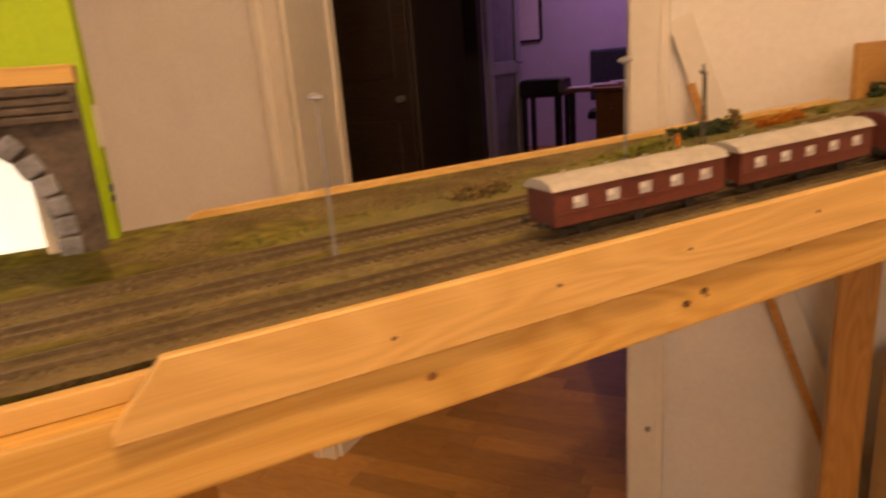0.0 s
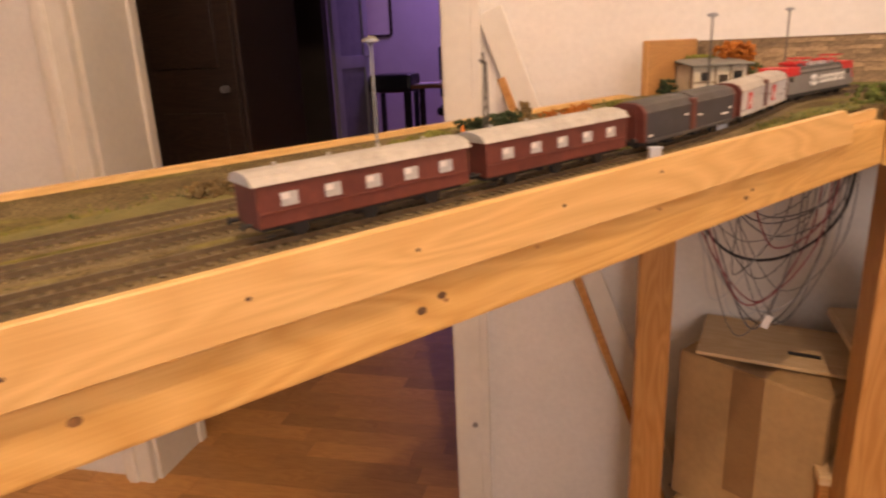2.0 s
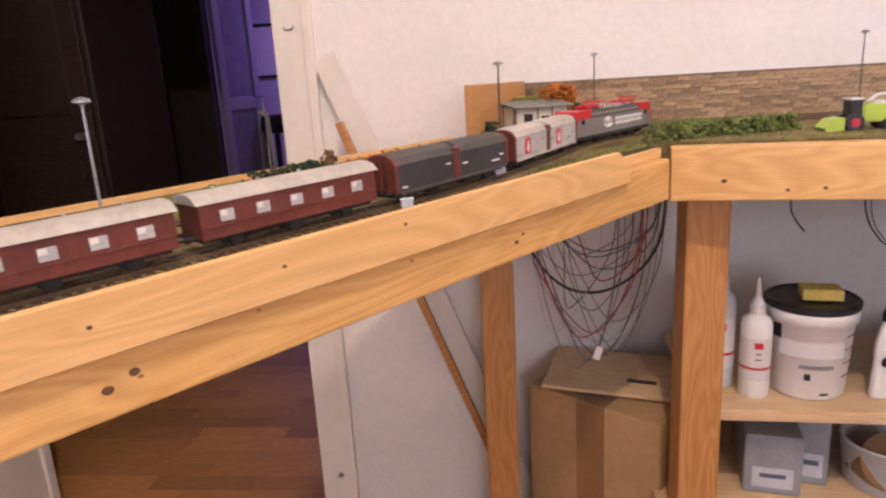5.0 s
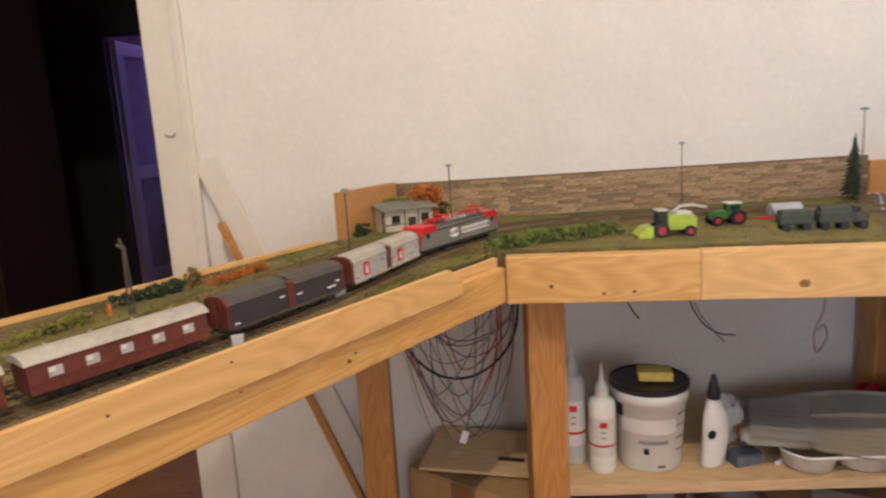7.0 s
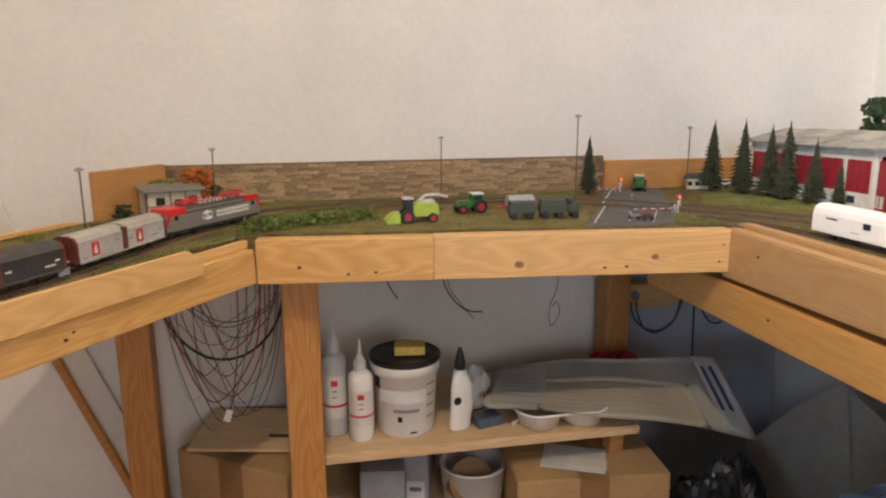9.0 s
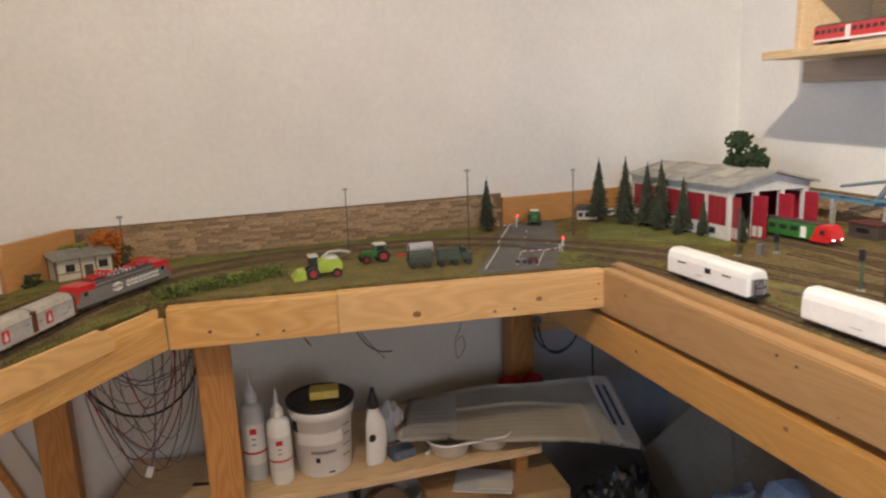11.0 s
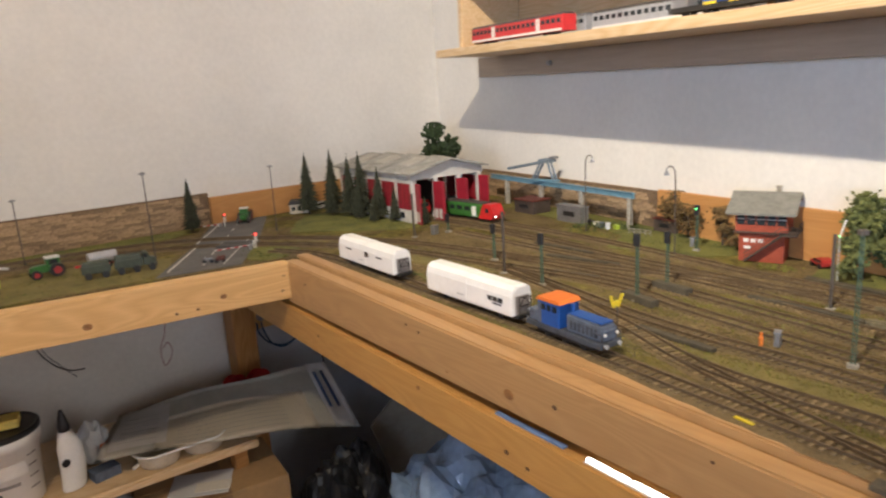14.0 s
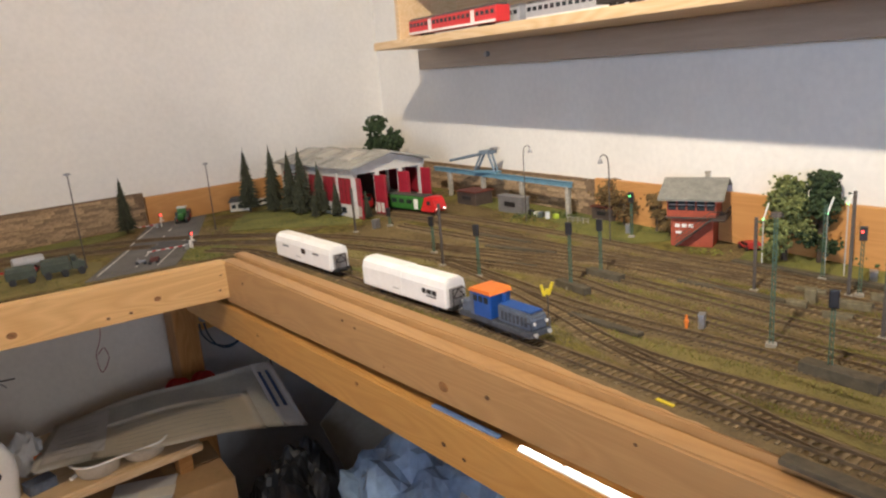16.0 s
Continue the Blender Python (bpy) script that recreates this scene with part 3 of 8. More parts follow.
RIGHT_TURN = math.degrees(math.atan2(-1.0, -0.06))
bm = B()
prism(bm, [(0, 0), (RLEN, 0), (RLEN, 0.040), (0, 0.079)], 0.026)
bmesh.ops.bevel(bm, geom=bm.edges[:], offset=0.0025, segments=2, affect="EDGES")
part("beam", bm, SHADEPINE, FRAME, "", Matrix.Translation((*right_front(0.893, 0.013), 0.917)) @ rz(RIGHT_TURN))
bm = B()
prism(bm, [(0, 0), (RLEN, -0.030), (RLEN, 0.012), (0, 0.0445)], 0.022)
bmesh.ops.bevel(bm, geom=bm.edges[:], offset=0.002, segments=2, affect="EDGES")
part("edge_strip", bm, SHADEPINE, FRAME, "", Matrix.Translation((*right_front(0.893, 0.0375), 0.958)) @ rz(RIGHT_TURN))
bm = B()
LOWLEN = (Vector(right_front(1.12)) - Vector(right_front(-1.0))).length
prism(bm, [(0, 0), (LOWLEN, -0.0115 * LOWLEN), (LOWLEN, 0.063 - 0.0115 * LOWLEN), (0, 0.063)], 0.036)
bmesh.ops.bevel(bm, geom=bm.edges[:], offset=0.0025, segments=2, affect="EDGES")
part("lower_rail", bm, LOWPINE, FRAME, "", Matrix.Translation((*right_front(1.12, 0.015), 0.850)) @ rz(RIGHT_TURN))


def rail_top(y):
    """Height of the lower rail's top at y."""
    return 0.913 - 0.0115 * (1.12 - y)


# posts
for x, y, w, top, mat in ((0.537, 1.075, 0.058, 0.9265, POSTWOOD), (0.246, 1.278, 0.058, 0.93, POSTWOOD), (1.283, 1.385, 0.06, 0.93, POSTWOOD), (-0.33, 0.33, 0.058, 0.926, POSTWOOD), (1.13, -0.7, 0.058, 0.828, POSTWOOD)):
    bm = B()
    box(bm, top, w, w, (top / 2, 0, -w / 2), bevel=0.004)
    part("post", bm, mat, FRAME, "", Matrix.Translation((x, y, 0)) @ Matrix.Rotation(radians(-90), 4, "Y") @ Matrix.Rotation(radians(0), 4, "X"))
bm = B()
box(bm, 0.205, 0.05, 0.060, (0.018, 0, 0), bevel=0.003)
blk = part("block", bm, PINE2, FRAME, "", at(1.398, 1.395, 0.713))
bm = B()
rod(bm, (-0.066, -0.026, 0.034), (-0.066, -0.032, 0.034), 0.011)
rod(bm, (-0.066, -0.031, 0.034), (-0.066, -0.037, 0.034), 0.006, seg=6)
part("bolt", bm, STEEL, blk, "bright steel bolt with washer")

# knots and screw holes in the boards
KNOT = material("knot", (0.33, 0.15, 0.05), 0.6, vary=0.35, scale=150)
HOLE = material("screw_hole", (0.13, 0.065, 0.03), 0.7, vary=0.3, scale=150)


def knot(p, q, s, z, r, mat, squash=0.75):
    """A knot s metres from p on the face from p to q."""
    p, q = Vector(p), Vector(q)
    d = (q - p).normalized()
    n = Vector((d.y, -d.x))
    c = p + d * s
    bm = B()
    rod(bm, (c.x - n.x * 0.001, c.y - n.y * 0.001, 0), (c.x + n.x * 0.0004, c.y + n.y * 0.0004, 0), r, seg=12)
    for v in bm.verts:
        v.co.z *= squash
    part("knot", bm, mat, FRAME, "", Matrix.Translation((0, 0, z)))


LQ, LP = left_front(0.0), left_front(1.5)
for s, z, r, mat in ((0.663, 0.936, 0.0034, HOLE), (0.679, 0.930, 0.0036, HOLE), (0.660, 0.932, 0.0018, KNOT), (0.579, 0.950, 0.0018, KNOT), (0.872, 0.930, 0.0034, KNOT), (0.283, 0.967, 0.0078, KNOT), (0.306, 0.939, 0.0028, HOLE), (0.296, 0.945, 0.002, HOLE), (0.44, 0.952, 0.0018, KNOT)):
    knot(LP, LQ, 1.5 - s, z, r, mat)
SQ, SP = left_front(0.0, 0.0072), left_front(1.5, 0.0072)
for s, z in ((0.895, 0.962), (0.788, 0.969), (0.684, 0.972), (0.56, 0.977), (0.45, 0.985)):
    knot(SP, SQ, 1.5 - s, z, 0.0016, HOLE)
for s, z, r, mat in ((0.063, 0.952, 0.0035, HOLE), (0.135, 0.940, 0.0028, HOLE), (0.176, 0.942, 0.0028, HOLE), (0.395, 0.948, 0.0075, KNOT), (0.53, 0.940, 0.003, HOLE), (0.565, 0.941, 0.003, HOLE), (0.61, 0.955, 0.006, KNOT), (0.72, 0.972, 0.002, HOLE), (0.715, 0.945, 0.0025, HOLE)):
    knot(CORN_L, CORN_R, s, z, r, mat)
RP, RQ = right_front(0.893), right_front(-1.0)
for s, z, r, mat in ((0.085, 0.966, 0.003, HOLE), (0.41, 0.972, 0.0026, HOLE), (0.44, 0.968, 0.0026, HOLE), (0.618, 0.939, 0.0085, KNOT), (0.690, 0.949, 0.0036, HOLE), (0.87, 0.965, 0.0022, HOLE), (0.50, 0.930, 0.002, KNOT)):
    knot(RP, RQ, s, z, r, mat)
for s, z, r, mat in ((0.21, 0.887, 0.003, HOLE), (0.70, 0.872, 0.004, HOLE), (0.735, 0.866, 0.0032, HOLE), (0.52, 0.893, 0.004, KNOT)):
    knot(right_front(0.98, -0.003), right_front(-1.0, -0.003), s, z - 0.006, r, mat)

# ---- ground of the layout ----
def ground_material():
    m = bpy.data.materials.new("layout_ground")
    m.use_nodes = True
    nt = m.node_tree
    n, link = nt.nodes, nt.links.new
    bsdf = n["Principled BSDF"]
    bsdf.inputs["Roughness"].default_value = 0.95
    bsdf.inputs["Specular IOR Level"].default_value = 0.15
    co = n.new("ShaderNodeTexCoord")

    def noise_at(scale, detail=5, dist=0.0):
        t = n.new("ShaderNodeTexNoise")
        t.inputs["Scale"].default_value, t.inputs["Detail"].default_value, t.inputs["Distortion"].default_value = scale, detail, dist
        link(co.outputs["Object"], t.inputs["Vector"])
        return t

    def ramp(src, p0, p1, c0, c1):
        r = n.new("ShaderNodeValToRGB")
        r.color_ramp.elements[0].position, r.color_ramp.elements[1].position = p0, p1
        r.color_ramp.elements[0].color, r.color_ramp.elements[1].color = c0, c1
        link(src, r.inputs["Fac"])
        return r

    fine = noise_at(330, 3)
    mid_ = noise_at(60, 4)
    big = noise_at(9, 4, 0.4)
    big2 = noise_at(14, 3, 0.2)
    earth = ramp(fine.outputs["Fac"], 0.3, 0.7, (0.065, 0.047, 0.022, 1), (0.27, 0.20, 0.095, 1))
    moss = ramp(mid_.outputs["Fac"], 0.3, 0.7, (0.075, 0.064, 0.018, 1), (0.24, 0.20, 0.055, 1))
    f1 = ramp(big.outputs["Fac"], 0.47, 0.58, (0, 0, 0, 1), (1, 1, 1, 1))
    mix = n.new("ShaderNodeMix")
    mix.data_type = "RGBA"
    link(f1.outputs["Color"], mix.inputs["Factor"])
    link(earth.outputs["Color"], mix.inputs[6])
    link(moss.outputs["Color"], mix.inputs[7])
    dark = ramp(big2.outputs["Fac"], 0.35, 0.6, (0.65, 0.62, 0.58, 1), (1, 1, 1, 1))
    mul = n.new("ShaderNodeMix")
    mul.data_type = "RGBA"
    mul.blend_type = "MULTIPLY"
    mul.inputs["Factor"].default_value = 1.0
    link(mix.outputs[2], mul.inputs[6])
    link(dark.outputs["Color"], mul.inputs[7])
    link(mul.outputs[2], bsdf.inputs["Base Color"])
    bp = n.new("ShaderNodeBump")
    bp.inputs["Strength"].default_value, bp.inputs["Distance"].default_value = 0.9, 0.0015
    link(fine.outputs["Fac"], bp.inputs["Height"])
    link(bp.outputs["Normal"], bsdf.inputs["Normal"])
    return m


GROUND = ground_material()
bl = [left_front(1.5, -0.362), left_front(0.0, -0.362), (0.215, 1.255), (0.30, 1.412)]
outline = [left_front(0.0, -0.028), left_front(1.5, -0.028), *bl, (2.02, 1.412), east(-0.9, 0.002), right_front(-0.9, 0.049), right_front(0.86, 0.049), (CORN_R[0], CORN_R[1] + 0.029), (CORN_L[0] + 0.01, CORN_L[1] + 0.029)]
bm = B()
slab(bm, outline, 0.974, G)
fold = (0.474, 1.0, 0)
bmesh.ops.bisect_plane(bm, geom=bm.verts[:] + bm.edges[:] + bm.faces[:], plane_co=fold, plane_no=(LX, LY, 0))
bmesh.ops.bisect_plane(bm, geom=bm.verts[:] + bm.edges[:] + bm.faces[:], plane_co=(0, 0.85, 0), plane_no=(0, 1, 0))
settle(bm)
solo("layout_ground", bm, GROUND, "scenic model ground of brown ballast and mossy flock", "ground", kind="structure")

# back strip of the left arm, end board, stone paper and plain board backdrops
back = thing("backdrop", "wooden edging boards and printed stone paper behind the layout", "backdrop", kind="structure")
d = 0.985
bm = B()
prism(bm, [(0, 0), (d + 0.02, 0), (d, 0.013), (d - 0.03, 0.0195), (0.03, 0.0195), (0, 0.004)], 0.012)
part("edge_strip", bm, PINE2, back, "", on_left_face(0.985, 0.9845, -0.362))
beam("end_board", (0.205, 1.245), (0.297, 1.408), 0.012, 0.985, 1.082, WOODBAND, -1, back)
beam("board", (1.262, 1.414), (2.0, 1.414), 0.012, 0.985, 1.066, WOODBAND, 1, back)
beam("board", east(1.40, 0.006), east(0.5, 0.006), 0.006, 0.985, 1.068, STONE_J, -1, back)
beam("board", east(0.498, 0.008), east(-0.9, 0.008), 0.008, 0.985, 1.072, WOODBAND, -1, back)
beam("stone_sheet", (0.30, 1.416), (1.26, 1.416), 0.006, 0.985, 1.078, STONE_J, 1, back, "printed sheet of tan layered stone")


def stone_courses(p, q, z0, z1, parent, seed):
    """Flat stones in layers on the face from p to q."""
    rnd = random.Random(seed)
    p, q = Vector(p), Vector(q)
    d = (q - p)
    length, d = d.length, d.normalized()
    n = Vector((d.y, -d.x))
    ang = math.degrees(math.atan2(d.y, d.x))
    shapes = []
    for k in range(6):
        bm = B()
        w, h = (0.022, 0.030, 0.038, 0.046, 0.026, 0.034)[k], 0.0072
        box(bm, w - 0.0008, 0.002, h - 0.0008, (0, 0, 0))
        for v in bm.verts:
            v.co.x += rnd.uniform(-0.0006, 0.0006)
            v.co.z += rnd.uniform(-0.0007, 0.0007)
        shapes.append((w, mesh_of("stone", bm, STONE_A)))
    z, made = z0, 0
    while z + 0.006 < z1:
        s = rnd.uniform(-0.02, 0.0)
        while s < length - 0.02:
            w, me = rnd.choice(shapes)
            c = p + d * (s + w / 2) + n * rnd.uniform(0.0002, 0.0008)
            if s > 0 and s + w < length:
                ob = new("stone", me)
                ob.parent = parent
                ob.matrix_basis = at(c.x, c.y, z, ang)
                made += 1
            s += w
        z += 0.0072


# ---- tracks ----
def resample(pts, step):
    pts = [Vector(p) for p in pts]
    out, left = [pts[0].copy()], step
    for a, b in zip(pts, pts[1:]):
        length = (b - a).length
        t = left
        while t < length:
            out.append(a.lerp(b, t / length))
            t += step
        left = t - length
    return out


def line_of(pts):
    return resample(smooth_line([(x, y, 0) for x, y in pts], 16), 0.004)


def along(line, s):
    """Point and heading at s metres along a line of even steps."""
    k = max(0, min(int(s / 0.004), len(line) - 2))
    a, b = line[k], line[k + 1]
    return a.lerp(b, s / 0.004 - k), math.degrees(math.atan2(b.y - a.y, b.x - a.x))


def yard(k, y):
    """Track k of the yard, counted from the front beam."""
    return (1.194 + 0.114 * y + 0.055 * k, y)


MAIN = line_of([*(left_front(k, -0.048) for k in (1.45, 1.3, 1.1, 0.9, 0.7, 0.5)), left_front(0.34, -0.050), (0.308, 0.925), (0.366, 1.04), (0.44, 1.14), (0.53, 1.215), (0.63, 1.255), (0.75, 1.272), (0.88, 1.265), (1.0, 1.235), (1.11, 1.17), (1.21, 1.075), (1.285, 0.97), (1.34, 0.86), (1.375, 0.74), (1.40, 0.60), yard(3.7, 0.35), yard(3.45, 0.2), yard(3.3, 0.05), yard(3.2, -0.15), yard(3.1, -0.9)])
SECOND = line_of([*(left_front(k, -0.106) for k in (1.45, 1.3, 1.1, 0.9, 0.7, 0.5)), left_front(0.34, -0.110), (0.262, 0.965), (0.322, 1.08), (0.395, 1.185), (0.48, 1.262), (0.60, 1.315), (0.74, 1.335), (0.90, 1.328), (1.05, 1.29), (1.17, 1.215), (1.27, 1.105), (1.345, 0.985), (1.40, 0.86), (1.44, 0.72), (1.462, 0.54), yard(4.45, 0.3), yard(4.4, 0.1), yard(4.2, -0.1), yard(4.2, -0.9)])
LINES = {
    "main": MAIN,
    "second": SECOND,
    "third": line_of([left_front(1.45, -0.164), left_front(1.2, -0.164), left_front(1.0, -0.164), left_front(0.8, -0.164), left_front(0.6, -0.166), left_front(0.4, -0.170), (0.185, 0.975), (0.25, 1.10), (0.32, 1.20), (0.41, 1.275)]),
    "front": line_of([(1.212, 0.98), (1.250, 0.88), (1.259, 0.76), (1.251, 0.62), (1.239, 0.46), (1.231, 0.33), (1.215, 0.18), (1.202, 0.07), (1.193, -0.03), (1.181, -0.14), (1.150, -0.4), (1.092, -0.9)]),
    "slip": line_of([(1.40, 0.52), (1.36, 0.37), (1.306, 0.22), (1.275, 0.15), (1.250, 0.085), (1.229, 0.028), (1.211, -0.03), (1.195, -0.08), (1.182, -0.13)]),
    "yard_a": line_of([(1.270, 0.14), (1.257, 0.08), (1.252, 0.02), (1.251, -0.05), (1.247, -0.12), (1.232, -0.3), (1.165, -0.9)]),
    "yard_b": line_of([(1.412, 0.56), (1.374, 0.37), (1.345, 0.24), (1.334, 0.15), (1.331, 0.07), (1.327, 0.0), (1.319, -0.08), (1.305, -0.2), (1.225, -0.9)]),
    "yard_d": line_of([(1.545, 0.80), (1.538, 0.62), (1.530, 0.42), (1.526, 0.28), (1.516, 0.18), (1.490, 0.06), yard(5.2, -0.1), yard(5.2, -0.9)]),
    "yard_e": line_of([(1.60, 0.74), (1.580, 0.56), (1.568, 0.40), (1.562, 0.25), yard(6.3, 0.1), yard(6.2, -0.1), yard(6.2, -0.9)]),
    "railbus_road": line_of([(1.648, 1.10), (1.651, 0.98), (1.657, 0.86), (1.660, 0.72), (1.652, 0.56), (1.642, 0.45), (1.626, 0.33), (1.607, 0.22), yard(7.1, 0.1), yard(7.0, -0.1), yard(7.0, -0.9)]),
    "hall_road": line_of([(1.60, 1.10), (1.607, 0.96), (1.612, 0.80), (1.606, 0.66), (1.590, 0.52)]),
    "cross": line_of([(1.455, 0.66), (1.475, 0.52), (1.515, 0.36), (1.545, 0.24), (1.565, 0.1)]),
}
SLEEPER_ME = mesh_of("sleeper", box(B(), 0.0032, 0.030, 0.0028), SLEEPER)


def build_track(key, line, single, label):
    tr = thing("track", label, "track", group="model tracks")
    for side in (-1, 1):
        bm = B()
        rows = []
        for i, p in enumerate(line[::2] + [line[-1]]):
            j = min(i * 2, len(line) - 2)
            d = (line[j + 1] - line[j]).normalized()
            n = Vector((-d.y, d.x, 0))
            c = p + n * side * 0.00875
            rows.append([bm.verts.new(c + n * w + Vector((0, 0, z))) for w, z in ((-0.0006, G + 0.0018), (-0.0006, RAIL), (0.0006, RAIL), (0.0006, G + 0.0018))])
        for a, b in zip(rows, rows[1:]):
            for k in range(4):
                bm.faces.new((a[k], a[(k + 1) % 4], b[(k + 1) % 4], b[k]))
        bmesh.ops.recalc_face_normals(bm, faces=bm.faces)
        part("rail", settle(bm), RAILM, tr)
    rnd = random.Random(key)
    n = int(len(line) * 0.004 / 0.0082)
    if single:
        for k in range(n):
            c, a = along(line, k * 0.0082 + 0.002)
            ob = new("sleeper", SLEEPER_ME)
            ob.parent = tr
            ob.matrix_basis = at(c.x, c.y, gz(c.x, c.y) - 0.0008, a + rnd.uniform(-1.5, 1.5))
    else:
        verts, faces = [], []
        cube = [(sx * 0.0016, sy * 0.015, z) for z in (-0.0008, 0.002) for sx in (-1, 1) for sy in (-1, 1)]
        for k in range(n):
            c, a = along(line, k * 0.0082 + 0.002)
            m = at(c.x, c.y, gz(c.x, c.y), a)
            o = len(verts)
            verts += [m @ Vector(v) for v in cube]
            faces += [[o + i for i in f] for f in ((4, 6, 7, 5), (0, 1, 5, 4), (2, 6, 7, 3), (0, 4, 6, 2), (1, 3, 7, 5))]
        me = bpy.data.meshes.new("sleeper_grid")
        me.from_pydata(verts, [], faces)
        me.materials.append(SLEEPER)
        ob = new("sleeper_grid", me)
        ob.parent = tr
        tagged(ob, "row of dark wooden sleepers", kind="stuff")
    # ballast bed
    bm = B()
    rows = []
    for i in range(0, len(line) - 1, 4):
        d = (line[i + 1] - line[i]).normalized()
        n_ = Vector((-d.y, d.x, 0))
        wob = 0.0015 * math.sin(i * 0.31) + rnd.uniform(-0.001, 0.001)
        rows.append([bm.verts.new(line[i] + n_ * (w + math.copysign(wob, w)) + Vector((0, 0, z))) for w, z in ((-0.024, G - 0.001), (-0.0175, G + 0.0006), (0.0175, G + 0.0006), (0.024, G - 0.001))])
    for a, b in zip(rows, rows[1:]):
        for k in range(3):
            bm.faces.new((a[k], b[k], b[k + 1], a[k + 1]))
    bmesh.ops.recalc_face_normals(bm, faces=bm.faces)
    part("ballast", settle(bm), EARTH, tr, "bed of brown fine ballast")
    return tr


for key, line in LINES.items():
    build_track(key, line, key in ("front", "slip", "yard_a"), "weathered brown model railway track on ballast")


TRACK_CELLS = {}
for line in LINES.values():
    for p in line[::2]:
        TRACK_CELLS.setdefault((int(p.x // 0.03), int(p.y // 0.03)), []).append((p.x, p.y))


def near_track(x, y, gap=0.021):
    i, j = int(x // 0.03), int(y // 0.03)
    return any((px - x) ** 2 + (py - y) ** 2 < gap * gap for a in (-1, 0, 1) for b in (-1, 0, 1) for px, py in TRACK_CELLS.get((i + a, j + b), ()))


# ---- rolling stock ----
def wheels(parent, xs, r=0.0055):
    for x in xs:
        for s in (-1, 1):
            bm = B()
            rod(bm, (x, s * 0.0082, r), (x, s * 0.0103, r), r, seg=14)
            rod(bm, (x, s * 0.0074, r), (x, s * 0.0082, r), r * 1.12, seg=14)
            part("wheel", bm, FRAMEBLK, parent)


def buffers(parent, x, mat=FRAMEBLK):
    for s in (-1, 1):
        for e in (-1, 1):
            bm = B()
            rod(bm, (e * x, s * 0.010, 0.012), (e * (x + 0.005), s * 0.010, 0.012), 0.0012)
            rod(bm, (e * (x + 0.005), s * 0.010, 0.012), (e * (x + 0.006), s * 0.010, 0.012), 0.0026)
            part("buffer", bm, mat, parent)


XZ = Matrix.Rotation(radians(90), 4, "Z")


def hull(bm, outline, length, x=0.0):
    """A cross-section in y and z drawn out along x."""
    return prism(bm, outline, length, Matrix.Translation((x, 0, 0)) @ XZ)


def plate(parent, name, mat, x, z, w, h, side, y, label=""):
    bm = B()
    box(bm, w, 0.0006, h, (x, side * y, z))
    return part(name, bm, mat, parent, label)


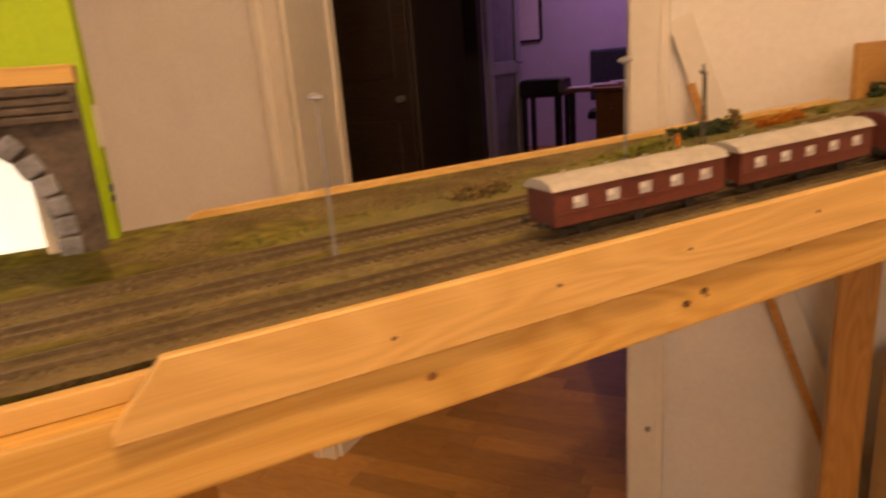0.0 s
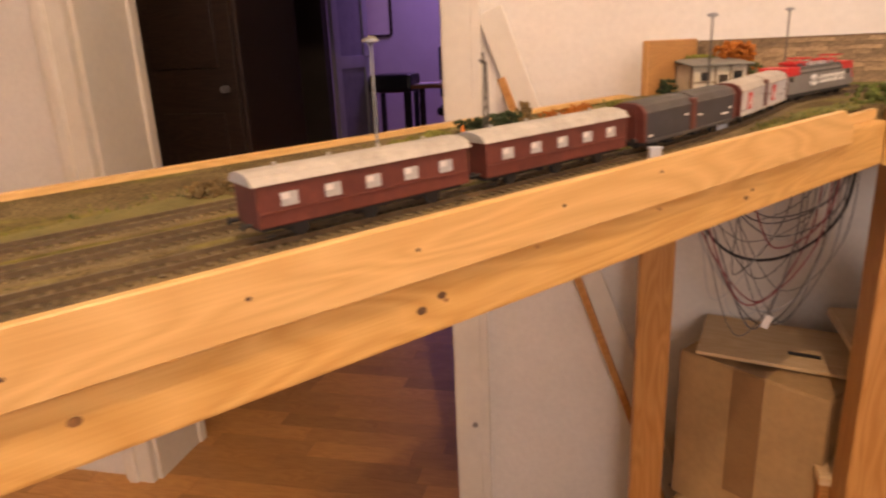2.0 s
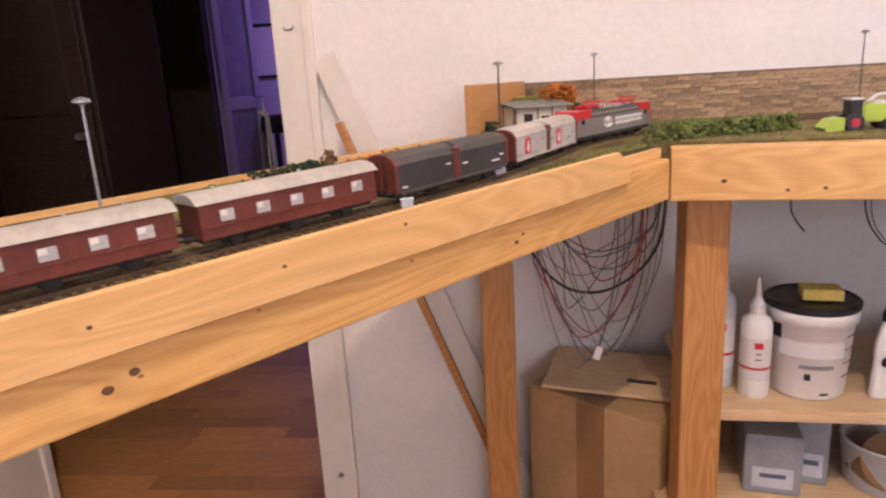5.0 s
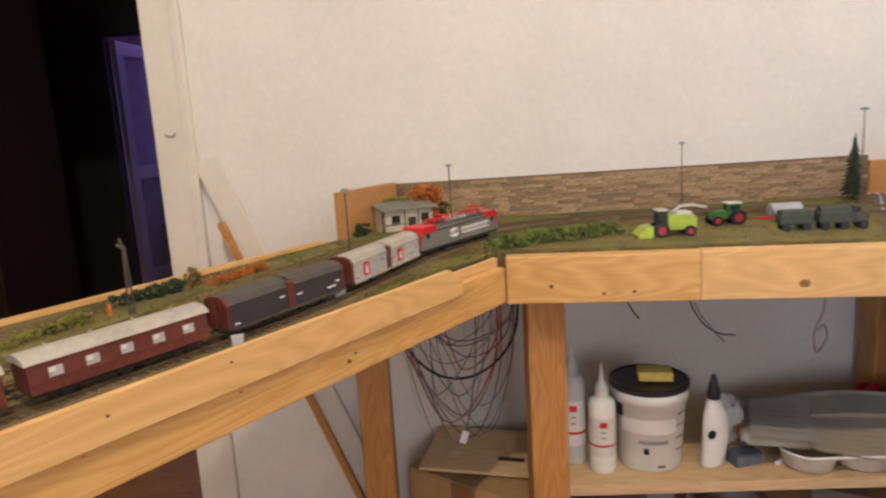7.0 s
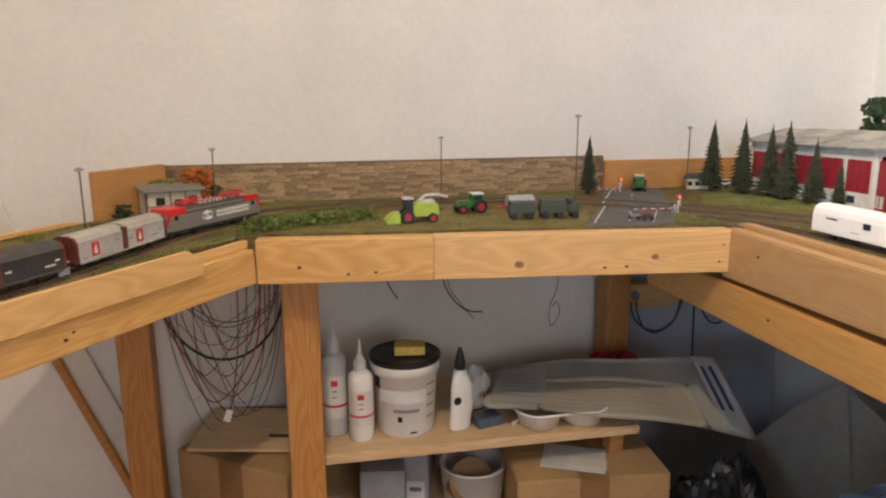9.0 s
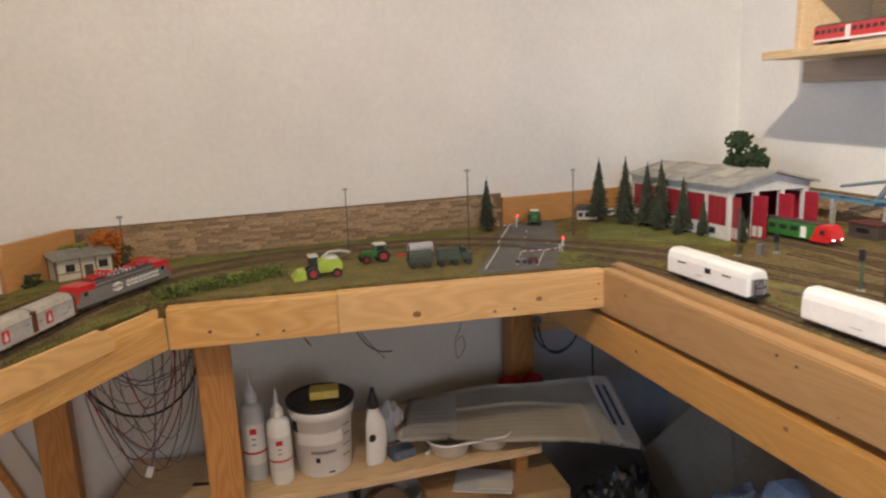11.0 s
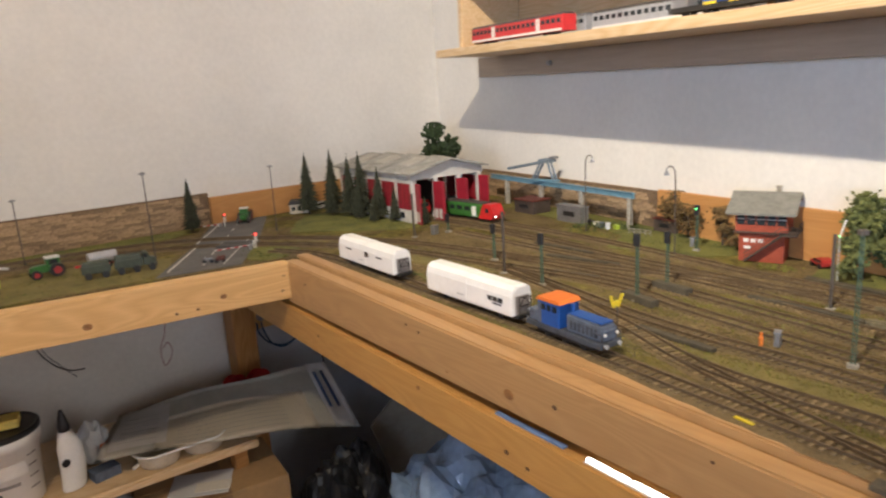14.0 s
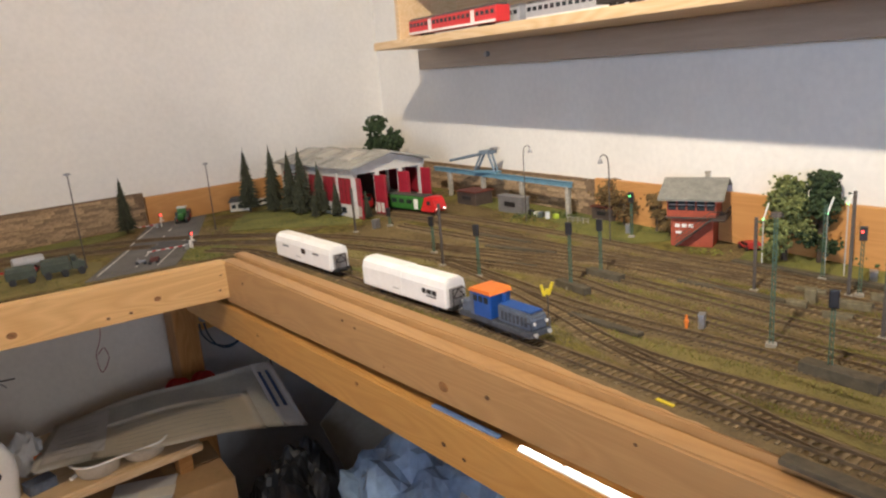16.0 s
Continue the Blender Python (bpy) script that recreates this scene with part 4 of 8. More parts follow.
def electric_loco(m):
    v = thing("electric_locomotive", "grey and red model electric freight locomotive with red pantographs", "locomotive", m)
    bm = B()
    prism(bm, [(-0.1055, 0.009), (-0.109, 0.017), (-0.1065, 0.024), (-0.098, 0.0395), (0.098, 0.0395), (0.1065, 0.024), (0.109, 0.017), (0.1055, 0.009)], 0.0345)
    bmesh.ops.bevel(bm, geom=bm.edges[:], offset=0.0016, segments=2, affect="EDGES")
    body = part("body", bm, GREYLOCO, v)
    for e in (-1, 1):
        bm = B()
        prism(bm, [(e * 0.066, 0.0325), (e * 0.1005, 0.0325), (e * 0.1025, 0.0335), (e * 0.0975, 0.0418), (e * 0.094, 0.0425), (e * 0.066, 0.0425)], 0.0353)
        part("cab_roof", bm, REDP, body, "bright red cab roof")
        bm = B()
        for s in (-1, 1):
            box(bm, 0.004, 0.003, 0.0165, (e * 0.1052, s * 0.0158, 0.0185), tilt=(0, -e * 27, 0))
        box(bm, 0.0028, 0.033, 0.006, (e * 0.1077, 0, 0.0165))
        part("front_frame", bm, REDP, body, "red cab front frame")
        bm = B()
        box(bm, 0.0012, 0.027, 0.0115, (e * 0.1062, 0, 0.0225), tilt=(0, -e * 29, 0))
        part("windscreen", bm, WINDOWD, body)
        for s in (-1, 1):
            plate(v, "cab_window", WINDOWD, e * 0.086, 0.0255, 0.007, 0.0065, s, 0.0173)
            bm = B()
            rod(bm, (e * 0.1085, s * 0.012, 0.0135), (e * 0.1098, s * 0.012, 0.0135), 0.0014)
            part("lamp", bm, HEADW if e > 0 else SIGRED, v, "lit headlamp" if e > 0 else "lit red tail lamp")
    bm = B()
    hull(bm, [(-0.0178, 0.0330), (-0.0176, 0.0345), (-0.0145, 0.0418), (0.0145, 0.0418), (0.0176, 0.0345), (0.0178, 0.0330)], 0.1315)
    part("roof", bm, DARKROOF, v, "dark grey sloped roof")
    for k in range(7):
        for y_ in (-0.0105, 0.0105):
            bm = B()
            rod(bm, (-0.027 + 0.009 * k, y_, 0.0415), (-0.027 + 0.009 * k, y_, 0.0462), 0.0011, 0.0007, 6)
            part("insulator", bm, PLASTICW if k % 3 else PALEBLUE, v, "small pale roof insulator")
    for k in range(6):
        bm = B()
        box(bm, 0.012, 0.013, 0.0024, (-0.045 + 0.018 * k, (-1) ** k * 0.004, 0.0424), bevel=0.0006)
        part("roof_box", bm, STEEL if k % 2 else REDP, v)
    for e in (-1, 1):
        bm = B()
        x0 = e * 0.048
        for sx in (-0.012, 0.012):
            for sy in (-0.009, 0.009):
                rod(bm, (x0 + sx, sy, 0.042), (x0 + sx, sy, 0.0455), 0.0013)
        for sy in (-0.009, 0.009):
            rod(bm, (x0 - 0.016, sy, 0.0458), (x0 + 0.016, sy, 0.0458), 0.0008)
            rod(bm, (x0 - 0.016, sy * 0.8, 0.0462), (x0 + 0.018, sy * 0.6, 0.0507), 0.0009)
        for sx in (-0.016, 0.0, 0.016):
            rod(bm, (x0 + sx, -0.010, 0.0465), (x0 + sx, 0.010, 0.0465), 0.0008)
        for dx in (-0.003, 0.003):
            rod(bm, (x0 + 0.018 + dx, -0.014, 0.0512), (x0 + 0.018 + dx, 0.014, 0.0512), 0.0009)
        part("pantograph", bm, REDP, v, "folded dark red pantograph")
    for s in (-1, 1):
        # company mark and lettering as plain shapes
        bm = B()
        for a0 in (0.2, 3.34):
            pts = [(-0.022 + 0.0105 * math.cos(a), s * 0.01735, 0.0238 + 0.0056 * math.sin(a)) for a in np.linspace(a0, a0 + 2.5, 9)]
            tube(bm, pts, 0.0016, 4)
        tube(bm, [(-0.022 + 0.0035 * math.cos(a), s * 0.01735, 0.0238 + 0.003 * math.sin(a)) for a in np.linspace(0, 6.28, 9)], 0.0009, 4)
        part("emblem", bm, PLASTICW, v, "white double-arc emblem")
        for k in range(8):
            x_ = 0.002 + k * 0.0098
            plate(v, "lettering", PLASTICW, x_, 0.0190, 0.0074, 0.0098, s, 0.0173)
            plate(v, "lettering_gap", GREYLOCO, x_, 0.0217, 0.0036, 0.0042, s, 0.0175)
        bm = B()
        box(bm, 0.20, 0.003, 0.0045, (0, s * 0.0155, 0.0065), bevel=0.0005)
        part("skirt", bm, FRAMEBLK, v)
    for x0 in (-0.06, 0.06):
        bm = B()
        box(bm, 0.052, 0.024, 0.006, (x0, 0, 0.004), bevel=0.001)
        for k in (-0.015, 0.015):
            for s in (-1, 1):
                box(bm, 0.010, 0.003, 0.006, (x0 + k, s * 0.0133, 0.003), bevel=0.0006)
        part("bogie", bm, FRAMEBLK, v)
        wheels(v, (x0 - 0.0165, x0 + 0.0165), 0.0068)
    buffers(v, 0.106)
    return v


def sliding_wall_wagon(m, body, roof, label, poster, length=0.166):
    v = thing("freight_wagon", label, "wagon", m, "freight train")
    h = length / 2
    sec = [(-0.0165, 0.010), (-0.0168, 0.034), (-0.013, 0.0395), (-0.006, 0.0422), (0.006, 0.0422), (0.013, 0.0395), (0.0168, 0.034), (0.0165, 0.010)]
    bm = B()
    hull(bm, sec[:2] + [(-0.0155, 0.036), (0.0155, 0.036)] + sec[-2:], length - 0.008)
    part("body", bm, body, v)
    for e in (-1, 1):
        bm = B()
        hull(bm, [(-0.0172, 0.0335), (-0.0135, 0.0402), (-0.006, 0.043), (0.006, 0.043), (0.0135, 0.0402), (0.0172, 0.0335), (0.0165, 0.0335), (0.0, 0.0375), (-0.0165, 0.0335)], h - 0.006, e * (h / 2 - 0.001))
        part("roof", bm, roof, v)
        bm = B()
        hull(bm, [(y * 1.03, z + 0.0004) for y, z in sec], 0.004, e * (h - 0.002))
        part("end_wall", bm, OXIDE, v, "rust-brown end wall")
        bm = B()
        for y in (-0.009, 0.0, 0.009):
            box(bm, 0.0012, 0.0012, 0.028, (e * (h + 0.0005), y, 0.010))
        part("end_ribs", bm, OXIDE, v)
    bm = B()
    box(bm, 0.009, 0.0352, 0.030, (0, 0, 0.009), bevel=0.0006)
    part("centre_post", bm, OXIDE, v, "rust-brown centre post")
    for s in (-1, 1):
        bm = B()
        box(bm, length - 0.01, 0.0012, 0.0022, (0, s * 0.0172, 0.0092))
        box(bm, length - 0.01, 0.001, 0.0012, (0, s * 0.0170, 0.0335))
        part("rail_trim", bm, roof, v)
        if poster:
            for x in (-0.028, 0.052):
                p_ = plate(v, "poster", REDSIGN, x * s, 0.0145, 0.0125, 0.0165, s, 0.0169, "red poster with a plain pale shape")
                bm = B()
                lathe(bm, [(0.0012, 0), (0.0032, 0.003), (0.0022, 0.007), (0.0009, 0.010), (0.0014, 0.0115)], (0, 0, 0), 8)
                for w in bm.verts:
                    w.co.y *= 0.12
                part("print", bm, LABELW, p_, "", at(x * s, s * 0.0173, 0.0165))
        for k, (x, z, w) in enumerate(((-0.07, 0.022, 0.006), (-0.06, 0.0175, 0.013), (0.012, 0.025, 0.006), (-0.012, 0.022, 0.007), (0.07, 0.014, 0.006))):
            plate(v, "marking", PLASTICW if not poster else INK, x * s, z, w, 0.0016, s, 0.0169)
    bm = B()
    box(bm, length - 0.006, 0.022, 0.0035, (0, 0, 0.0062))
    for x in (-h * 0.3, h * 0.3):
        box(bm, 0.012, 0.018, 0.004, (x, 0, 0.0025))
    part("underframe", bm, FRAMEBLK, v)
    wheels(v, (-h * 0.66, h * 0.66))
    buffers(v, h)
    return v


def old_coach(m, length=0.155):
    v = thing("passenger_coach", "maroon model passenger coach with grey roof and pale windows", "coach", m, "freight train")
    h = length / 2
    bm = B()
    box(bm, length - 0.004, 0.0325, 0.025, (0, 0, 0.0095), bevel=0.0008)
    part("body", bm, OXIDE, v)
    bm = B()
    hull(bm, [(-0.0178, 0.034), (-0.0135, 0.0385), (-0.006, 0.0408), (0.006, 0.0408), (0.0135, 0.0385), (0.0178, 0.034)], length)
    part("roof", bm, ROOFGREY, v, "grey curved roof")
    for k in range(4):
        bm = B()
        rod(bm, (-h * 0.7 + k * h * 0.46, 0.003, 0.040), (-h * 0.7 + k * h * 0.46, 0.003, 0.043), 0.0014)
        part("vent", bm, ROOFGREY, v)
    for s in (-1, 1):
        for k in range(5):
            x = -h * 0.72 + k * h * 0.36
            w_ = plate(v, "window", WINDOWL, x, 0.0205, 0.0105, 0.008, s, 0.0164)
            plate(w_, "curtain", LABELW, x - 0.0025, 0.0245, 0.005, 0.0035, s, 0.0168)
        bm = B()
        box(bm, length - 0.006, 0.0008, 0.001, (0, s * 0.0166, 0.0175))
        part("waist_rail", bm, OXIDE, v)
        for k in range(2):
            plate(v, "step", FRAMEBLK, (-1) ** k * h * 0.9, 0.004, 0.007, 0.0012, s, 0.0155)
    bm = B()
    box(bm, length - 0.01, 0.02, 0.0035, (0, 0, 0.0062))
    part("underframe", bm, FRAMEBLK, v)
    wheels(v, (-h * 0.62, 0, h * 0.62))
    buffers(v, h)
    return v


def white_hood_wagon(m, length, mark):
    v = thing("hood_wagon", "clean white model hood wagon with rounded roof", "wagon", m, "white wagons")
    h = length / 2
    sec = [(-0.0160, 0.009), (-0.0168, 0.013), (-0.0168, 0.034), (-0.0145, 0.0420), (-0.0085, 0.0466), (0.0085, 0.0466), (0.0145, 0.0420), (0.0168, 0.034), (0.0168, 0.013), (0.0160, 0.009)]
    bm = B()
    hull(bm, sec, length - 0.014)
    bmesh.ops.bevel(bm, geom=[e for e in bm.edges if abs(e.verts[0].co.x - e.verts[1].co.x) < 1e-6], offset=0.0016, segments=2, affect="EDGES")
    part("hood", bm, WAGONWHITE, v)
    bm = B()
    hull(bm, [(y * 1.025, 0.009 + (z - 0.009) * 1.02) for y, z in sec], length * 0.47, -h * 0.49)
    part("hood_cover", bm, WAGONWHITE, v)
    for e in (-1, 1):
        x = e * (h - 0.002)
        bm = B()
        box(bm, 0.010, 0.026, 0.002, (e * (h - 0.006), 0, 0.0085))
        step = part("end_platform", bm, FRAMEBLK, v, "black end platform")
        bars = [((x, y, 0.010), (x, y, 0.033)) for y in (-0.009, 0.009)]
        bars += [((x, -0.009, z), (x, 0.009, z)) for z in (0.012, 0.022, 0.033)]
        bars += [((x, -0.009, 0.022), (x, 0.0, 0.033)), ((x, 0.009, 0.022), (x, 0.0, 0.033))]
        for p, q in bars:
            bm = B()
            rod(bm, p, q, 0.0007, seg=6)
            part("railing_bar", bm, FRAMEBLK, step)
        bm = B()
        hull(bm, [(-0.011, 0.010), (-0.011, 0.034), (0.011, 0.034), (0.011, 0.010)], 0.0008, e * (h - 0.0068))
        part("end_panel", bm, INK, v)
    for s in (-1, 1):
        for k, (x, w, hh, z) in enumerate(mark):
            plate(v, "marking", BLACKP, x * -s, z, w, hh, s, 0.0175)
        for k in range(4):
            plate(v, "small_print", WAGONGREY, (-0.02 + 0.004 * k) * -s, 0.017, 0.003, 0.0014, s, 0.0175)
    bm = B()
    box(bm, length - 0.006, 0.020, 0.004, (0, 0, 0.006))
    for x in (-0.3, 0.3):
        box(bm, 0.02, 0.015, 0.004, (x * h, 0, 0.003))
    part("underframe", bm, FRAMEBLK, v)
    wheels(v, (-h * 0.62, h * 0.62))
    buffers(v, h - 0.003)
    return v


DIRTYBLUE = material("dirty_blue_grey", (0.055, 0.065, 0.085), 0.7, vary=0.3, scale=60)


def shunter(m):
    v = thing("diesel_shunter", "blue model diesel shunter with orange cab roof", "locomotive", m)
    bm = B()
    box(bm, 0.116, 0.032, 0.006, (0, 0, 0.0085), bevel=0.0012)
    part("frame", bm, DIRTYBLUE, v)
    bm = B()
    prism(bm, [(0.004, 0.0145), (0.056, 0.0145), (0.0565, 0.027), (0.053, 0.031), (0.004, 0.0325)], 0.0235)
    bmesh.ops.bevel(bm, geom=bm.edges[:], offset=0.0016, segments=2, affect="EDGES")
    hood = part("hood", bm, BLUEGREY, v, "dusty grey-blue bonnet")
    bm = B()
    box(bm, 0.048, 0.018, 0.0012, (0.029, 0, 0.0318), bevel=0.0005)
    part("hood_top", bm, BLUEP, hood, "blue bonnet top")
    for k in range(7):
        for s in (-1, 1):
            plate(hood, "louvre", DIRTYBLUE, 0.012 + k * 0.006, 0.018, 0.0035, 0.009, s, 0.0120)
    bm = B()
    box(bm, 0.034, 0.031, 0.026, (-0.020, 0, 0.0145), bevel=0.0012)
    cab = part("cab", bm, BLUEP, v, "bright blue cab")
    bm = B()
    prism(bm, [(-0.039, 0.0400), (-0.001, 0.0400), (-0.004, 0.0438), (-0.036, 0.0438)], 0.033)
    part("roof", bm, ORANGEP, v, "orange cab roof")
    for s in (-1, 1):
        for x in (-0.028, -0.019, -0.010):
            plate(cab, "window", WINDOWD, x, 0.0305, 0.0065, 0.0065, s, 0.0157)
        plate(cab, "door", BLUEGREY, -0.034, 0.0155, 0.006, 0.022, s, 0.0157)
    bm = B()
    box(bm, 0.016, 0.026, 0.012, (-0.047, 0, 0.0145), bevel=0.0012)
    part("rear_hood", bm, BLUEGREY, v)
    bm = B()
    rod(bm, (0.004, 0, 0.033), (0.004, 0, 0.0405), 0.0028)
    part("exhaust", bm, BLUEP, v)
    for s in (-1, 1):
        for e in (-1, 1):
            bm = B()
            rod(bm, (e * 0.0575, s * 0.009, 0.0225), (e * 0.059, s * 0.009, 0.0225), 0.0018)
            part("headlamp", bm, PLASTICW, v)
    for e in (-1, 1):
        bm = B()
        for s in (-1, 1):
            rod(bm, (e * 0.0578, s * 0.014, 0.0145), (e * 0.0578, s * 0.014, 0.0235), 0.0006, seg=6)
            rod(bm, (e * 0.0578, s * 0.014, 0.0235), (e * 0.045, s * 0.014, 0.0235), 0.0006, seg=6)
        part("handrail", bm, DIRTYBLUE, v)
    bm = B()
    box(bm, 0.085, 0.022, 0.005, (0, 0, 0.0035))
    part("underframe", bm, FRAMEBLK, v)
    wheels(v, (-0.028, 0.0, 0.028), 0.0058)
    buffers(v, 0.056, WAGONGREY)
    return v


def on_line(line, s, length):
    a, _ = along(line, s - length * 0.32)
    b, _ = along(line, s + length * 0.32)
    c = (a + b) / 2
    za, zb = dz(a.x, a.y), dz(b.x, b.y)
    return at(c.x, c.y, RAIL + (za + zb) / 2, math.degrees(math.atan2(b.y - a.y, b.x - a.x))) @ Matrix.Rotation(-math.atan2(zb - za, (b - a).length), 4, "Y")


def nearest(line, x, y):
    return min(range(len(line)), key=lambda k: (line[k].x - x) ** 2 + (line[k].y - y) ** 2) * 0.004


s = nearest(MAIN, *left_front(0.07, -0.05))
electric_loco(on_line(MAIN, s + 0.112, 0.218))
s -= 0.008
sliding_wall_wagon(on_line(MAIN, s - 0.083, 0.166), WAGONGREY, ROOFGREY, "pale grey model sliding-wall wagon with red posters", True)
s -= 0.166 + 0.014
sliding_wall_wagon(on_line(MAIN, s - 0.081, 0.162), DARKWAGON, DARKROOF, "dark blue-black model sliding-wall wagon with brown ends", False, 0.162)
s -= 0.162 + 0.014
first = old_coach(on_line(MAIN, s - 0.078, 0.155))
s -= 0.155 + 0.012
copy_thing(first, on_line(MAIN, s - 0.078, 0.155))

F = LINES["front"]
sA = nearest(F, 1.254, 0.679)
white_hood_wagon(on_line(F, sA, 0.175), 0.189, ((-0.055, 0.020, 0.002, 0.029), (0.005, 0.012, 0.008, 0.025), (0.045, 0.018, 0.002, 0.029)))
sB = nearest(F, 1.233, 0.408)
white_hood_wagon(on_line(F, sB, 0.175), 0.189, ((0.046, 0.007, 0.006, 0.023), (0.056, 0.008, 0.006, 0.023), (0.066, 0.008, 0.006, 0.023), (0.060, 0.018, 0.0014, 0.0195)))
sC = nearest(F, 1.22, 0.238)
shunter(on_line(F, sC, 0.118) @ Matrix.Diagonal((1.02, 1.0, 1.1, 1)))

# ---- ground cover and road ----
def blob(bm, pts, z0, z1, rnd, wob=0.004):
    """A patch with an uneven rim round a rough outline."""
    line = smooth_line([(x, y, 0) for x, y in pts + pts[:1]], 6)[:-1]
    line = [(p.x + rnd.uniform(-wob, wob), p.y + rnd.uniform(-wob, wob)) for p in line]
    return slab(bm, line, z0, z1)


rnd = random.Random(5)
PATCHES = [
    ([(0.49, 1.035), (0.70, 1.0), (0.90, 0.97), (0.975, 0.965), (1.05, 1.07), (1.02, 1.13), (0.9, 1.18), (0.7, 1.18), (0.56, 1.13)], DRYGRASS),
    ([(0.42, 1.28), (0.6, 1.33), (0.9, 1.34), (1.1, 1.31), (1.2, 1.39), (0.8, 1.405), (0.4, 1.405), (0.32, 1.38)], GRASS),
    ([(1.15, 0.955), (1.19, 0.91), (1.26, 0.96), (1.2, 1.05)], GRASS),
    ([(1.33, 1.13), (1.45, 0.98), (1.52, 0.92), (1.56, 0.98), (1.55, 1.25), (1.47, 1.3), (1.39, 1.22)], GRASS),
    ([(1.615, 0.482), (1.714, 0.531), (1.767, 0.706), (1.80, 0.88), (1.87, 0.9), (1.837, 0.511), (1.789, 0.233), (1.705, 0.283), (1.641, 0.343)], GRASS),
    ([(1.628, 0.152), (1.732, 0.142), (1.763, -0.094), (1.681, -0.623), (1.617, -0.623), (1.612, -0.094)], GRASS),
    ([(-0.26, 0.45), (-0.20, 0.44), (-0.06, 0.66), (0.07, 0.92), (0.20, 1.12), (0.19, 1.19), (0.02, 0.93), (-0.14, 0.66)], DRYGRASS),
    ([(0.22, 1.21), (0.33, 1.24), (0.4, 1.27), (0.38, 1.39), (0.30, 1.38)], GRASS),
    ([(0.30, 0.83), (0.36, 0.92), (0.44, 1.0), (0.43, 1.03), (0.37, 0.97)], GRASS),
    ([(1.323, 0.725), (1.369, 0.531), (1.389, 0.56), (1.364, 0.725)], DRYGRASS),
    ([(1.281, 0.213), (1.27, 0.03), (1.268, -0.303), (1.289, -0.303), (1.302, 0.009)], DRYGRASS),
    ([(1.381, 0.132), (1.367, -0.094), (1.369, -0.516), (1.384, -0.516), (1.388, -0.094)], DRYGRASS),
]
for k, y0, y1, w in ((0.62, -0.55, 0.05, 0.010), (0.50, 0.28, 0.62, 0.009), (2.60, -0.6, 0.02, 0.009), (3.5, -0.6, 0.28, 0.012), (4.5, -0.55, 0.25, 0.011), (5.5, -0.5, 0.2, 0.010), (1.85, -0.6, -0.05, 0.006)):
    a_, m_, b_ = yard(k, y0), yard(k, (y0 + y1) / 2), yard(k, y1)
    PATCHES.append(([(a_[0] - w * 0.4, a_[1]), (m_[0] - w, m_[1]), (b_[0] - w * 0.3, b_[1]), (b_[0] + w * 0.3, b_[1] - 0.01), (m_[0] + w * 0.9, m_[1] + 0.03), (a_[0] + w * 0.5, a_[1])], DRYGRASS if k in (0.62, 3.5, 1.85) else GRASS))
for pts, mat_ in PATCHES:
    bm = B()
    settle(blob(bm, pts, G - 0.001, G + 0.0009, rnd))
    solo("grass_patch", bm, mat_, "patch of mossy olive flock grass", "grass", kind="stuff")

bm = B()
slab(bm, [(0.984, 0.955), (1.127, 0.926), (1.25, 1.12), (1.40, 1.40), (1.26, 1.41), (1.12, 1.16)], G - 0.002, G + 0.0016)
road = solo("road", bm, ASPHALT, "grey model country road with white markings", "road", kind="structure")
for k, (a, b, w) in enumerate([((1.01, 0.975), (1.14, 1.175), 0.003), ((1.14, 1.19), (1.275, 1.40), 0.003), ((1.105, 0.955), (1.235, 1.14), 0.002)]):
    a, b = Vector(a), Vector(b)
    bm = B()
    box(bm, (b - a).length, w, 0.0006, ((b - a).length / 2, 0, 0))
    part("edge_line", bm, ROADWHITE, road, "", at(a.x, a.y, G + 0.0016, math.degrees(math.atan2((b - a).y, (b - a).x))))
for k in range(6):
    c = Vector((1.065, 0.96)).lerp(Vector((1.33, 1.40)), (k + 0.4) / 6)
    bm = B()
    box(bm, 0.028, 0.0025, 0.0006)
    part("centre_dash", bm, ROADWHITE, road, "", at(c.x, c.y, G + 0.0016, 58))
# plank crossing between the rails
for k in range(4):
    c, a_ = along(MAIN, nearest(MAIN, 1.155, 1.06) + 0.0)
    n = Vector((-math.sin(radians(a_)), math.cos(radians(a_)), 0))
    q = c + n * (-0.020 + 0.0133 * k)
    bm = B()
    box(bm, 0.075, 0.0065 if k in (1, 2) else 0.008, 0.0068)
    part("crossing_slab", bm, ASPHALT, road, "", at(q.x, q.y, G - 0.001, a_))

# tufts and stones
TUFT_RND = random.Random(11)


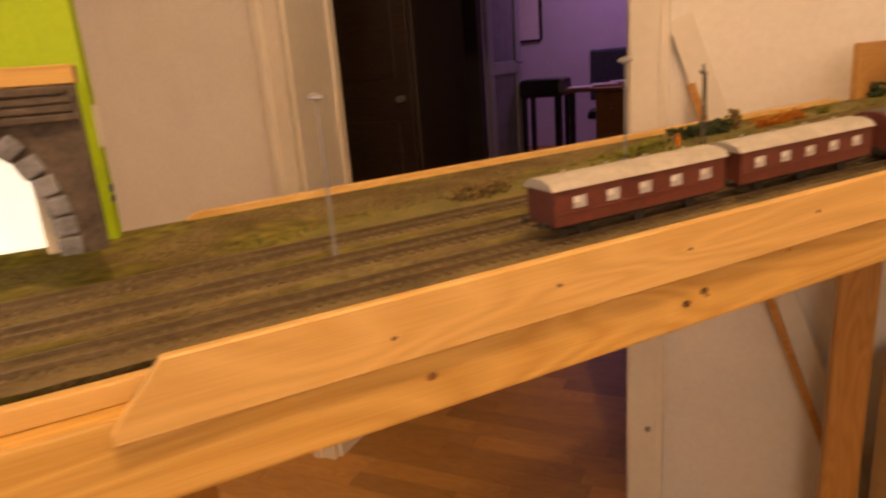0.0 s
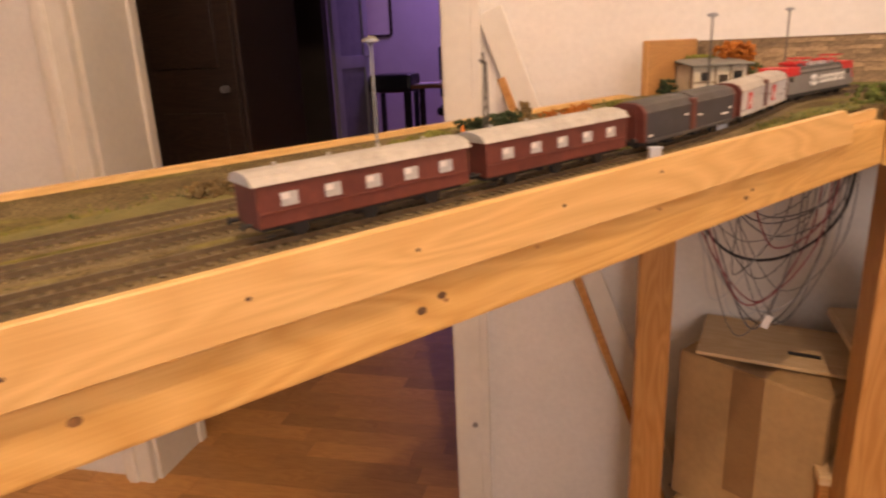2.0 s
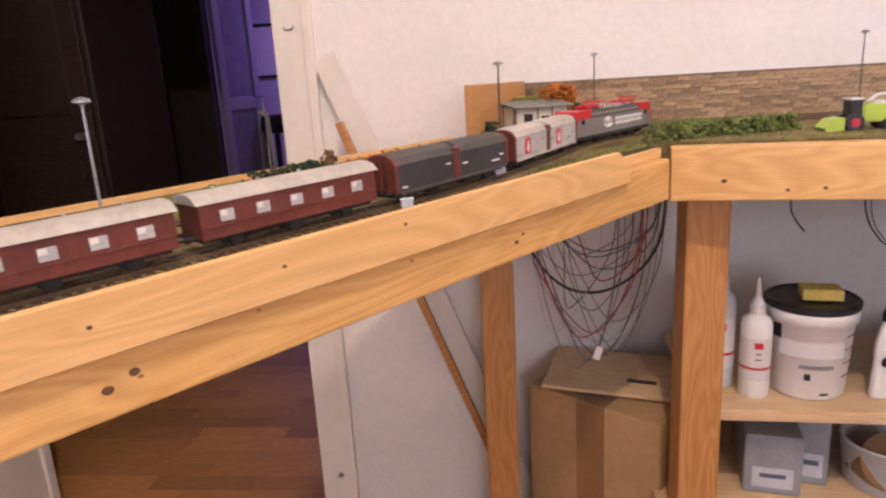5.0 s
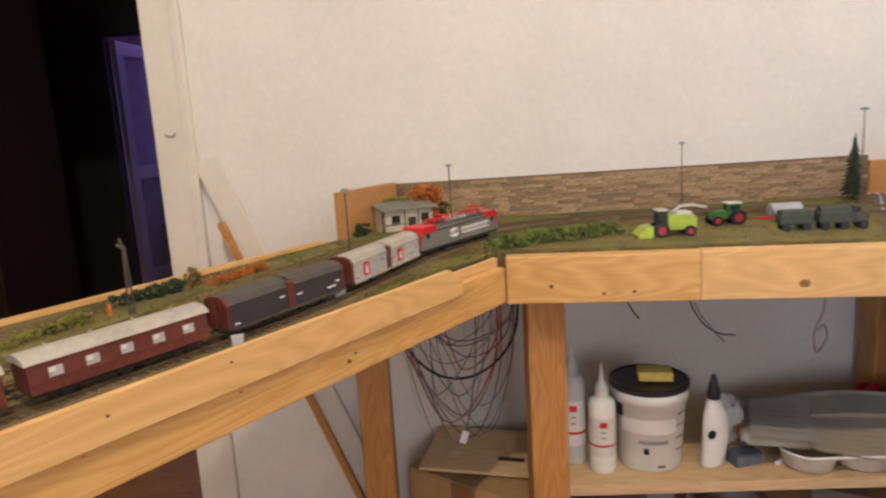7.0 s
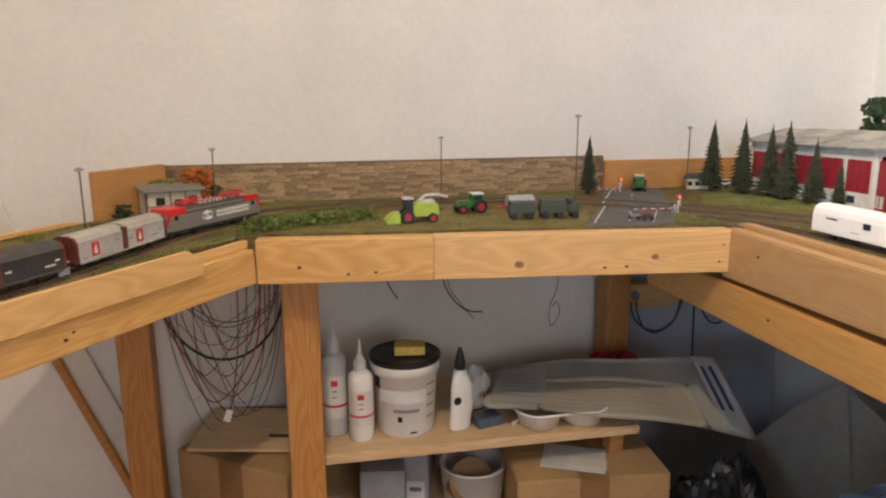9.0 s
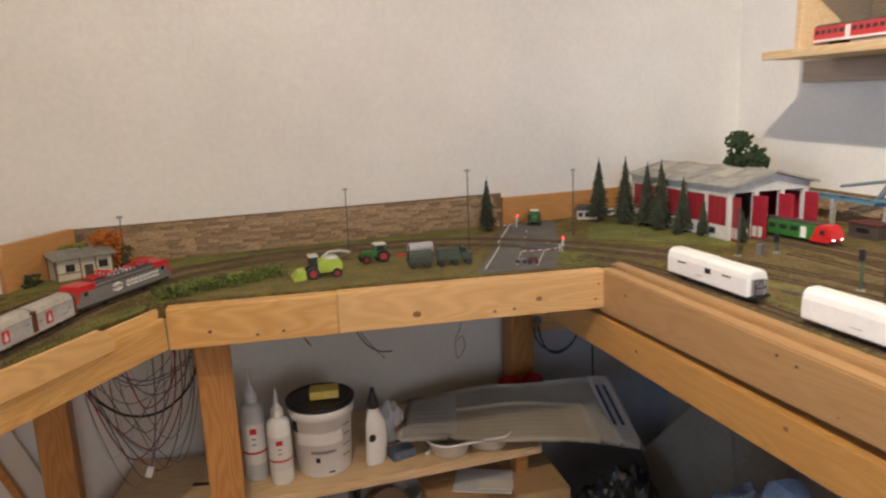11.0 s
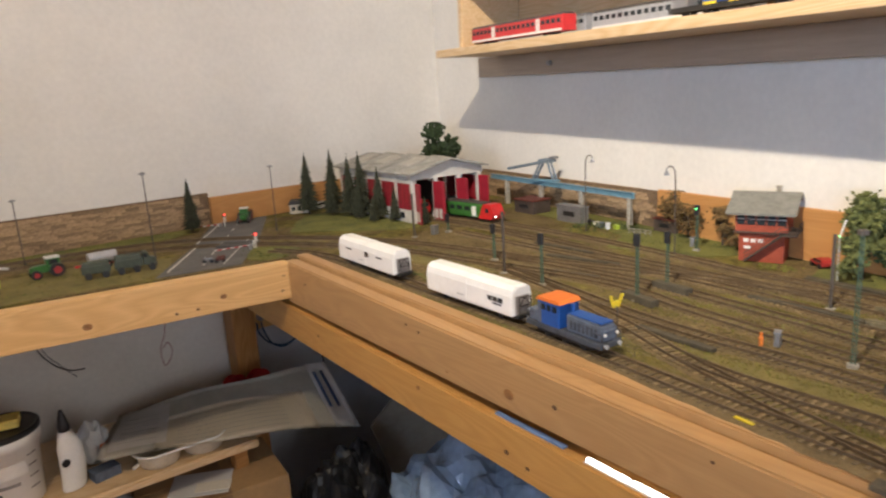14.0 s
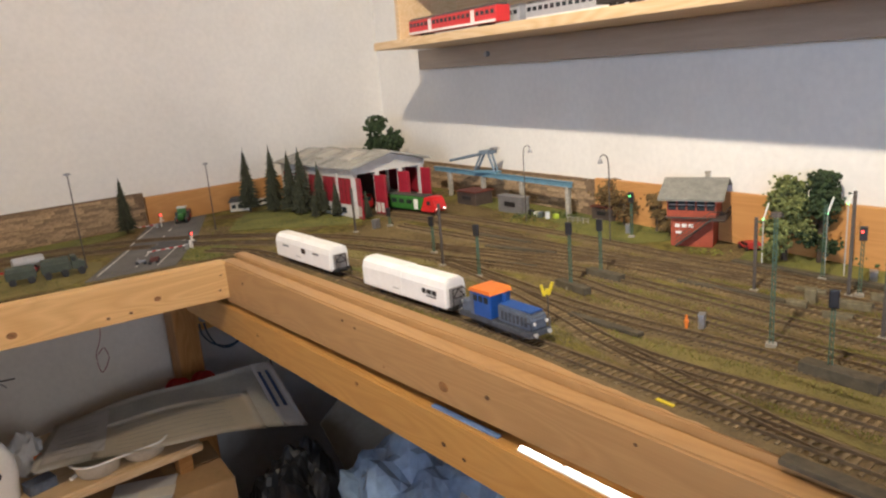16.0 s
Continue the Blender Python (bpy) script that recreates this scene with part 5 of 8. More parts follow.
def scatter(name, mat_, label, count, regions, h0, h1, gap=0.02):
    verts, faces = [], []
    made = 0
    tries = 0
    while made < count and tries < count * 6:
        tries += 1
        x0, y0, x1, y1, w = TUFT_RND.choice(regions)
        t = TUFT_RND.random()
        x, y = x0 + (x1 - x0) * t + TUFT_RND.gauss(0, w), y0 + (y1 - y0) * t + TUFT_RND.gauss(0, w)
        if gap and near_track(x, y, gap):
            continue
        if not inside(x, y):
            continue
        h, r = TUFT_RND.uniform(h0, h1), TUFT_RND.uniform(0.5, 1.0) * h0 * 0.8
        o = len(verts)
        a = TUFT_RND.uniform(0, 6.28)
        g = gz(x, y)
        for k in range(3):
            verts.append((x + r * math.cos(a + k * 2.09), y + r * math.sin(a + k * 2.09), g))
        verts.append((x + TUFT_RND.uniform(-r, r), y + TUFT_RND.uniform(-r, r), g + h))
        faces += [(o, o + 1, o + 3), (o + 1, o + 2, o + 3), (o + 2, o, o + 3)]
        made += 1
    me = bpy.data.meshes.new(name)
    me.from_pydata(verts, [], faces)
    me.materials.append(mat_)
    tagged(new(name, me), label, "grass" if "grass" in name else "stones", kind="stuff")


POLY = [Vector(p) for p in outline]


def inside(x, y):
    odd = False
    for a, b in zip(POLY, POLY[1:] + POLY[:1]):
        if (a.y > y) != (b.y > y) and x < (b.x - a.x) * (y - a.y) / (b.y - a.y) + a.x:
            odd = not odd
    return odd


R_LEFT = [(-0.30, 0.40, 0.19, 1.20, 0.012), (-0.1, 0.6, 0.2, 1.15, 0.02)]
R_MID = [(0.5, 1.06, 0.98, 0.99, 0.03), (0.55, 1.12, 1.0, 1.10, 0.02), (0.4, 1.36, 1.2, 1.37, 0.02), (0.3, 0.85, 0.47, 1.04, 0.012)]
R_RIGHT = [(1.36, 1.15, 1.56, 1.0, 0.05), (1.5, 1.2, 1.53, 0.92, 0.03), (1.744, 0.313, 1.83, 0.85, 0.03), (1.18, 0.92, 1.23, 1.02, 0.02), (1.735, -0.409, 1.69, 0.1, 0.03), (1.638, 0.412, 1.72, 0.65, 0.03)]
R_YARD = [(1.284, -0.516, 1.33, 0.3, 0.05), (1.443, -0.516, 1.5, 0.5, 0.06), (1.231, -0.516, 1.28, 0.6, 0.01), (1.371, 0.462, 1.4, 0.8, 0.03)]
scatter("grass_tufts", LEAFY, "sparse yellow-green flock grass tufts", 2600, R_LEFT + R_MID + R_RIGHT + R_YARD[:2], 0.0016, 0.0045)
scatter("grass_tufts", LEAF, "sparse green flock grass tufts", 1700, R_LEFT + R_MID + R_RIGHT, 0.0018, 0.005)
scatter("dry_grass_tufts", DRYGRASS, "sparse dry straw-coloured grass tufts", 2600, R_MID + R_RIGHT + R_YARD, 0.0014, 0.0035)
# weeds along the sleeper ends of the yard tracks
R_WEED = [(1.222, -0.50, 1.232, 0.02, 0.004), (1.285, -0.5, 1.292, 0.20, 0.007), (1.372, -0.5, 1.384, 0.30, 0.008), (1.425, -0.4, 1.44, 0.35, 0.009), (1.275, 0.24, 1.31, 0.60, 0.012), (1.212, 0.30, 1.224, 0.85, 0.004), (1.50, -0.3, 1.53, 0.30, 0.010), (1.185, 0.0, 1.195, 0.30, 0.003)]
scatter("weed_tufts", LEAFY, "sparse olive weed tufts between yard tracks", 2200, R_WEED, 0.0014, 0.0042, 0.0165)
scatter("weed_tufts", DRYGRASS, "sparse brown weed tufts between yard tracks", 5200, R_WEED + R_YARD, 0.0014, 0.0038, 0.0165)
STONEY = material("ballast_stone", (0.30, 0.25, 0.15), 0.9, vary=0.3, scale=300)
scatter("ballast_stones", STONEY, "loose brown model ballast stones", 26000, R_YARD + [(1.14, -0.6, 1.28, 0.5, 0.06), (1.3, -0.6, 1.45, 0.6, 0.09), (-0.15, 0.3, 0.35, 1.1, 0.03)], 0.0008, 0.0019, 0)
STONEX = material("ballast_dark", (0.10, 0.08, 0.05), 0.9, vary=0.3, scale=300)
scatter("ballast_stones", STONEX, "loose dark model ballast stones", 20000, R_YARD + [(1.14, -0.6, 1.28, 0.5, 0.06), (1.3, -0.6, 1.45, 0.6, 0.09)], 0.0008, 0.0019, 0)


# ---- trees and bushes ----
def spruce(x, y, h, seed):
    rnd = random.Random(seed)
    t = thing("spruce_tree", "dark green conical model spruce tree", "tree", at(x, y, G), "model spruces")
    bm = B()
    rod(bm, (0, 0, 0), (0, 0, h * 0.97), h * 0.016, h * 0.004, 6)
    part("trunk", bm, BARK, t)
    bm = B()
    tiers = 17
    for k in range(tiers):
        f = k / (tiers - 1)
        z = h * (0.10 + 0.86 * f)
        r = h * (0.20 * (1 - f) ** 0.85 + 0.012)
        n = max(7, int(15 * (1 - f * 0.5)))
        tip = bm.verts.new((rnd.uniform(-1, 1) * r * 0.06, rnd.uniform(-1, 1) * r * 0.06, z + h * 0.085))
        ring = []
        for j in range(2 * n):
            rr = r * (rnd.uniform(0.75, 1.15) if j % 2 == 0 else rnd.uniform(0.5, 0.75))
            a = math.pi * j / n + rnd.uniform(-0.08, 0.08)
            ring.append(bm.verts.new((rr * math.cos(a), rr * math.sin(a), z - (rr / r) * h * 0.018 + rnd.uniform(-1, 1) * h * 0.008)))
        for j in range(2 * n):
            bm.faces.new((ring[j], ring[(j + 1) % (2 * n)], tip))
    part("crown", bm, LEAFDARK, t)
    return t


SPRUCES = [(1.190, 1.352, 0.126), (1.482, 1.318, 0.157), (1.532, 1.279, 0.160), (1.531, 1.194, 0.150), (1.537, 1.152, 0.157), (1.543, 1.085, 0.124), (1.545, 1.024, 0.083), (1.508, 1.245, 0.098), (1.518, 1.135, 0.092), (1.560, 0.93, 0.066), (1.512, 1.065, 0.062)]
for k, (x, y, h) in enumerate(SPRUCES):
    spruce(x, y, h, 40 + k)


ICO = bmesh.new()
bmesh.ops.create_icosphere(ICO, subdivisions=1, radius=1.0)
ICO.verts.ensure_lookup_table()
ICO_V = [v.co.copy() for v in ICO.verts]
ICO_F = [[v.index for v in f.verts] for f in ICO.faces]
ICO.free()


def clump(bm, c, r, rnd, flat=1.0):
    m = Matrix.Translation(c) @ Euler((rnd.uniform(0, 6), rnd.uniform(0, 6), rnd.uniform(0, 6))).to_matrix().to_4x4() @ Matrix.Diagonal((r * rnd.uniform(0.7, 1.2), r * rnd.uniform(0.7, 1.2), r * flat * rnd.uniform(0.6, 1.1), 1))
    vs = [bm.verts.new(m @ co + Vector((rnd.uniform(-1, 1), rnd.uniform(-1, 1), rnd.uniform(-1, 1))) * r * 0.35) for co in ICO_V]
    for f in ICO_F:
        bm.faces.new([vs[i] for i in f])


def leaf_tree(x, y, h, spread, mat_, label, seed, low=0.3, n=110, size=0.10, z=None, limbs=9):
    rnd = random.Random(seed)
    t = thing("broadleaf_tree", label, "tree", at(x, y, gz(x, y) if z is None else z))
    bm = B()
    rod(bm, (0, 0, 0), (0, 0, h * 0.6), h * 0.035, h * 0.018, 7)
    tips = []
    for k in range(limbs):
        a, f = rnd.uniform(0, 6.28), rnd.uniform(0.25, 0.6)
        up = rnd.uniform(low + 0.1, 0.95)
        e = Vector((math.cos(a) * spread * rnd.uniform(0.4, 0.8), math.sin(a) * spread * rnd.uniform(0.4, 0.8), h * up))
        if limbs > 9:
            e.x, e.y = e.x * (1.45 - 1.15 * up), e.y * (1.45 - 1.15 * up)
        rod(bm, (0, 0, h * f), e, h * 0.014, h * 0.004, 5)
        tips.append(e)
    part("trunk", bm, BARK, t)
    bm = B()
    for k in range(n):
        c = rnd.choice(tips) + Vector((rnd.gauss(0, 1), rnd.gauss(0, 1), rnd.gauss(0, 0.8))) * spread * 0.24
        c.z = max(h * low, min(c.z, h))
        clump(bm, c, h * size * rnd.uniform(0.5, 1.0), rnd)
    part("crown", bm, mat_, t)
    return t


leaf_tree(1.86, 1.22, 0.205, 0.050, LEAFD2, "dark green model broadleaf tree with gaps in its crown", 71, 0.42, 900, 0.036, None, 9)
leaf_tree(1.784, 0.447, 0.078, 0.030, LEAFB, "brownish autumn model tree", 72, 0.10, 800, 0.036)
leaf_tree(1.762, 0.412, 0.066, 0.026, LEAFB, "brownish autumn model tree", 73, 0.10, 700, 0.036)
leaf_tree(1.745, 0.337, 0.068, 0.022, LEAFB, "brownish autumn model tree", 74, 0.08, 800, 0.036)
leaf_tree(1.672, 0.098, 0.122, 0.031, LEAFT, "tall mid-green model broadleaf tree", 75, 0.05, 2300, 0.027, None, 22)
leaf_tree(1.684, 0.056, 0.126, 0.027, LEAFD2, "tall dark green model broadleaf tree", 76, 0.05, 2300, 0.027, None, 22)


def bush(pts, r, h, mat_, label, seed, n=40, name="bush"):
    """Clumps along a line of points."""
    rnd = random.Random(seed)
    line = smooth_line([(x, y, 0) for x, y in pts], 10) if len(pts) > 1 else [Vector((*pts[0], 0))]
    bm = B()
    for k in range(int(n * (3.2 if h < 0.04 else 7))):
        p = rnd.choice(line)
        c = Vector((p.x + rnd.gauss(0, r * 0.5), p.y + rnd.gauss(0, r * 0.5), gz(p.x, p.y) + rnd.uniform(0.05, 0.9) * h))
        clump(bm, c, min(h * rnd.uniform(0.09, 0.18), rnd.uniform(0.0028, 0.0055)), rnd)
    return solo(name, bm, mat_, label, "bush")


LEAFH = material("hedge_green", (0.15, 0.19, 0.04), 0.9, vary=0.4, scale=70, fine=400, bump=0.5)
bush([(0.462, 1.045), (0.53, 1.075), (0.60, 1.10), (0.668, 1.128)], 0.016, 0.024, LEAFH, "long low green model hedge", 81, 190, "hedge")
bush([(0.245, 1.275)], 0.014, 0.024, LEAFD2, "small dark green model bush", 82, 24)
bush([(0.40, 1.345)], 0.012, 0.016, LEAFD2, "small dark green model bush", 83, 16)
bush([(0.285, 1.36), (0.315, 1.375)], 0.022, 0.060, LEAFY, "yellow-green model bush behind a small house", 84, 60)
bush([(0.345, 1.375), (0.380, 1.38)], 0.020, 0.082, LEAFO, "orange autumn model bush behind a small house", 85, 60)
bush([(0.325, 1.39), (0.40, 1.395)], 0.01, 0.050, LEAF, "green model bush behind a small house", 86, 40)
bush([(0.075, 0.945), (0.105, 1.0), (0.13, 1.035)], 0.008, 0.014, LEAFO, "row of orange autumn model shrubs", 87, 70)
bush([(-0.075, 0.72), (-0.04, 0.78), (-0.02, 0.82)], 0.011, 0.016, LEAFY, "bright yellow-green model shrub", 88, 60)
bush([(-0.165, 0.565), (-0.135, 0.61)], 0.010, 0.015, LEAFB, "dark brown-green model shrub", 89, 46)
bush([(-0.015, 0.87), (0.02, 0.915), (0.04, 0.94)], 0.011, 0.018, LEAFD2, "dark green model shrubs", 90, 70)
bush([(0.05, 0.965)], 0.008, 0.026, LEAFB, "thin brown model shrub", 91, 16)
bush([(1.71, 0.628), (1.763, 0.57), (1.756, 0.511)], 0.014, 0.013, LEAF, "low green model shrubs", 92, 70)
bush([(1.641, 0.223), (1.653, 0.182)], 0.010, 0.009, LEAFY, "low yellow-green model shrub", 93, 30)
bush([(1.696, 0.009), (1.689, -0.073), (1.684, -0.198)], 0.016, 0.016, LEAF, "low green model shrubs", 94, 80)
bush([(1.675, -0.045), (1.672, -0.075)], 0.007, 0.010, LEAFY, "bright yellow-green model flowers", 101, 40)
bush([(1.690, -0.025)], 0.006, 0.010, LEAFO, "small bed of orange model flowers", 102, 24)
bush([(1.725, -0.063)], 0.012, 0.018, LEAFO, "orange model shrub beside the yard", 95, 20)
bush([(1.345, 1.435 - 0.03)], 0.010, 0.034, LEAFO, "rust-coloured model bush behind the road", 96, 24)
bush([(0.155, 1.075), (0.17, 1.10)], 0.008, 0.012, LEAFY, "small yellow-green model shrub", 97, 20)
bush([(0.27, 1.02)], 0.008, 0.008, LEAFY, "small yellow-green model shrub", 98, 14)
bush([(1.28, 0.142), (1.274, 0.101)], 0.005, 0.006, LEAFY, "tiny yellow-green model weeds beside the track", 99, 14)


# ---- lamps and signals ----
def mushroom_lamp(x, y, top, mat_=POLE):
    v = thing("street_lamp", "thin model street lamp with a mushroom head", "street lamp", at(x, y, gz(x, y)), "model street lamps")
    h = top - gz(x, y)
    bm = B()
    rod(bm, (0, 0, 0), (0, 0, h - 0.004), 0.0013, 0.0010)
    rod(bm, (0, 0, 0), (0, 0, 0.010), 0.0022, 0.0018)
    part("pole", bm, mat_, v)
    bm = B()
    lathe(bm, [(0.0012, -0.006), (0.0022, -0.0035), (0.0062, -0.0028), (0.0058, -0.0008), (0.0030, 0.0006), (0.0006, 0.0012)], (0, 0, h), 14)
    part("head", bm, STEEL, v, "flat grey lamp head")
    return v


for x, y, t_ in ((-0.186, 0.394, 1.088), (-0.023, 0.598, 1.094)):
    mushroom_lamp(x, y, t_, STEEL)
for x, y, t_ in ((0.264, 0.951, 1.109), (0.408, 1.222, 1.119), (0.837, 1.30, 1.130), (1.019, 1.066, 1.172), (1.323, 1.183, 1.147)):
    mushroom_lamp(x, y, t_)


def gooseneck(x, y, top, deg):
    v = thing("yard_lamp", "slim model yard lamp with curved neck", "street lamp", at(x, y, gz(x, y), deg), "model yard lamps")
    h = top - gz(x, y)
    bm = B()
    tube(bm, [(0, 0, 0), (0, 0, h * 0.85), (0.001, 0, h * 0.94), (0.004, 0, h * 0.985), (0.009, 0, h), (0.013, 0, h * 0.975)], 0.0012)
    part("pole", bm, POLE, v)
    bm = B()
    lathe(bm, [(0.0045, -0.011), (0.004, -0.008), (0.0018, -0.004), (0.001, 0.0)], (0.0135, 0, h * 0.975), 10)
    part("shade", bm, STEEL, v)
    return v


gooseneck(1.703, 0.597, 1.146, -50)
gooseneck(1.638, 0.3635, 1.141, 128)


def signal(x, y, h, mat_=GREENMAST, light=None, head=True, base=True):
    v = thing("railway_signal", "green lattice-mast model railway signal with black head", "signal", at(x, y, gz(x, y), 15), "model signals")
    bm = B()
    for sx in (-0.0017, 0.0017):
        for sy in (-0.0017, 0.0017):
            rod(bm, (sx, sy, 0), (sx * 0.7, sy * 0.7, h), 0.00055, seg=5)
    for k in range(int(h / 0.006)):
        z = k * 0.006
        for sy in (-0.0016, 0.0016):
            rod(bm, (-0.0016, sy, z), (0.0016, sy, z + 0.006), 0.0004, seg=4)
        rod(bm, (0.0016, -0.0016, z), (0.0016, 0.0016, z + 0.006), 0.0004, seg=4)
    part("mast", bm, mat_, v)
    if base:
        bm = B()
        box(bm, 0.010, 0.010, 0.004, (0, 0, 0), bevel=0.0005)
        part("footing", bm, CONCRETE, v)
    if head:
        bm = B()
        box(bm, 0.005, 0.0085, 0.017, (-0.002, 0, h - 0.012), bevel=0.0012)
        hd = part("head", bm, BLACKP, v)
        if light:
            bm = B()
            rod(bm, (-0.0045, 0.001, h - 0.001), (-0.0053, 0.001, h - 0.001), 0.0014)
            part("lens", bm, light, hd, "lit signal lens")
    return v


for x, y, h, lt in ((1.37, 0.414, 0.075, None), (1.396, 0.27, 0.088, None), (1.469, 0.271, 0.078, None), (1.318, -0.068, 0.078, None), (1.687, 0.352, 0.074, SIGGREEN), (1.534, 0.821, 0.034, None), (1.562, -0.026, 0.081, SIGRED), (1.566, -0.052, 0.096, None), (1.429, 0.575, 0.06, None)):
    signal(x, y, h, light=lt)
signal(1.606, 0.028, 0.10, head=False)
signal(1.356, -0.003, 0.132, head=False)


def mast(x, y, h, label="dark slender model catenary mast"):
    v = thing("mast", label, "mast", at(x, y, gz(x, y)), "model masts")
    bm = B()
    box(bm, 0.0036, 0.0036, h, (0, 0, 0), bevel=0.0005)
    part("post", bm, POLE, v)
    bm = B()
    box(bm, 0.009, 0.009, 0.003, (0, 0, 0), bevel=0.0005)
    part("footing", bm, CONCRETE, v)
    return v


for x, y, h in ((1.383, 0.505, 0.10), (1.516, 0.078, 0.095), (1.553, -0.017, 0.128), (1.436, -0.081, 0.125), (1.46, 0.84, 0.09)):
    mast(x, y, h)
# grey lamp head on the tall mast
bm = B()
lathe(bm, [(0.001, -0.004), (0.0055, -0.003), (0.005, 0.001), (0.001, 0.002)], (1.356, -0.003, gz(1.35, 0.0) + 0.137), 12)
solo("mast_lamp", bm, POLE, "flat grey lamp on top of a mast", "lamp")
# white poles with slanted arms and green lights near the trees
for x, y, z1, z2 in ((1.63, 0.113, 0.067, 0.090), (1.633, 0.034, 0.082, 0.104), (1.634, 0.011, 0.097, 0.116)):
    v = thing("light_signal", "thin white model signal pole with slanted arm and green light", "signal", at(x, y, gz(x, y)), "white signal poles")
    bm = B()
    rod(bm, (0, 0, 0), (0, 0, z1), 0.0009, seg=6)
    part("pole", bm, WAGONGREY, v)
    bm = B()
    rod(bm, (0, 0, z1), (0.001, -0.006, z2), 0.0011, seg=6)
    part("arm", bm, PLASTICW, v)
    bm = B()
    bmesh.ops.create_icosphere(bm, subdivisions=1, radius=0.0013, matrix=Matrix.Translation((-0.0012, 0, z1)))
    part("lens", bm, SIGGREEN, v, "lit green lens")
# old semaphore on the left arm
v = thing("semaphore_signal", "dark model semaphore signal with crossed arms", "signal", at(0.022, 0.838, gz(0.022, 0.838), 30))
bm = B()
rod(bm, (-0.003, 0, 0), (-0.001, 0, 0.082), 0.0012)
rod(bm, (0.003, 0, 0), (0.001, 0, 0.082), 0.0012)
for k in range(8):
    rod(bm, (-0.003 + k * 0.0003, 0, k * 0.01), (0.003 - k * 0.0003, 0, k * 0.01 + 0.008), 0.0006)
part("mast", bm, POLE, v)
for a_, l_ in ((100, 0.014), (140, 0.010)):
    bm = B()
    box(bm, l_, 0.0012, 0.0028, (l_ * 0.35, 0, 0), bevel=0.0005)
    part("arm", bm, POLE, v, "", pose(0, -0.002, 0.080, 0, -a_, 0))

# low platforms and cable ducts between the tracks
DUCT = material("dark_duct", (0.085, 0.070, 0.045), 0.9, vary=0.3, scale=60)
for (x0, y0), (x1, y1), w, h in (((1.314, 0.213), (1.302, 0.111), 0.010, 0.005), ((1.404, 0.296), (1.388, 0.238), 0.013, 0.010), ((1.470, 0.292), (1.461, 0.232), 0.013, 0.010), ((1.318, -0.045), (1.306, -0.112), 0.016, 0.012), ((1.160, -0.085), (1.095, -0.55), 0.014, 0.005), ((1.504, 0.172), (1.488, 0.03), 0.010, 0.005), ((1.628, 0.152), (1.6, -0.042), 0.012, 0.006), ((1.336, 0.628), (1.359, 0.55), 0.008, 0.004), ((1.432, 0.492), (1.451, 0.373), 0.008, 0.004), ((1.511, 0.531), (1.527, 0.393), 0.010, 0.0045), ((0.16, 0.79), (0.06, 0.63), 0.007, 0.004), ((0.22, 0.93), (0.14, 0.80), 0.007, 0.004), ((1.569, 0.609), (1.564, 0.472), 0.009, 0.004)):
    d = Vector((x1 - x0, y1 - y0))
    bm = B()
    box(bm, d.length, w, h, (d.length / 2, 0, 0), bevel=0.001)
    solo("cable_duct", bm, DUCT, "low dark model duct cover beside the track", "duct", at(x0, y0, gz((x0 + x1) / 2, (y0 + y1) / 2), math.degrees(math.atan2(d.y, d.x))), "duct covers")
# pale concrete blocks and troughs between the masts at the end of the yard
TROUGH = material("weathered_trough", (0.17, 0.14, 0.08), 0.9, vary=0.3, scale=60, bump=0.3)
for x, y, w, d_, h, a_ in ((1.482, 0.016, 0.022, 0.012, 0.009, 95), (1.508, 0.010, 0.013, 0.012, 0.018, 100), (1.540, 0.020, 0.034, 0.009, 0.007, 92), (1.512, -0.034, 0.036, 0.011, 0.009, 96), (1.556, -0.060, 0.040, 0.010, 0.009, 98), (1.470, -0.030, 0.030, 0.010, 0.007, 96)):
    bm = B()
    box(bm, w, d_, h, (0, 0, 0), bevel=0.0012)
    box(bm, w * 1.04, d_ * 0.6, 0.002, (0, 0, h - 0.0006), bevel=0.0006)
    solo("concrete_trough", bm, TROUGH, "weathered beige model concrete block beside the track", "block", at(x, y, gz(x, y), a_), "concrete blocks")
# small yellow plates lying in the track bed
for x, y, a_ in ((1.36, 0.343, 100), (1.182, 0.019, 80), (0.10, 0.70, 50), (0.14, 0.60, 50), (0.165, 0.70, 55)):
    bm = B()
    box(bm, 0.018, 0.004, 0.0012, (0, 0, 0), bevel=0.0004)
    solo("yellow_plate", bm, YELLOW, "small flat yellow plate on the track bed", "plate", at(x, y, gz(x, y) + 0.001, a_), "yellow plates")
# yellow track sign
v = thing("track_sign", "small yellow zigzag sign on a dark post", "sign", at(1.264, 0.206, gz(1.264, 0.206), -50))
bm = B()
rod(bm, (0, 0, 0), (0, 0, 0.042), 0.0009)
part("post", bm, POLE, v)
bm = B()
for k, (a, b) in enumerate((((-0.007, 0.053), (-0.004, 0.040)), ((-0.004, 0.040), (-0.0005, 0.048)), ((-0.0005, 0.048), (0.001, 0.041)), ((0.001, 0.041), (0.006, 0.056)))):
    rod(bm, (a[0], 0, a[1]), (b[0], 0, b[1]), 0.0018, seg=6)
part("board", bm, YELLOW, v)
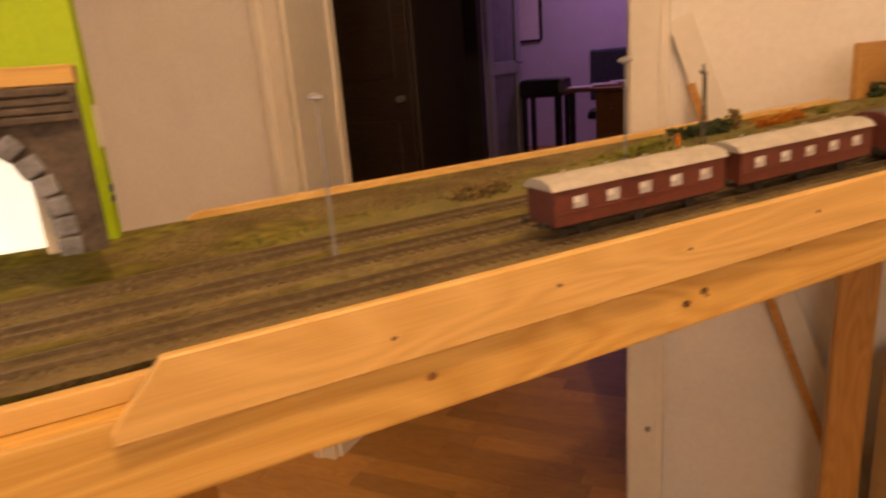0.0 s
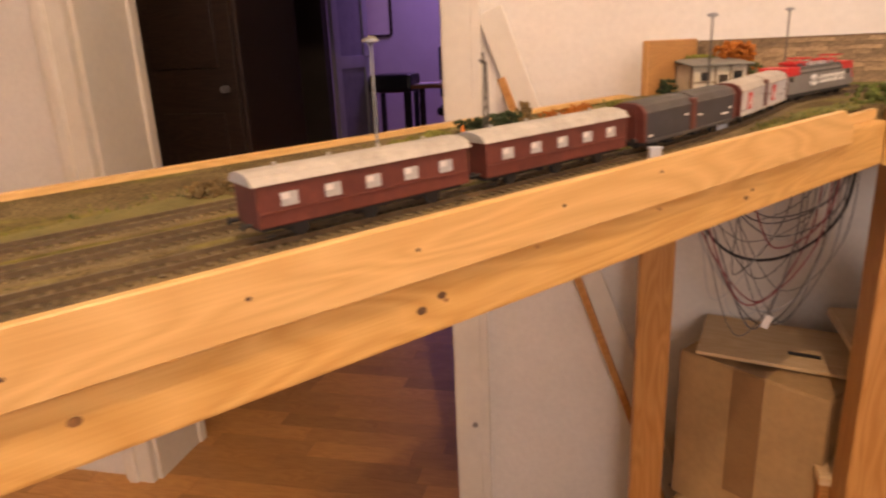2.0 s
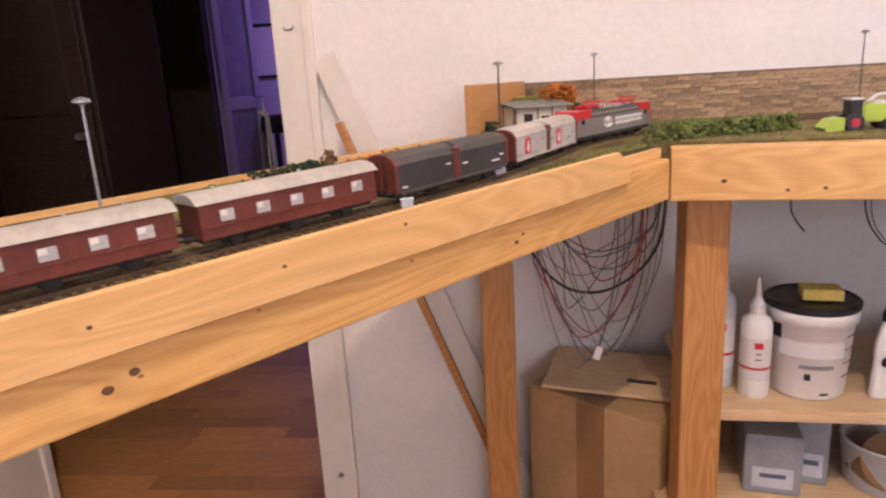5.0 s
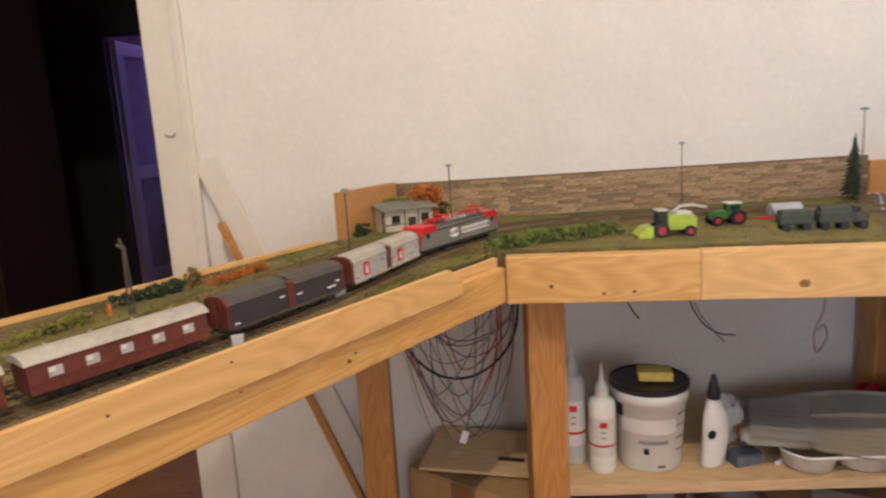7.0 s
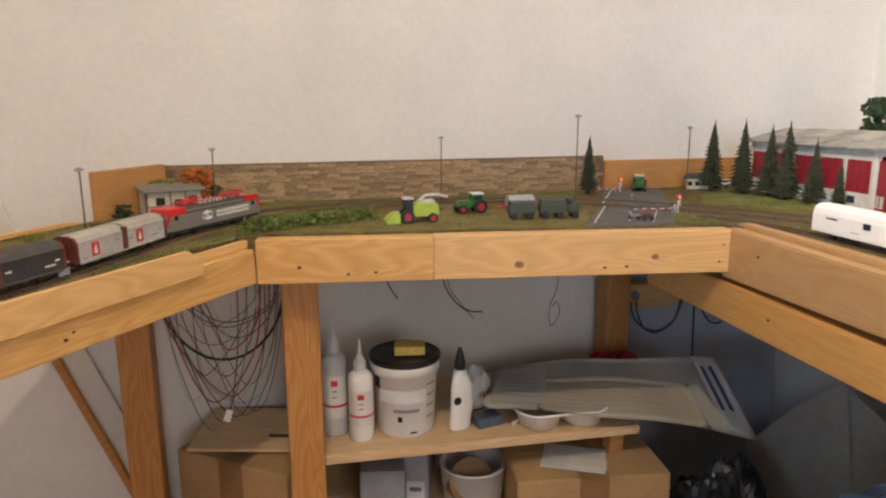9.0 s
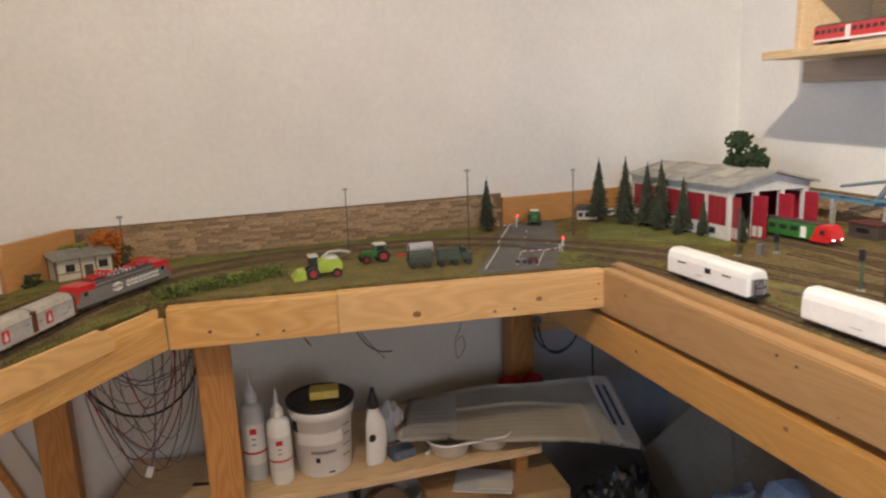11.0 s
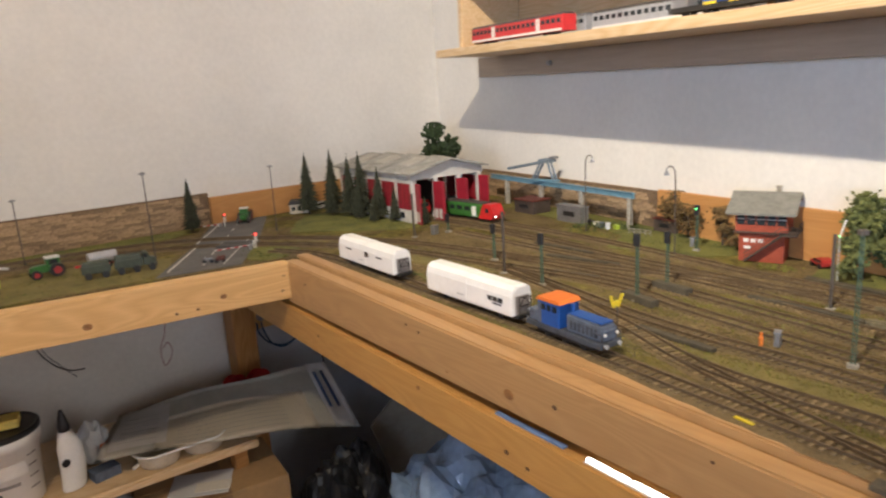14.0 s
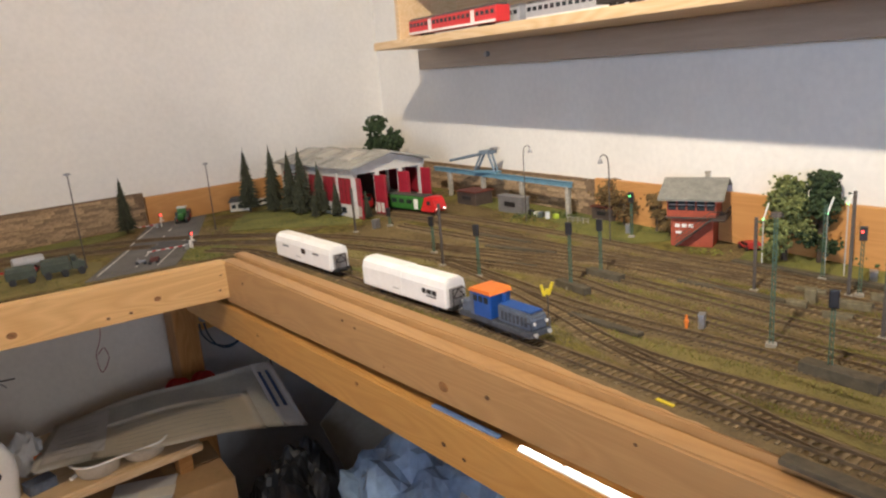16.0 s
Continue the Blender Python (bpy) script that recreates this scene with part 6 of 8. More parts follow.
# little figures as plain shapes, and a grey switch box
for x, y, mat_, lb in ((1.354, 0.086, HIVIS, "tiny orange plain figure standing by the track"), (-0.005, 0.84, HIVIS, "tiny orange plain figure on the verge"), (1.205, 1.045, PLASTICW, "tiny white plain figure by the crossing"), (1.628, 0.985, PLASTICW, "tiny white plain figure by the hall door")):
    bm = B()
    lathe(bm, [(0.002, 0), (0.0024, 0.006), (0.003, 0.011), (0.0014, 0.0145), (0.0018, 0.017), (0.0008, 0.019)], (0, 0, 0), 10)
    solo("figurine", bm, mat_, lb, "figurine", at(x, y, gz(x, y)) @ Matrix.Scale(0.82, 4))
for x, y, w, h in ((1.364, 0.073, 0.011, 0.016), (1.711, 0.373, 0.012, 0.016), (1.617, -0.094, 0.016, 0.013), (1.635, -0.022, 0.014, 0.012), (1.58, -0.084, 0.012, 0.012), (0.263, 0.842, 0.012, 0.018), (0.188, 0.684, 0.010, 0.012), (1.506, 0.831, 0.016, 0.018)):
    bm = B()
    box(bm, w, w * 0.6, h, (0, 0, 0), bevel=0.001)
    box(bm, w * 1.1, w * 0.7, 0.0015, (0, 0, h - 0.0005), bevel=0.0004)
    solo("relay_box", bm, PALEBLUE if y > 0.6 and x < 1 else STEEL, "small grey model relay cabinet", "cabinet", at(x, y, gz(x, y), 15), "relay cabinets")

# ---- buildings ----
HOUSETIMBER = material("house_timber", (0.20, 0.125, 0.08), 0.8, vary=0.2, scale=60)


def timber_house(m):
    v = thing("small_house", "cream half-timbered model house with grey slate roof", "house", m)
    w, d, h = 0.100, 0.05, 0.041
    bm = B()
    box(bm, w, d, h, (w / 2, d / 2, 0))
    part("wall", bm, CREAM, v)
    for x, z, sx, sz in ((0.001, 0, 0.002, h), (0.042, 0, 0.002, h), (0.069, 0, 0.002, h), (w - 0.001, 0, 0.002, h), (w / 2, 0, w, 0.002), (w / 2, h - 0.002, w, 0.002), (0.021, 0.014, 0.040, 0.0015)):
        bm = B()
        box(bm, sx, 0.002, sz, (x, -0.0007, z))
        part("timber", bm, HOUSETIMBER, v)
    for k in range(2):
        bm = B()
        box(bm, 0.002, 0.003, h, (-0.0006, 0.002 + k * (d - 0.004), 0))
        part("timber", bm, HOUSETIMBER, v)
    for x in (0.024, 0.082):
        bm = B()
        box(bm, 0.016, 0.0016, 0.014, (x, -0.0012, 0.017), bevel=0.0004)
        wn = part("window", bm, TIMBER, v)
        for k in (-1, 1):
            bm = B()
            box(bm, 0.0055, 0.001, 0.010, (x + k * 0.0035, -0.002, 0.019))
            part("pane", bm, WINDOWD, wn)
    bm = B()
    box(bm, 0.015, 0.002, 0.026, (0.056, -0.0012, 0), bevel=0.0005)
    part("door", bm, TIMBER, v)
    bm = B()
    prism(bm, [(-0.006, h - 0.001), (w + 0.006, h - 0.001), (w + 0.006, h + 0.0015), (-0.006, h + 0.0015)], d + 0.02, Matrix.Translation((0, d / 2, 0)))
    for vv in bm.verts:
        vv.co.z += (vv.co.y + 0.01) / (d + 0.02) * 0.009
    part("roof", bm, SLATE, v, "flat grey slate roof")
    return v


timber_house(at(0.286, 1.283, G, 24))


def engine_hall(m):
    v = thing("engine_hall", "red and white model engine hall with grey shallow roof", "hall", m)
    w, d, h, ridge = 0.192, 0.37, 0.112, 0.136
    bm = B()
    for x in (0.004, w - 0.004):
        box(bm, 0.008, d, 0.030, (x, d / 2, 0))
        box(bm, 0.008, d, 0.022, (x, d / 2, h - 0.022))
    box(bm, w, 0.006, h, (w / 2, d - 0.003, 0))
    part("wall", bm, HALLWHITE, v)
    for side in (0, 1):
        x = 0.003 if side == 0 else w - 0.003
        for k in range(5):
            bm = B()
            box(bm, 0.004, d / 5 - 0.010, h - 0.05, (x, d / 5 * (k + 0.5), 0.029), bevel=0.0005)
            pn = part("panel", bm, HALLRED, v, "dark red wall panel")
            for j in range(3):
                bm = B()
                box(bm, 0.0008, 0.0012, h - 0.054, (x - (0.0024 if side == 0 else -0.0024), d / 5 * (k + 0.25 + 0.25 * j), 0.031))
                part("joint", bm, OXIDE, pn)
        for k in range(6):
            bm = B()
            box(bm, 0.010, 0.009, h, (0.004 if side == 0 else w - 0.004, min(max(d / 5 * k, 0.004), d - 0.004), 0), bevel=0.0006)
            part("pillar", bm, HALLWHITE, v)
        for k in range(3):
            bm = B()
            box(bm, 0.002, 0.018, 0.013, (-0.0004 if side == 0 else w + 0.0004, 0.05 + 0.1 * k, 0.010), bevel=0.0003)
            part("window", bm, WINDOWD, v)
    for x in (0.006, w / 3, 2 * w / 3, w - 0.006):
        bm = B()
        box(bm, 0.010, 0.010, h - 0.008, (x, 0.004, 0), bevel=0.0006)
        part("pillar", bm, HALLWHITE, v)
    bm = B()
    prism(bm, [(-0.004, h - 0.014), (w + 0.004, h - 0.014), (w + 0.004, h), (w / 2, ridge), (-0.004, h)], 0.005, Matrix.Translation((0, 0.002, 0)))
    part("gable", bm, HALLWHITE, v, "white front gable")
    for s in (-1, 1):
        bm = B()
        x0, x1 = w / 2, w / 2 + s * (w / 2 + 0.012)
        pts = [(x0, ridge + 0.0012), (x1, h - 0.0015), (x1, h + 0.002), (x0, ridge + 0.0045)]
        prism(bm, pts if s > 0 else pts[::-1], d + 0.03, Matrix.Translation((0, d / 2 - 0.004, 0)))
        rf = part("roof", bm, HALLROOF, v, "weathered grey sheet roof")
        for k in range(6):
            bm = B()
            y = -0.014 + k * (d + 0.02) / 5
            prism(bm, [(x0 + s * 0.006, ridge + 0.003), (x1, h + 0.0018), (x1, h + 0.0036), (x0 + s * 0.006, ridge + 0.0048)][:: s], 0.003, Matrix.Translation((0, y, 0)))
            part("rib", bm, HALLROOF, rf)
        for k in range(3):
            bm = B()
            prism(bm, [(x0 + s * 0.022, ridge - 0.0005), (x0 + s * 0.072, ridge - 0.0125), (x0 + s * 0.072, ridge - 0.0075), (x0 + s * 0.022, ridge + 0.0045)][:: s], 0.045, Matrix.Translation((0, 0.075 + 0.115 * k, 0)))
            part("rooflight", bm, ROOFGREY, rf, "pale rooflight strip")
    for k in range(3):
        for s in (-1, 1):
            bm = B()
            box(bm, 0.003, 0.030, h - 0.022, (0, -0.015, 0), bevel=0.0004)
            dr = part("gate", bm, HALLRED, v, "open red hall gate", pose(w / 6 + k * w / 3 + s * 0.024, 0.0, 0.001, 0, 0, s * 12))
            for j in range(2):
                bm = B()
                box(bm, 0.0044, 0.009, 0.022, (0, -0.008 - 0.013 * j, 0.006))
                part("gate_panel", bm, HALLWHITE, dr)
    # dividing sheet in the colour darkened for the unlit house hall
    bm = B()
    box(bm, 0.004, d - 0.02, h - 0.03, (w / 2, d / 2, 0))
    part("inner_wall", bm, SHADEWALL, v)
    return v


engine_hall(at(1.548, 0.955, G, -6))
v = thing("railbus", "green and red model railbus with white stripe", "railcar", at(1.656, 0.886, RAIL, -90))
bm = B()
prism(bm, [(-0.085, 0.006), (0.085, 0.006), (0.091, 0.014), (0.084, 0.030), (0.078, 0.036), (-0.085, 0.036)], 0.033)
bmesh.ops.bevel(bm, geom=bm.edges[:], offset=0.002, segments=2, affect="EDGES")
part("body", bm, GREENP, v)
bm = B()
prism(bm, [(0.045, 0.0055), (0.086, 0.0055), (0.0925, 0.014), (0.0855, 0.031), (0.079, 0.0372), (0.060, 0.0372)], 0.0340)
part("nose", bm, REDP, v, "red rounded cab end")
bm = B()
box(bm, 0.13, 0.028, 0.003, (-0.01, 0, 0.0355), bevel=0.001)
part("roof", bm, DARKROOF, v)
bm = B()
box(bm, 0.0015, 0.026, 0.012, (0.0895, 0, 0.019), tilt=(0, -24, 0))
part("windscreen", bm, WINDOWD, v)
for s_ in (-1, 1):
    for k in range(4):
        plate(v, "window", WINDOWD, -0.07 + 0.026 * k, 0.020, 0.017, 0.009, s_, 0.0167)
    plate(v, "cab_window", WINDOWD, 0.072, 0.020, 0.010, 0.009, s_, 0.0172)
    plate(v, "door", PLASTICW, 0.030, 0.009, 0.013, 0.022, s_, 0.0168, "white door")
    bm = B()
    rod(bm, (0.0915, s_ * 0.011, 0.012), (0.0928, s_ * 0.011, 0.012), 0.0018)
    part("headlamp", bm, HEADW, v, "lit headlamp")
bm = B()
box(bm, 0.15, 0.022, 0.005, (0, 0, 0.002))
part("underframe", bm, FRAMEBLK, v)
wheels(v, (-0.05, 0.05))
v = thing("railcar", "red model railcar inside the hall", "railcar", at(1.612, 1.06, RAIL, -85))
bm = B()
prism(bm, [(-0.06, 0.006), (0.058, 0.006), (0.061, 0.016), (0.056, 0.036), (-0.06, 0.036)], 0.032)
part("body", bm, REDP, v)
bm = B()
box(bm, 0.0015, 0.024, 0.010, (0.0600, 0, 0.021), tilt=(0, -14, 0))
part("windscreen", bm, WINDOWD, v)
wheels(v, (-0.04, 0.04))


def signal_box(m):
    v = thing("signal_box", "red brick model signal box with grey slate roof", "signal box", m)
    w, d, h1, h2 = 0.062, 0.066, 0.046, 0.080
    bm = B()
    box(bm, w, d, h1, (w / 2, d / 2, 0))
    lower = part("lower_storey", bm, BRICKRED, v, "red brick lower storey")
    bm = B()
    box(bm, w + 0.010, d + 0.010, h2 - h1 - 0.001, (w / 2, d / 2, h1), bevel=0.0006)
    upper = part("upper_storey", bm, BRICKRED, v, "red-brown boarded upper storey")
    bm = B()
    box(bm, w + 0.014, d + 0.014, 0.0025, (w / 2, d / 2, h1 - 0.001))
    part("floor_band", bm, TIMBER, v)
    for k in range(5):
        for (x, y, sx, sy) in ((0.003 + 0.014 * k, -0.0056, 0.0115, 0.001), (-0.0056, 0.004 + 0.0145 * k, 0.001, 0.0115)):
            bm = B()
            box(bm, sx, sy, 0.016, (x, y, h1 + 0.012))
            wn = part("window", bm, WINDOWD, upper)
            bm = B()
            box(bm, max(sx, 0.0014), max(sy, 0.0014), 0.0012, (x, y, h1 + 0.020))
            part("bar", bm, LABELW, wn)
    for k in range(3):
        bm = B()
        box(bm, 0.007, 0.001, 0.0055, (0.010 + 0.010 * k, -0.0006, 0.030))
        part("window", bm, LABELW, lower)
    bm = B()
    box(bm, 0.009, 0.001, 0.004, (0.012, -0.0007, 0.020))
    part("plate", bm, PLASTICW, lower, "small white plate")
    for s in (-1, 1):
        bm = B()
        y0, y1 = d / 2, d / 2 + s * (d / 2 + 0.017)
        pts = [(y0, h2 + 0.020), (y1, h2 - 0.006), (y1, h2 - 0.003), (y0, h2 + 0.023)]
        prism(bm, pts, w + 0.034, Matrix.Translation((w / 2, 0, 0)) @ XZ)
        part("roof", bm, SLATE, v, "grey slate roof slope")
    bm = B()
    prism(bm, [(0, h2 - 0.002), (d, h2 - 0.002), (d / 2, h2 + 0.018)], w + 0.008, Matrix.Translation((w / 2, 0, 0)) @ XZ)
    part("gable", bm, BRICKRED, v)
    bm = B()
    box(bm, 0.007, 0.007, 0.014, (w * 0.75, d * 0.6, h2 + 0.016), bevel=0.0004)
    box(bm, 0.0085, 0.0085, 0.002, (w * 0.75, d * 0.6, h2 + 0.029))
    part("chimney", bm, CONCRETE, v)
    st = B()
    n = 12
    for k in range(n):
        box(st, 0.0042, 0.012, 0.0012, (0.012 + 0.0042 * k, -0.008, 0.004 + k * (h1 - 0.004) / n))
    for y in (-0.0145, -0.002):
        rod(st, (0.010, y, 0.003), (0.062, y, h1), 0.0012)
    part("stairs", st, TIMBER, v, "brown outside stairs")
    bm = B()
    box(bm, 0.02, 0.016, 0.002, (0.071, -0.008, h1 - 0.002))
    box(bm, 0.016, d * 0.9, 0.002, (0.073, d / 2, h1 - 0.002))
    for z in (h1 + 0.006, h1 + 0.012):
        rod(bm, (0.010, -0.0155, z - h1 + 0.004), (0.062, -0.0155, z + 0.001), 0.0007, seg=5)
        rod(bm, (0.062, -0.0155, z), (0.081, -0.0155, z), 0.0007, seg=5)
        rod(bm, (0.081, -0.0155, z), (0.081, d, z), 0.0007, seg=5)
    for y in (-0.0155, 0.01, 0.035, 0.06):
        rod(bm, (0.081, y, h1), (0.081, y, h1 + 0.013), 0.0007, seg=5)
    part("balcony", bm, TIMBER, v, "brown timber balcony and rail")
    return v


signal_box(at(1.672, 0.272, gz(1.67, 0.25), -75) @ Matrix.Scale(1.03, 4))

# gantry crane over the goods yard
CRANEGREY = material("crane_grey", (0.17, 0.22, 0.27), 0.6, vary=0.15, scale=50)
v = thing("gantry_crane", "blue-grey model gantry crane on concrete runway posts", "crane", at(0, 0, gz(1.8, 0.75)))
for (x0, y0), (x1, y1) in ((east(1.03, 0.062), east(0.512, 0.062)),):
    d = Vector((x1 - x0, y1 - y0))
    bm = B()
    box(bm, d.length, 0.004, 0.009, (d.length / 2, 0, 0.062))
    box(bm, d.length, 0.009, 0.0012, (d.length / 2, 0, 0.071))
    box(bm, d.length, 0.009, 0.0012, (d.length / 2, 0, 0.061))
    part("runway_beam", bm, CRANEBLUE, v, "", at(x0, y0, 0, math.degrees(math.atan2(d.y, d.x))))
    for f in (0.14, 0.42, 0.70, 0.98):
        bm = B()
        box(bm, 0.010, 0.008, 0.062, (x0 + d.x * f, y0 + d.y * f, 0), bevel=0.0008)
        part("post", bm, CONCRETE, v)
for x in (1.819, 1.831):
    for y0, y1 in ((0.780, 0.797), (0.846, 0.818)):
        bm = B()
        rod(bm, (x, y0, 0.072), (x, y1, 0.116), 0.0030, 0.0026, 6)
        part("portal_leg", bm, CRANEGREY, v)
    bm = B()
    box(bm, 0.006, 0.078, 0.004, (x, 0.812, 0.0715), bevel=0.0006)
    part("wheel_carrier", bm, CRANEBLUE, v)
bm = B()
box(bm, 0.030, 0.030, 0.008, (1.828, 0.806, 0.115), bevel=0.001)
part("bridge", bm, CRANEGREY, v)
bm = B()
box(bm, 0.018, 0.014, 0.006, (1.836, 0.792, 0.1225), bevel=0.001)
part("winch", bm, STEEL, v)
bm = B()
d = Vector((0, 0.115, -0.020))
for dx in (-0.007, 0.007):
    rod(bm, (1.828 + dx, 0.81, 0.117), (1.828 + dx, 0.925, 0.097), 0.0034, seg=6)
for k in range(7):
    p0 = Vector((1.821, 0.81, 0.117)) + d * (k / 7)
    p1 = Vector((1.835, 0.81, 0.117)) + d * ((k + 1) / 7)
    rod(bm, p0, p1, 0.0014, seg=5)
part("boom", bm, CRANEGREY, v, "grey sloping boom")
for x, y, w, d, h, mat_, lb in ((1.805, 0.835, 0.05, 0.07, 0.030, TIMBER, "brown wooden model shed with open front"), (1.765, 0.682, 0.022, 0.075, 0.034, STEEL, "grey model container with dark lettering bars"), (1.80, 0.47, 0.04, 0.05, 0.025, TIMBER, "brown wooden model shed")):
    o = thing("yard_shed" if mat_ is TIMBER else "container", lb, "shed" if mat_ is TIMBER else "container", at(x, y, gz(x, y), -8))
    bm = B()
    box(bm, w, d, h, (0, 0, 0), bevel=0.0006)
    part("body", bm, mat_, o)
    bm = B()
    box(bm, w * 1.12, d * 1.06, 0.003, (0, 0, h - 0.001), bevel=0.0005)
    part("roof", bm, OXIDE if mat_ is TIMBER else STEEL, o)
    # black plate: the sheds' dark opening painted on, the container's lettering
    bm = B()
    box(bm, 0.0012, d * 0.45, h * 0.3, (-w / 2 - 0.0002, 0, h * 0.4))
    part("front_panel", bm, BLACKP, o)
bm = B()
for k in range(5):
    rod(bm, (1.735, 0.52 - 0.012 * k, gz(1.74, 0.5)), (1.735, 0.52 - 0.012 * k, gz(1.74, 0.5) + 0.012), 0.0009, seg=5)
for z in (0.006, 0.011):
    rod(bm, (1.735, 0.52, gz(1.74, 0.5) + z), (1.735, 0.472, gz(1.74, 0.5) + z), 0.0007, seg=5)
solo("fence", bm, CONCRETE, "small pale model fence", "fence")
for k, (x, y, mat_) in enumerate(((1.753, 0.609, PLASTICW), (1.747, 0.594, BLUEGREY), (1.743, 0.575, PALEBLUE), (1.751, 0.56, LIME), (1.753, 0.624, BLACKP))):
    bm = B()
    box(bm, 0.012, 0.009, 0.009 + 0.002 * (k % 3), (0, 0, 0), bevel=0.001)
    solo("crate", bm, mat_, "small coloured model crate in the goods yard", "crate", at(x, y, gz(x, y) + 0.0009, 20 * k), "yard crates")

# kiosk, van, red car
v = thing("kiosk", "small pale model kiosk with dark windows and roof", "kiosk", at(1.483, 1.372, G, -32) @ Matrix.Scale(1.12, 4))
bm = B()
box(bm, 0.045, 0.028, 0.022, (0, 0, 0), bevel=0.0006)
part("body", bm, CREAM, v)
for k in range(3):
    bm = B()
    box(bm, 0.009, 0.001, 0.009, (-0.014 + 0.014 * k, -0.0142, 0.007))
    part("window", bm, WINDOWD, v)
bm = B()
prism(bm, [(-0.027, 0.0215), (0.027, 0.0215), (0.020, 0.031), (-0.020, 0.031)], 0.036)
part("roof", bm, DARKROOF, v)


def car(m, mat_, label, length=0.05, high=0.017, van=False):
    c = thing("model_van" if van else "model_car", label, "van" if van else "car", m)
    h = length / 2
    side = [(-h, 0.004), (-h, 0.010), (-h * 0.85, high), (h * (0.55 if van else 0.15), high), (h * (0.8 if van else 0.5), 0.010), (h, 0.009), (h, 0.004)]
    bm = B()
    prism(bm, side, 0.020)
    bmesh.ops.bevel(bm, geom=bm.edges[:], offset=0.0012, segments=2, affect="EDGES")
    part("body", bm, mat_, c)
    for s in (-1, 1):
        bm = B()
        box(bm, length * 0.5, 0.0008, high * 0.26, (-h * 0.2, s * 0.0100, high * 0.66))
        part("window", bm, WINDOWD, c)
        for x in (-h * 0.6, h * 0.6):
            bm = B()
            rod(bm, (x, s * 0.0085, 0.0038), (x, s * 0.0108, 0.0038), 0.0038, seg=12)
            part("wheel", bm, BLACKP, c)
    return c


car(at(1.545, 1.372, G, 170), PLASTICW, "small white model van", 0.05, 0.020, True)
car(at(1.708, 0.162, gz(1.7, 0.165), 50), OXIDERED, "small red model car beside the signal box", 0.036, 0.014)


# ---- farm vehicles and road traffic ----
RIMRED = material("rim_red", (0.40, 0.025, 0.03), 0.5, vary=0.15, scale=60)


def big_wheel(parent, x, y, r, w, rim=RIMRED):
    bm = B()
    rod(bm, (x, y - w / 2, r), (x, y + w / 2, r), r, seg=18)
    ty = part("wheel", bm, BLACKP, parent)
    bm = B()
    rod(bm, (x, y - w / 2 - 0.0006, r), (x, y + w / 2 + 0.0006, r), r * 0.55, seg=14)
    part("rim", bm, rim, ty, "red wheel rim" if rim is RIMRED else "")


v = thing("forage_harvester", "lime green and white model forage harvester with red wheels", "harvester", at(0.732, 1.075, G, 178) @ Matrix.Scale(0.9, 4))
bm = B()
prism(bm, [(-0.042, 0.012), (0.004, 0.012), (0.006, 0.034), (-0.010, 0.040), (-0.038, 0.038), (-0.044, 0.028)], 0.030)
bmesh.ops.bevel(bm, geom=bm.edges[:], offset=0.002, segments=2, affect="EDGES")
part("body", bm, LIME, v)
bm = B()
box(bm, 0.026, 0.027, 0.006, (-0.022, 0, 0.036), bevel=0.0015)
part("engine_cover", bm, HALLWHITE, v, "pale engine cover")
bm = B()
box(bm, 0.016, 0.027, 0.024, (0.013, 0, 0.020), bevel=0.0015)
cab = part("cab", bm, WINDOWD, v, "dark glazed cab")
bm = B()
box(bm, 0.019, 0.029, 0.003, (0.013, 0, 0.044), bevel=0.001)
part("cab_roof", bm, HALLWHITE, cab)
bm = B()
prism(bm, [(0.030, 0.002), (0.054, 0.001), (0.056, 0.006), (0.044, 0.018), (0.030, 0.020)], 0.040)
part("header", bm, LIME, v, "lime green front header")
bm = B()
tube(bm, [(-0.005, 0, 0.04), (-0.02, 0, 0.050), (-0.04, 0.002, 0.051), (-0.062, 0.004, 0.046)], 0.0026)
part("spout", bm, HALLWHITE, v, "pale discharge spout")
for sy in (-0.0155, 0.0155):
    big_wheel(v, 0.016, sy, 0.0125, 0.009)
    big_wheel(v, -0.031, sy, 0.0095, 0.008)


def tractor(m, label):
    t = thing("tractor", label, "tractor", m)
    bm = B()
    prism(bm, [(0.0, 0.010), (0.030, 0.010), (0.031, 0.019), (0.026, 0.023), (0.0, 0.024)], 0.014)
    bmesh.ops.bevel(bm, geom=bm.edges[:], offset=0.0015, segments=2, affect="EDGES")
    part("bonnet", bm, GREENP, t)
    bm = B()
    box(bm, 0.022, 0.020, 0.020, (-0.008, 0, 0.014), bevel=0.0015)
    part("cab", bm, GREENP, t)
    for s in (-1, 1):
        plate(t, "cab_window", WINDOWD, -0.008, 0.023, 0.015, 0.009, s, 0.0102)
    bm = B()
    box(bm, 0.024, 0.022, 0.003, (-0.008, 0, 0.034), bevel=0.001)
    part("roof", bm, LABELW, t, "white cab roof")
    for sy in (-0.0125, 0.0125):
        big_wheel(t, -0.012, sy, 0.0125, 0.008)
        big_wheel(t, 0.022, sy, 0.0085, 0.006)
    return t


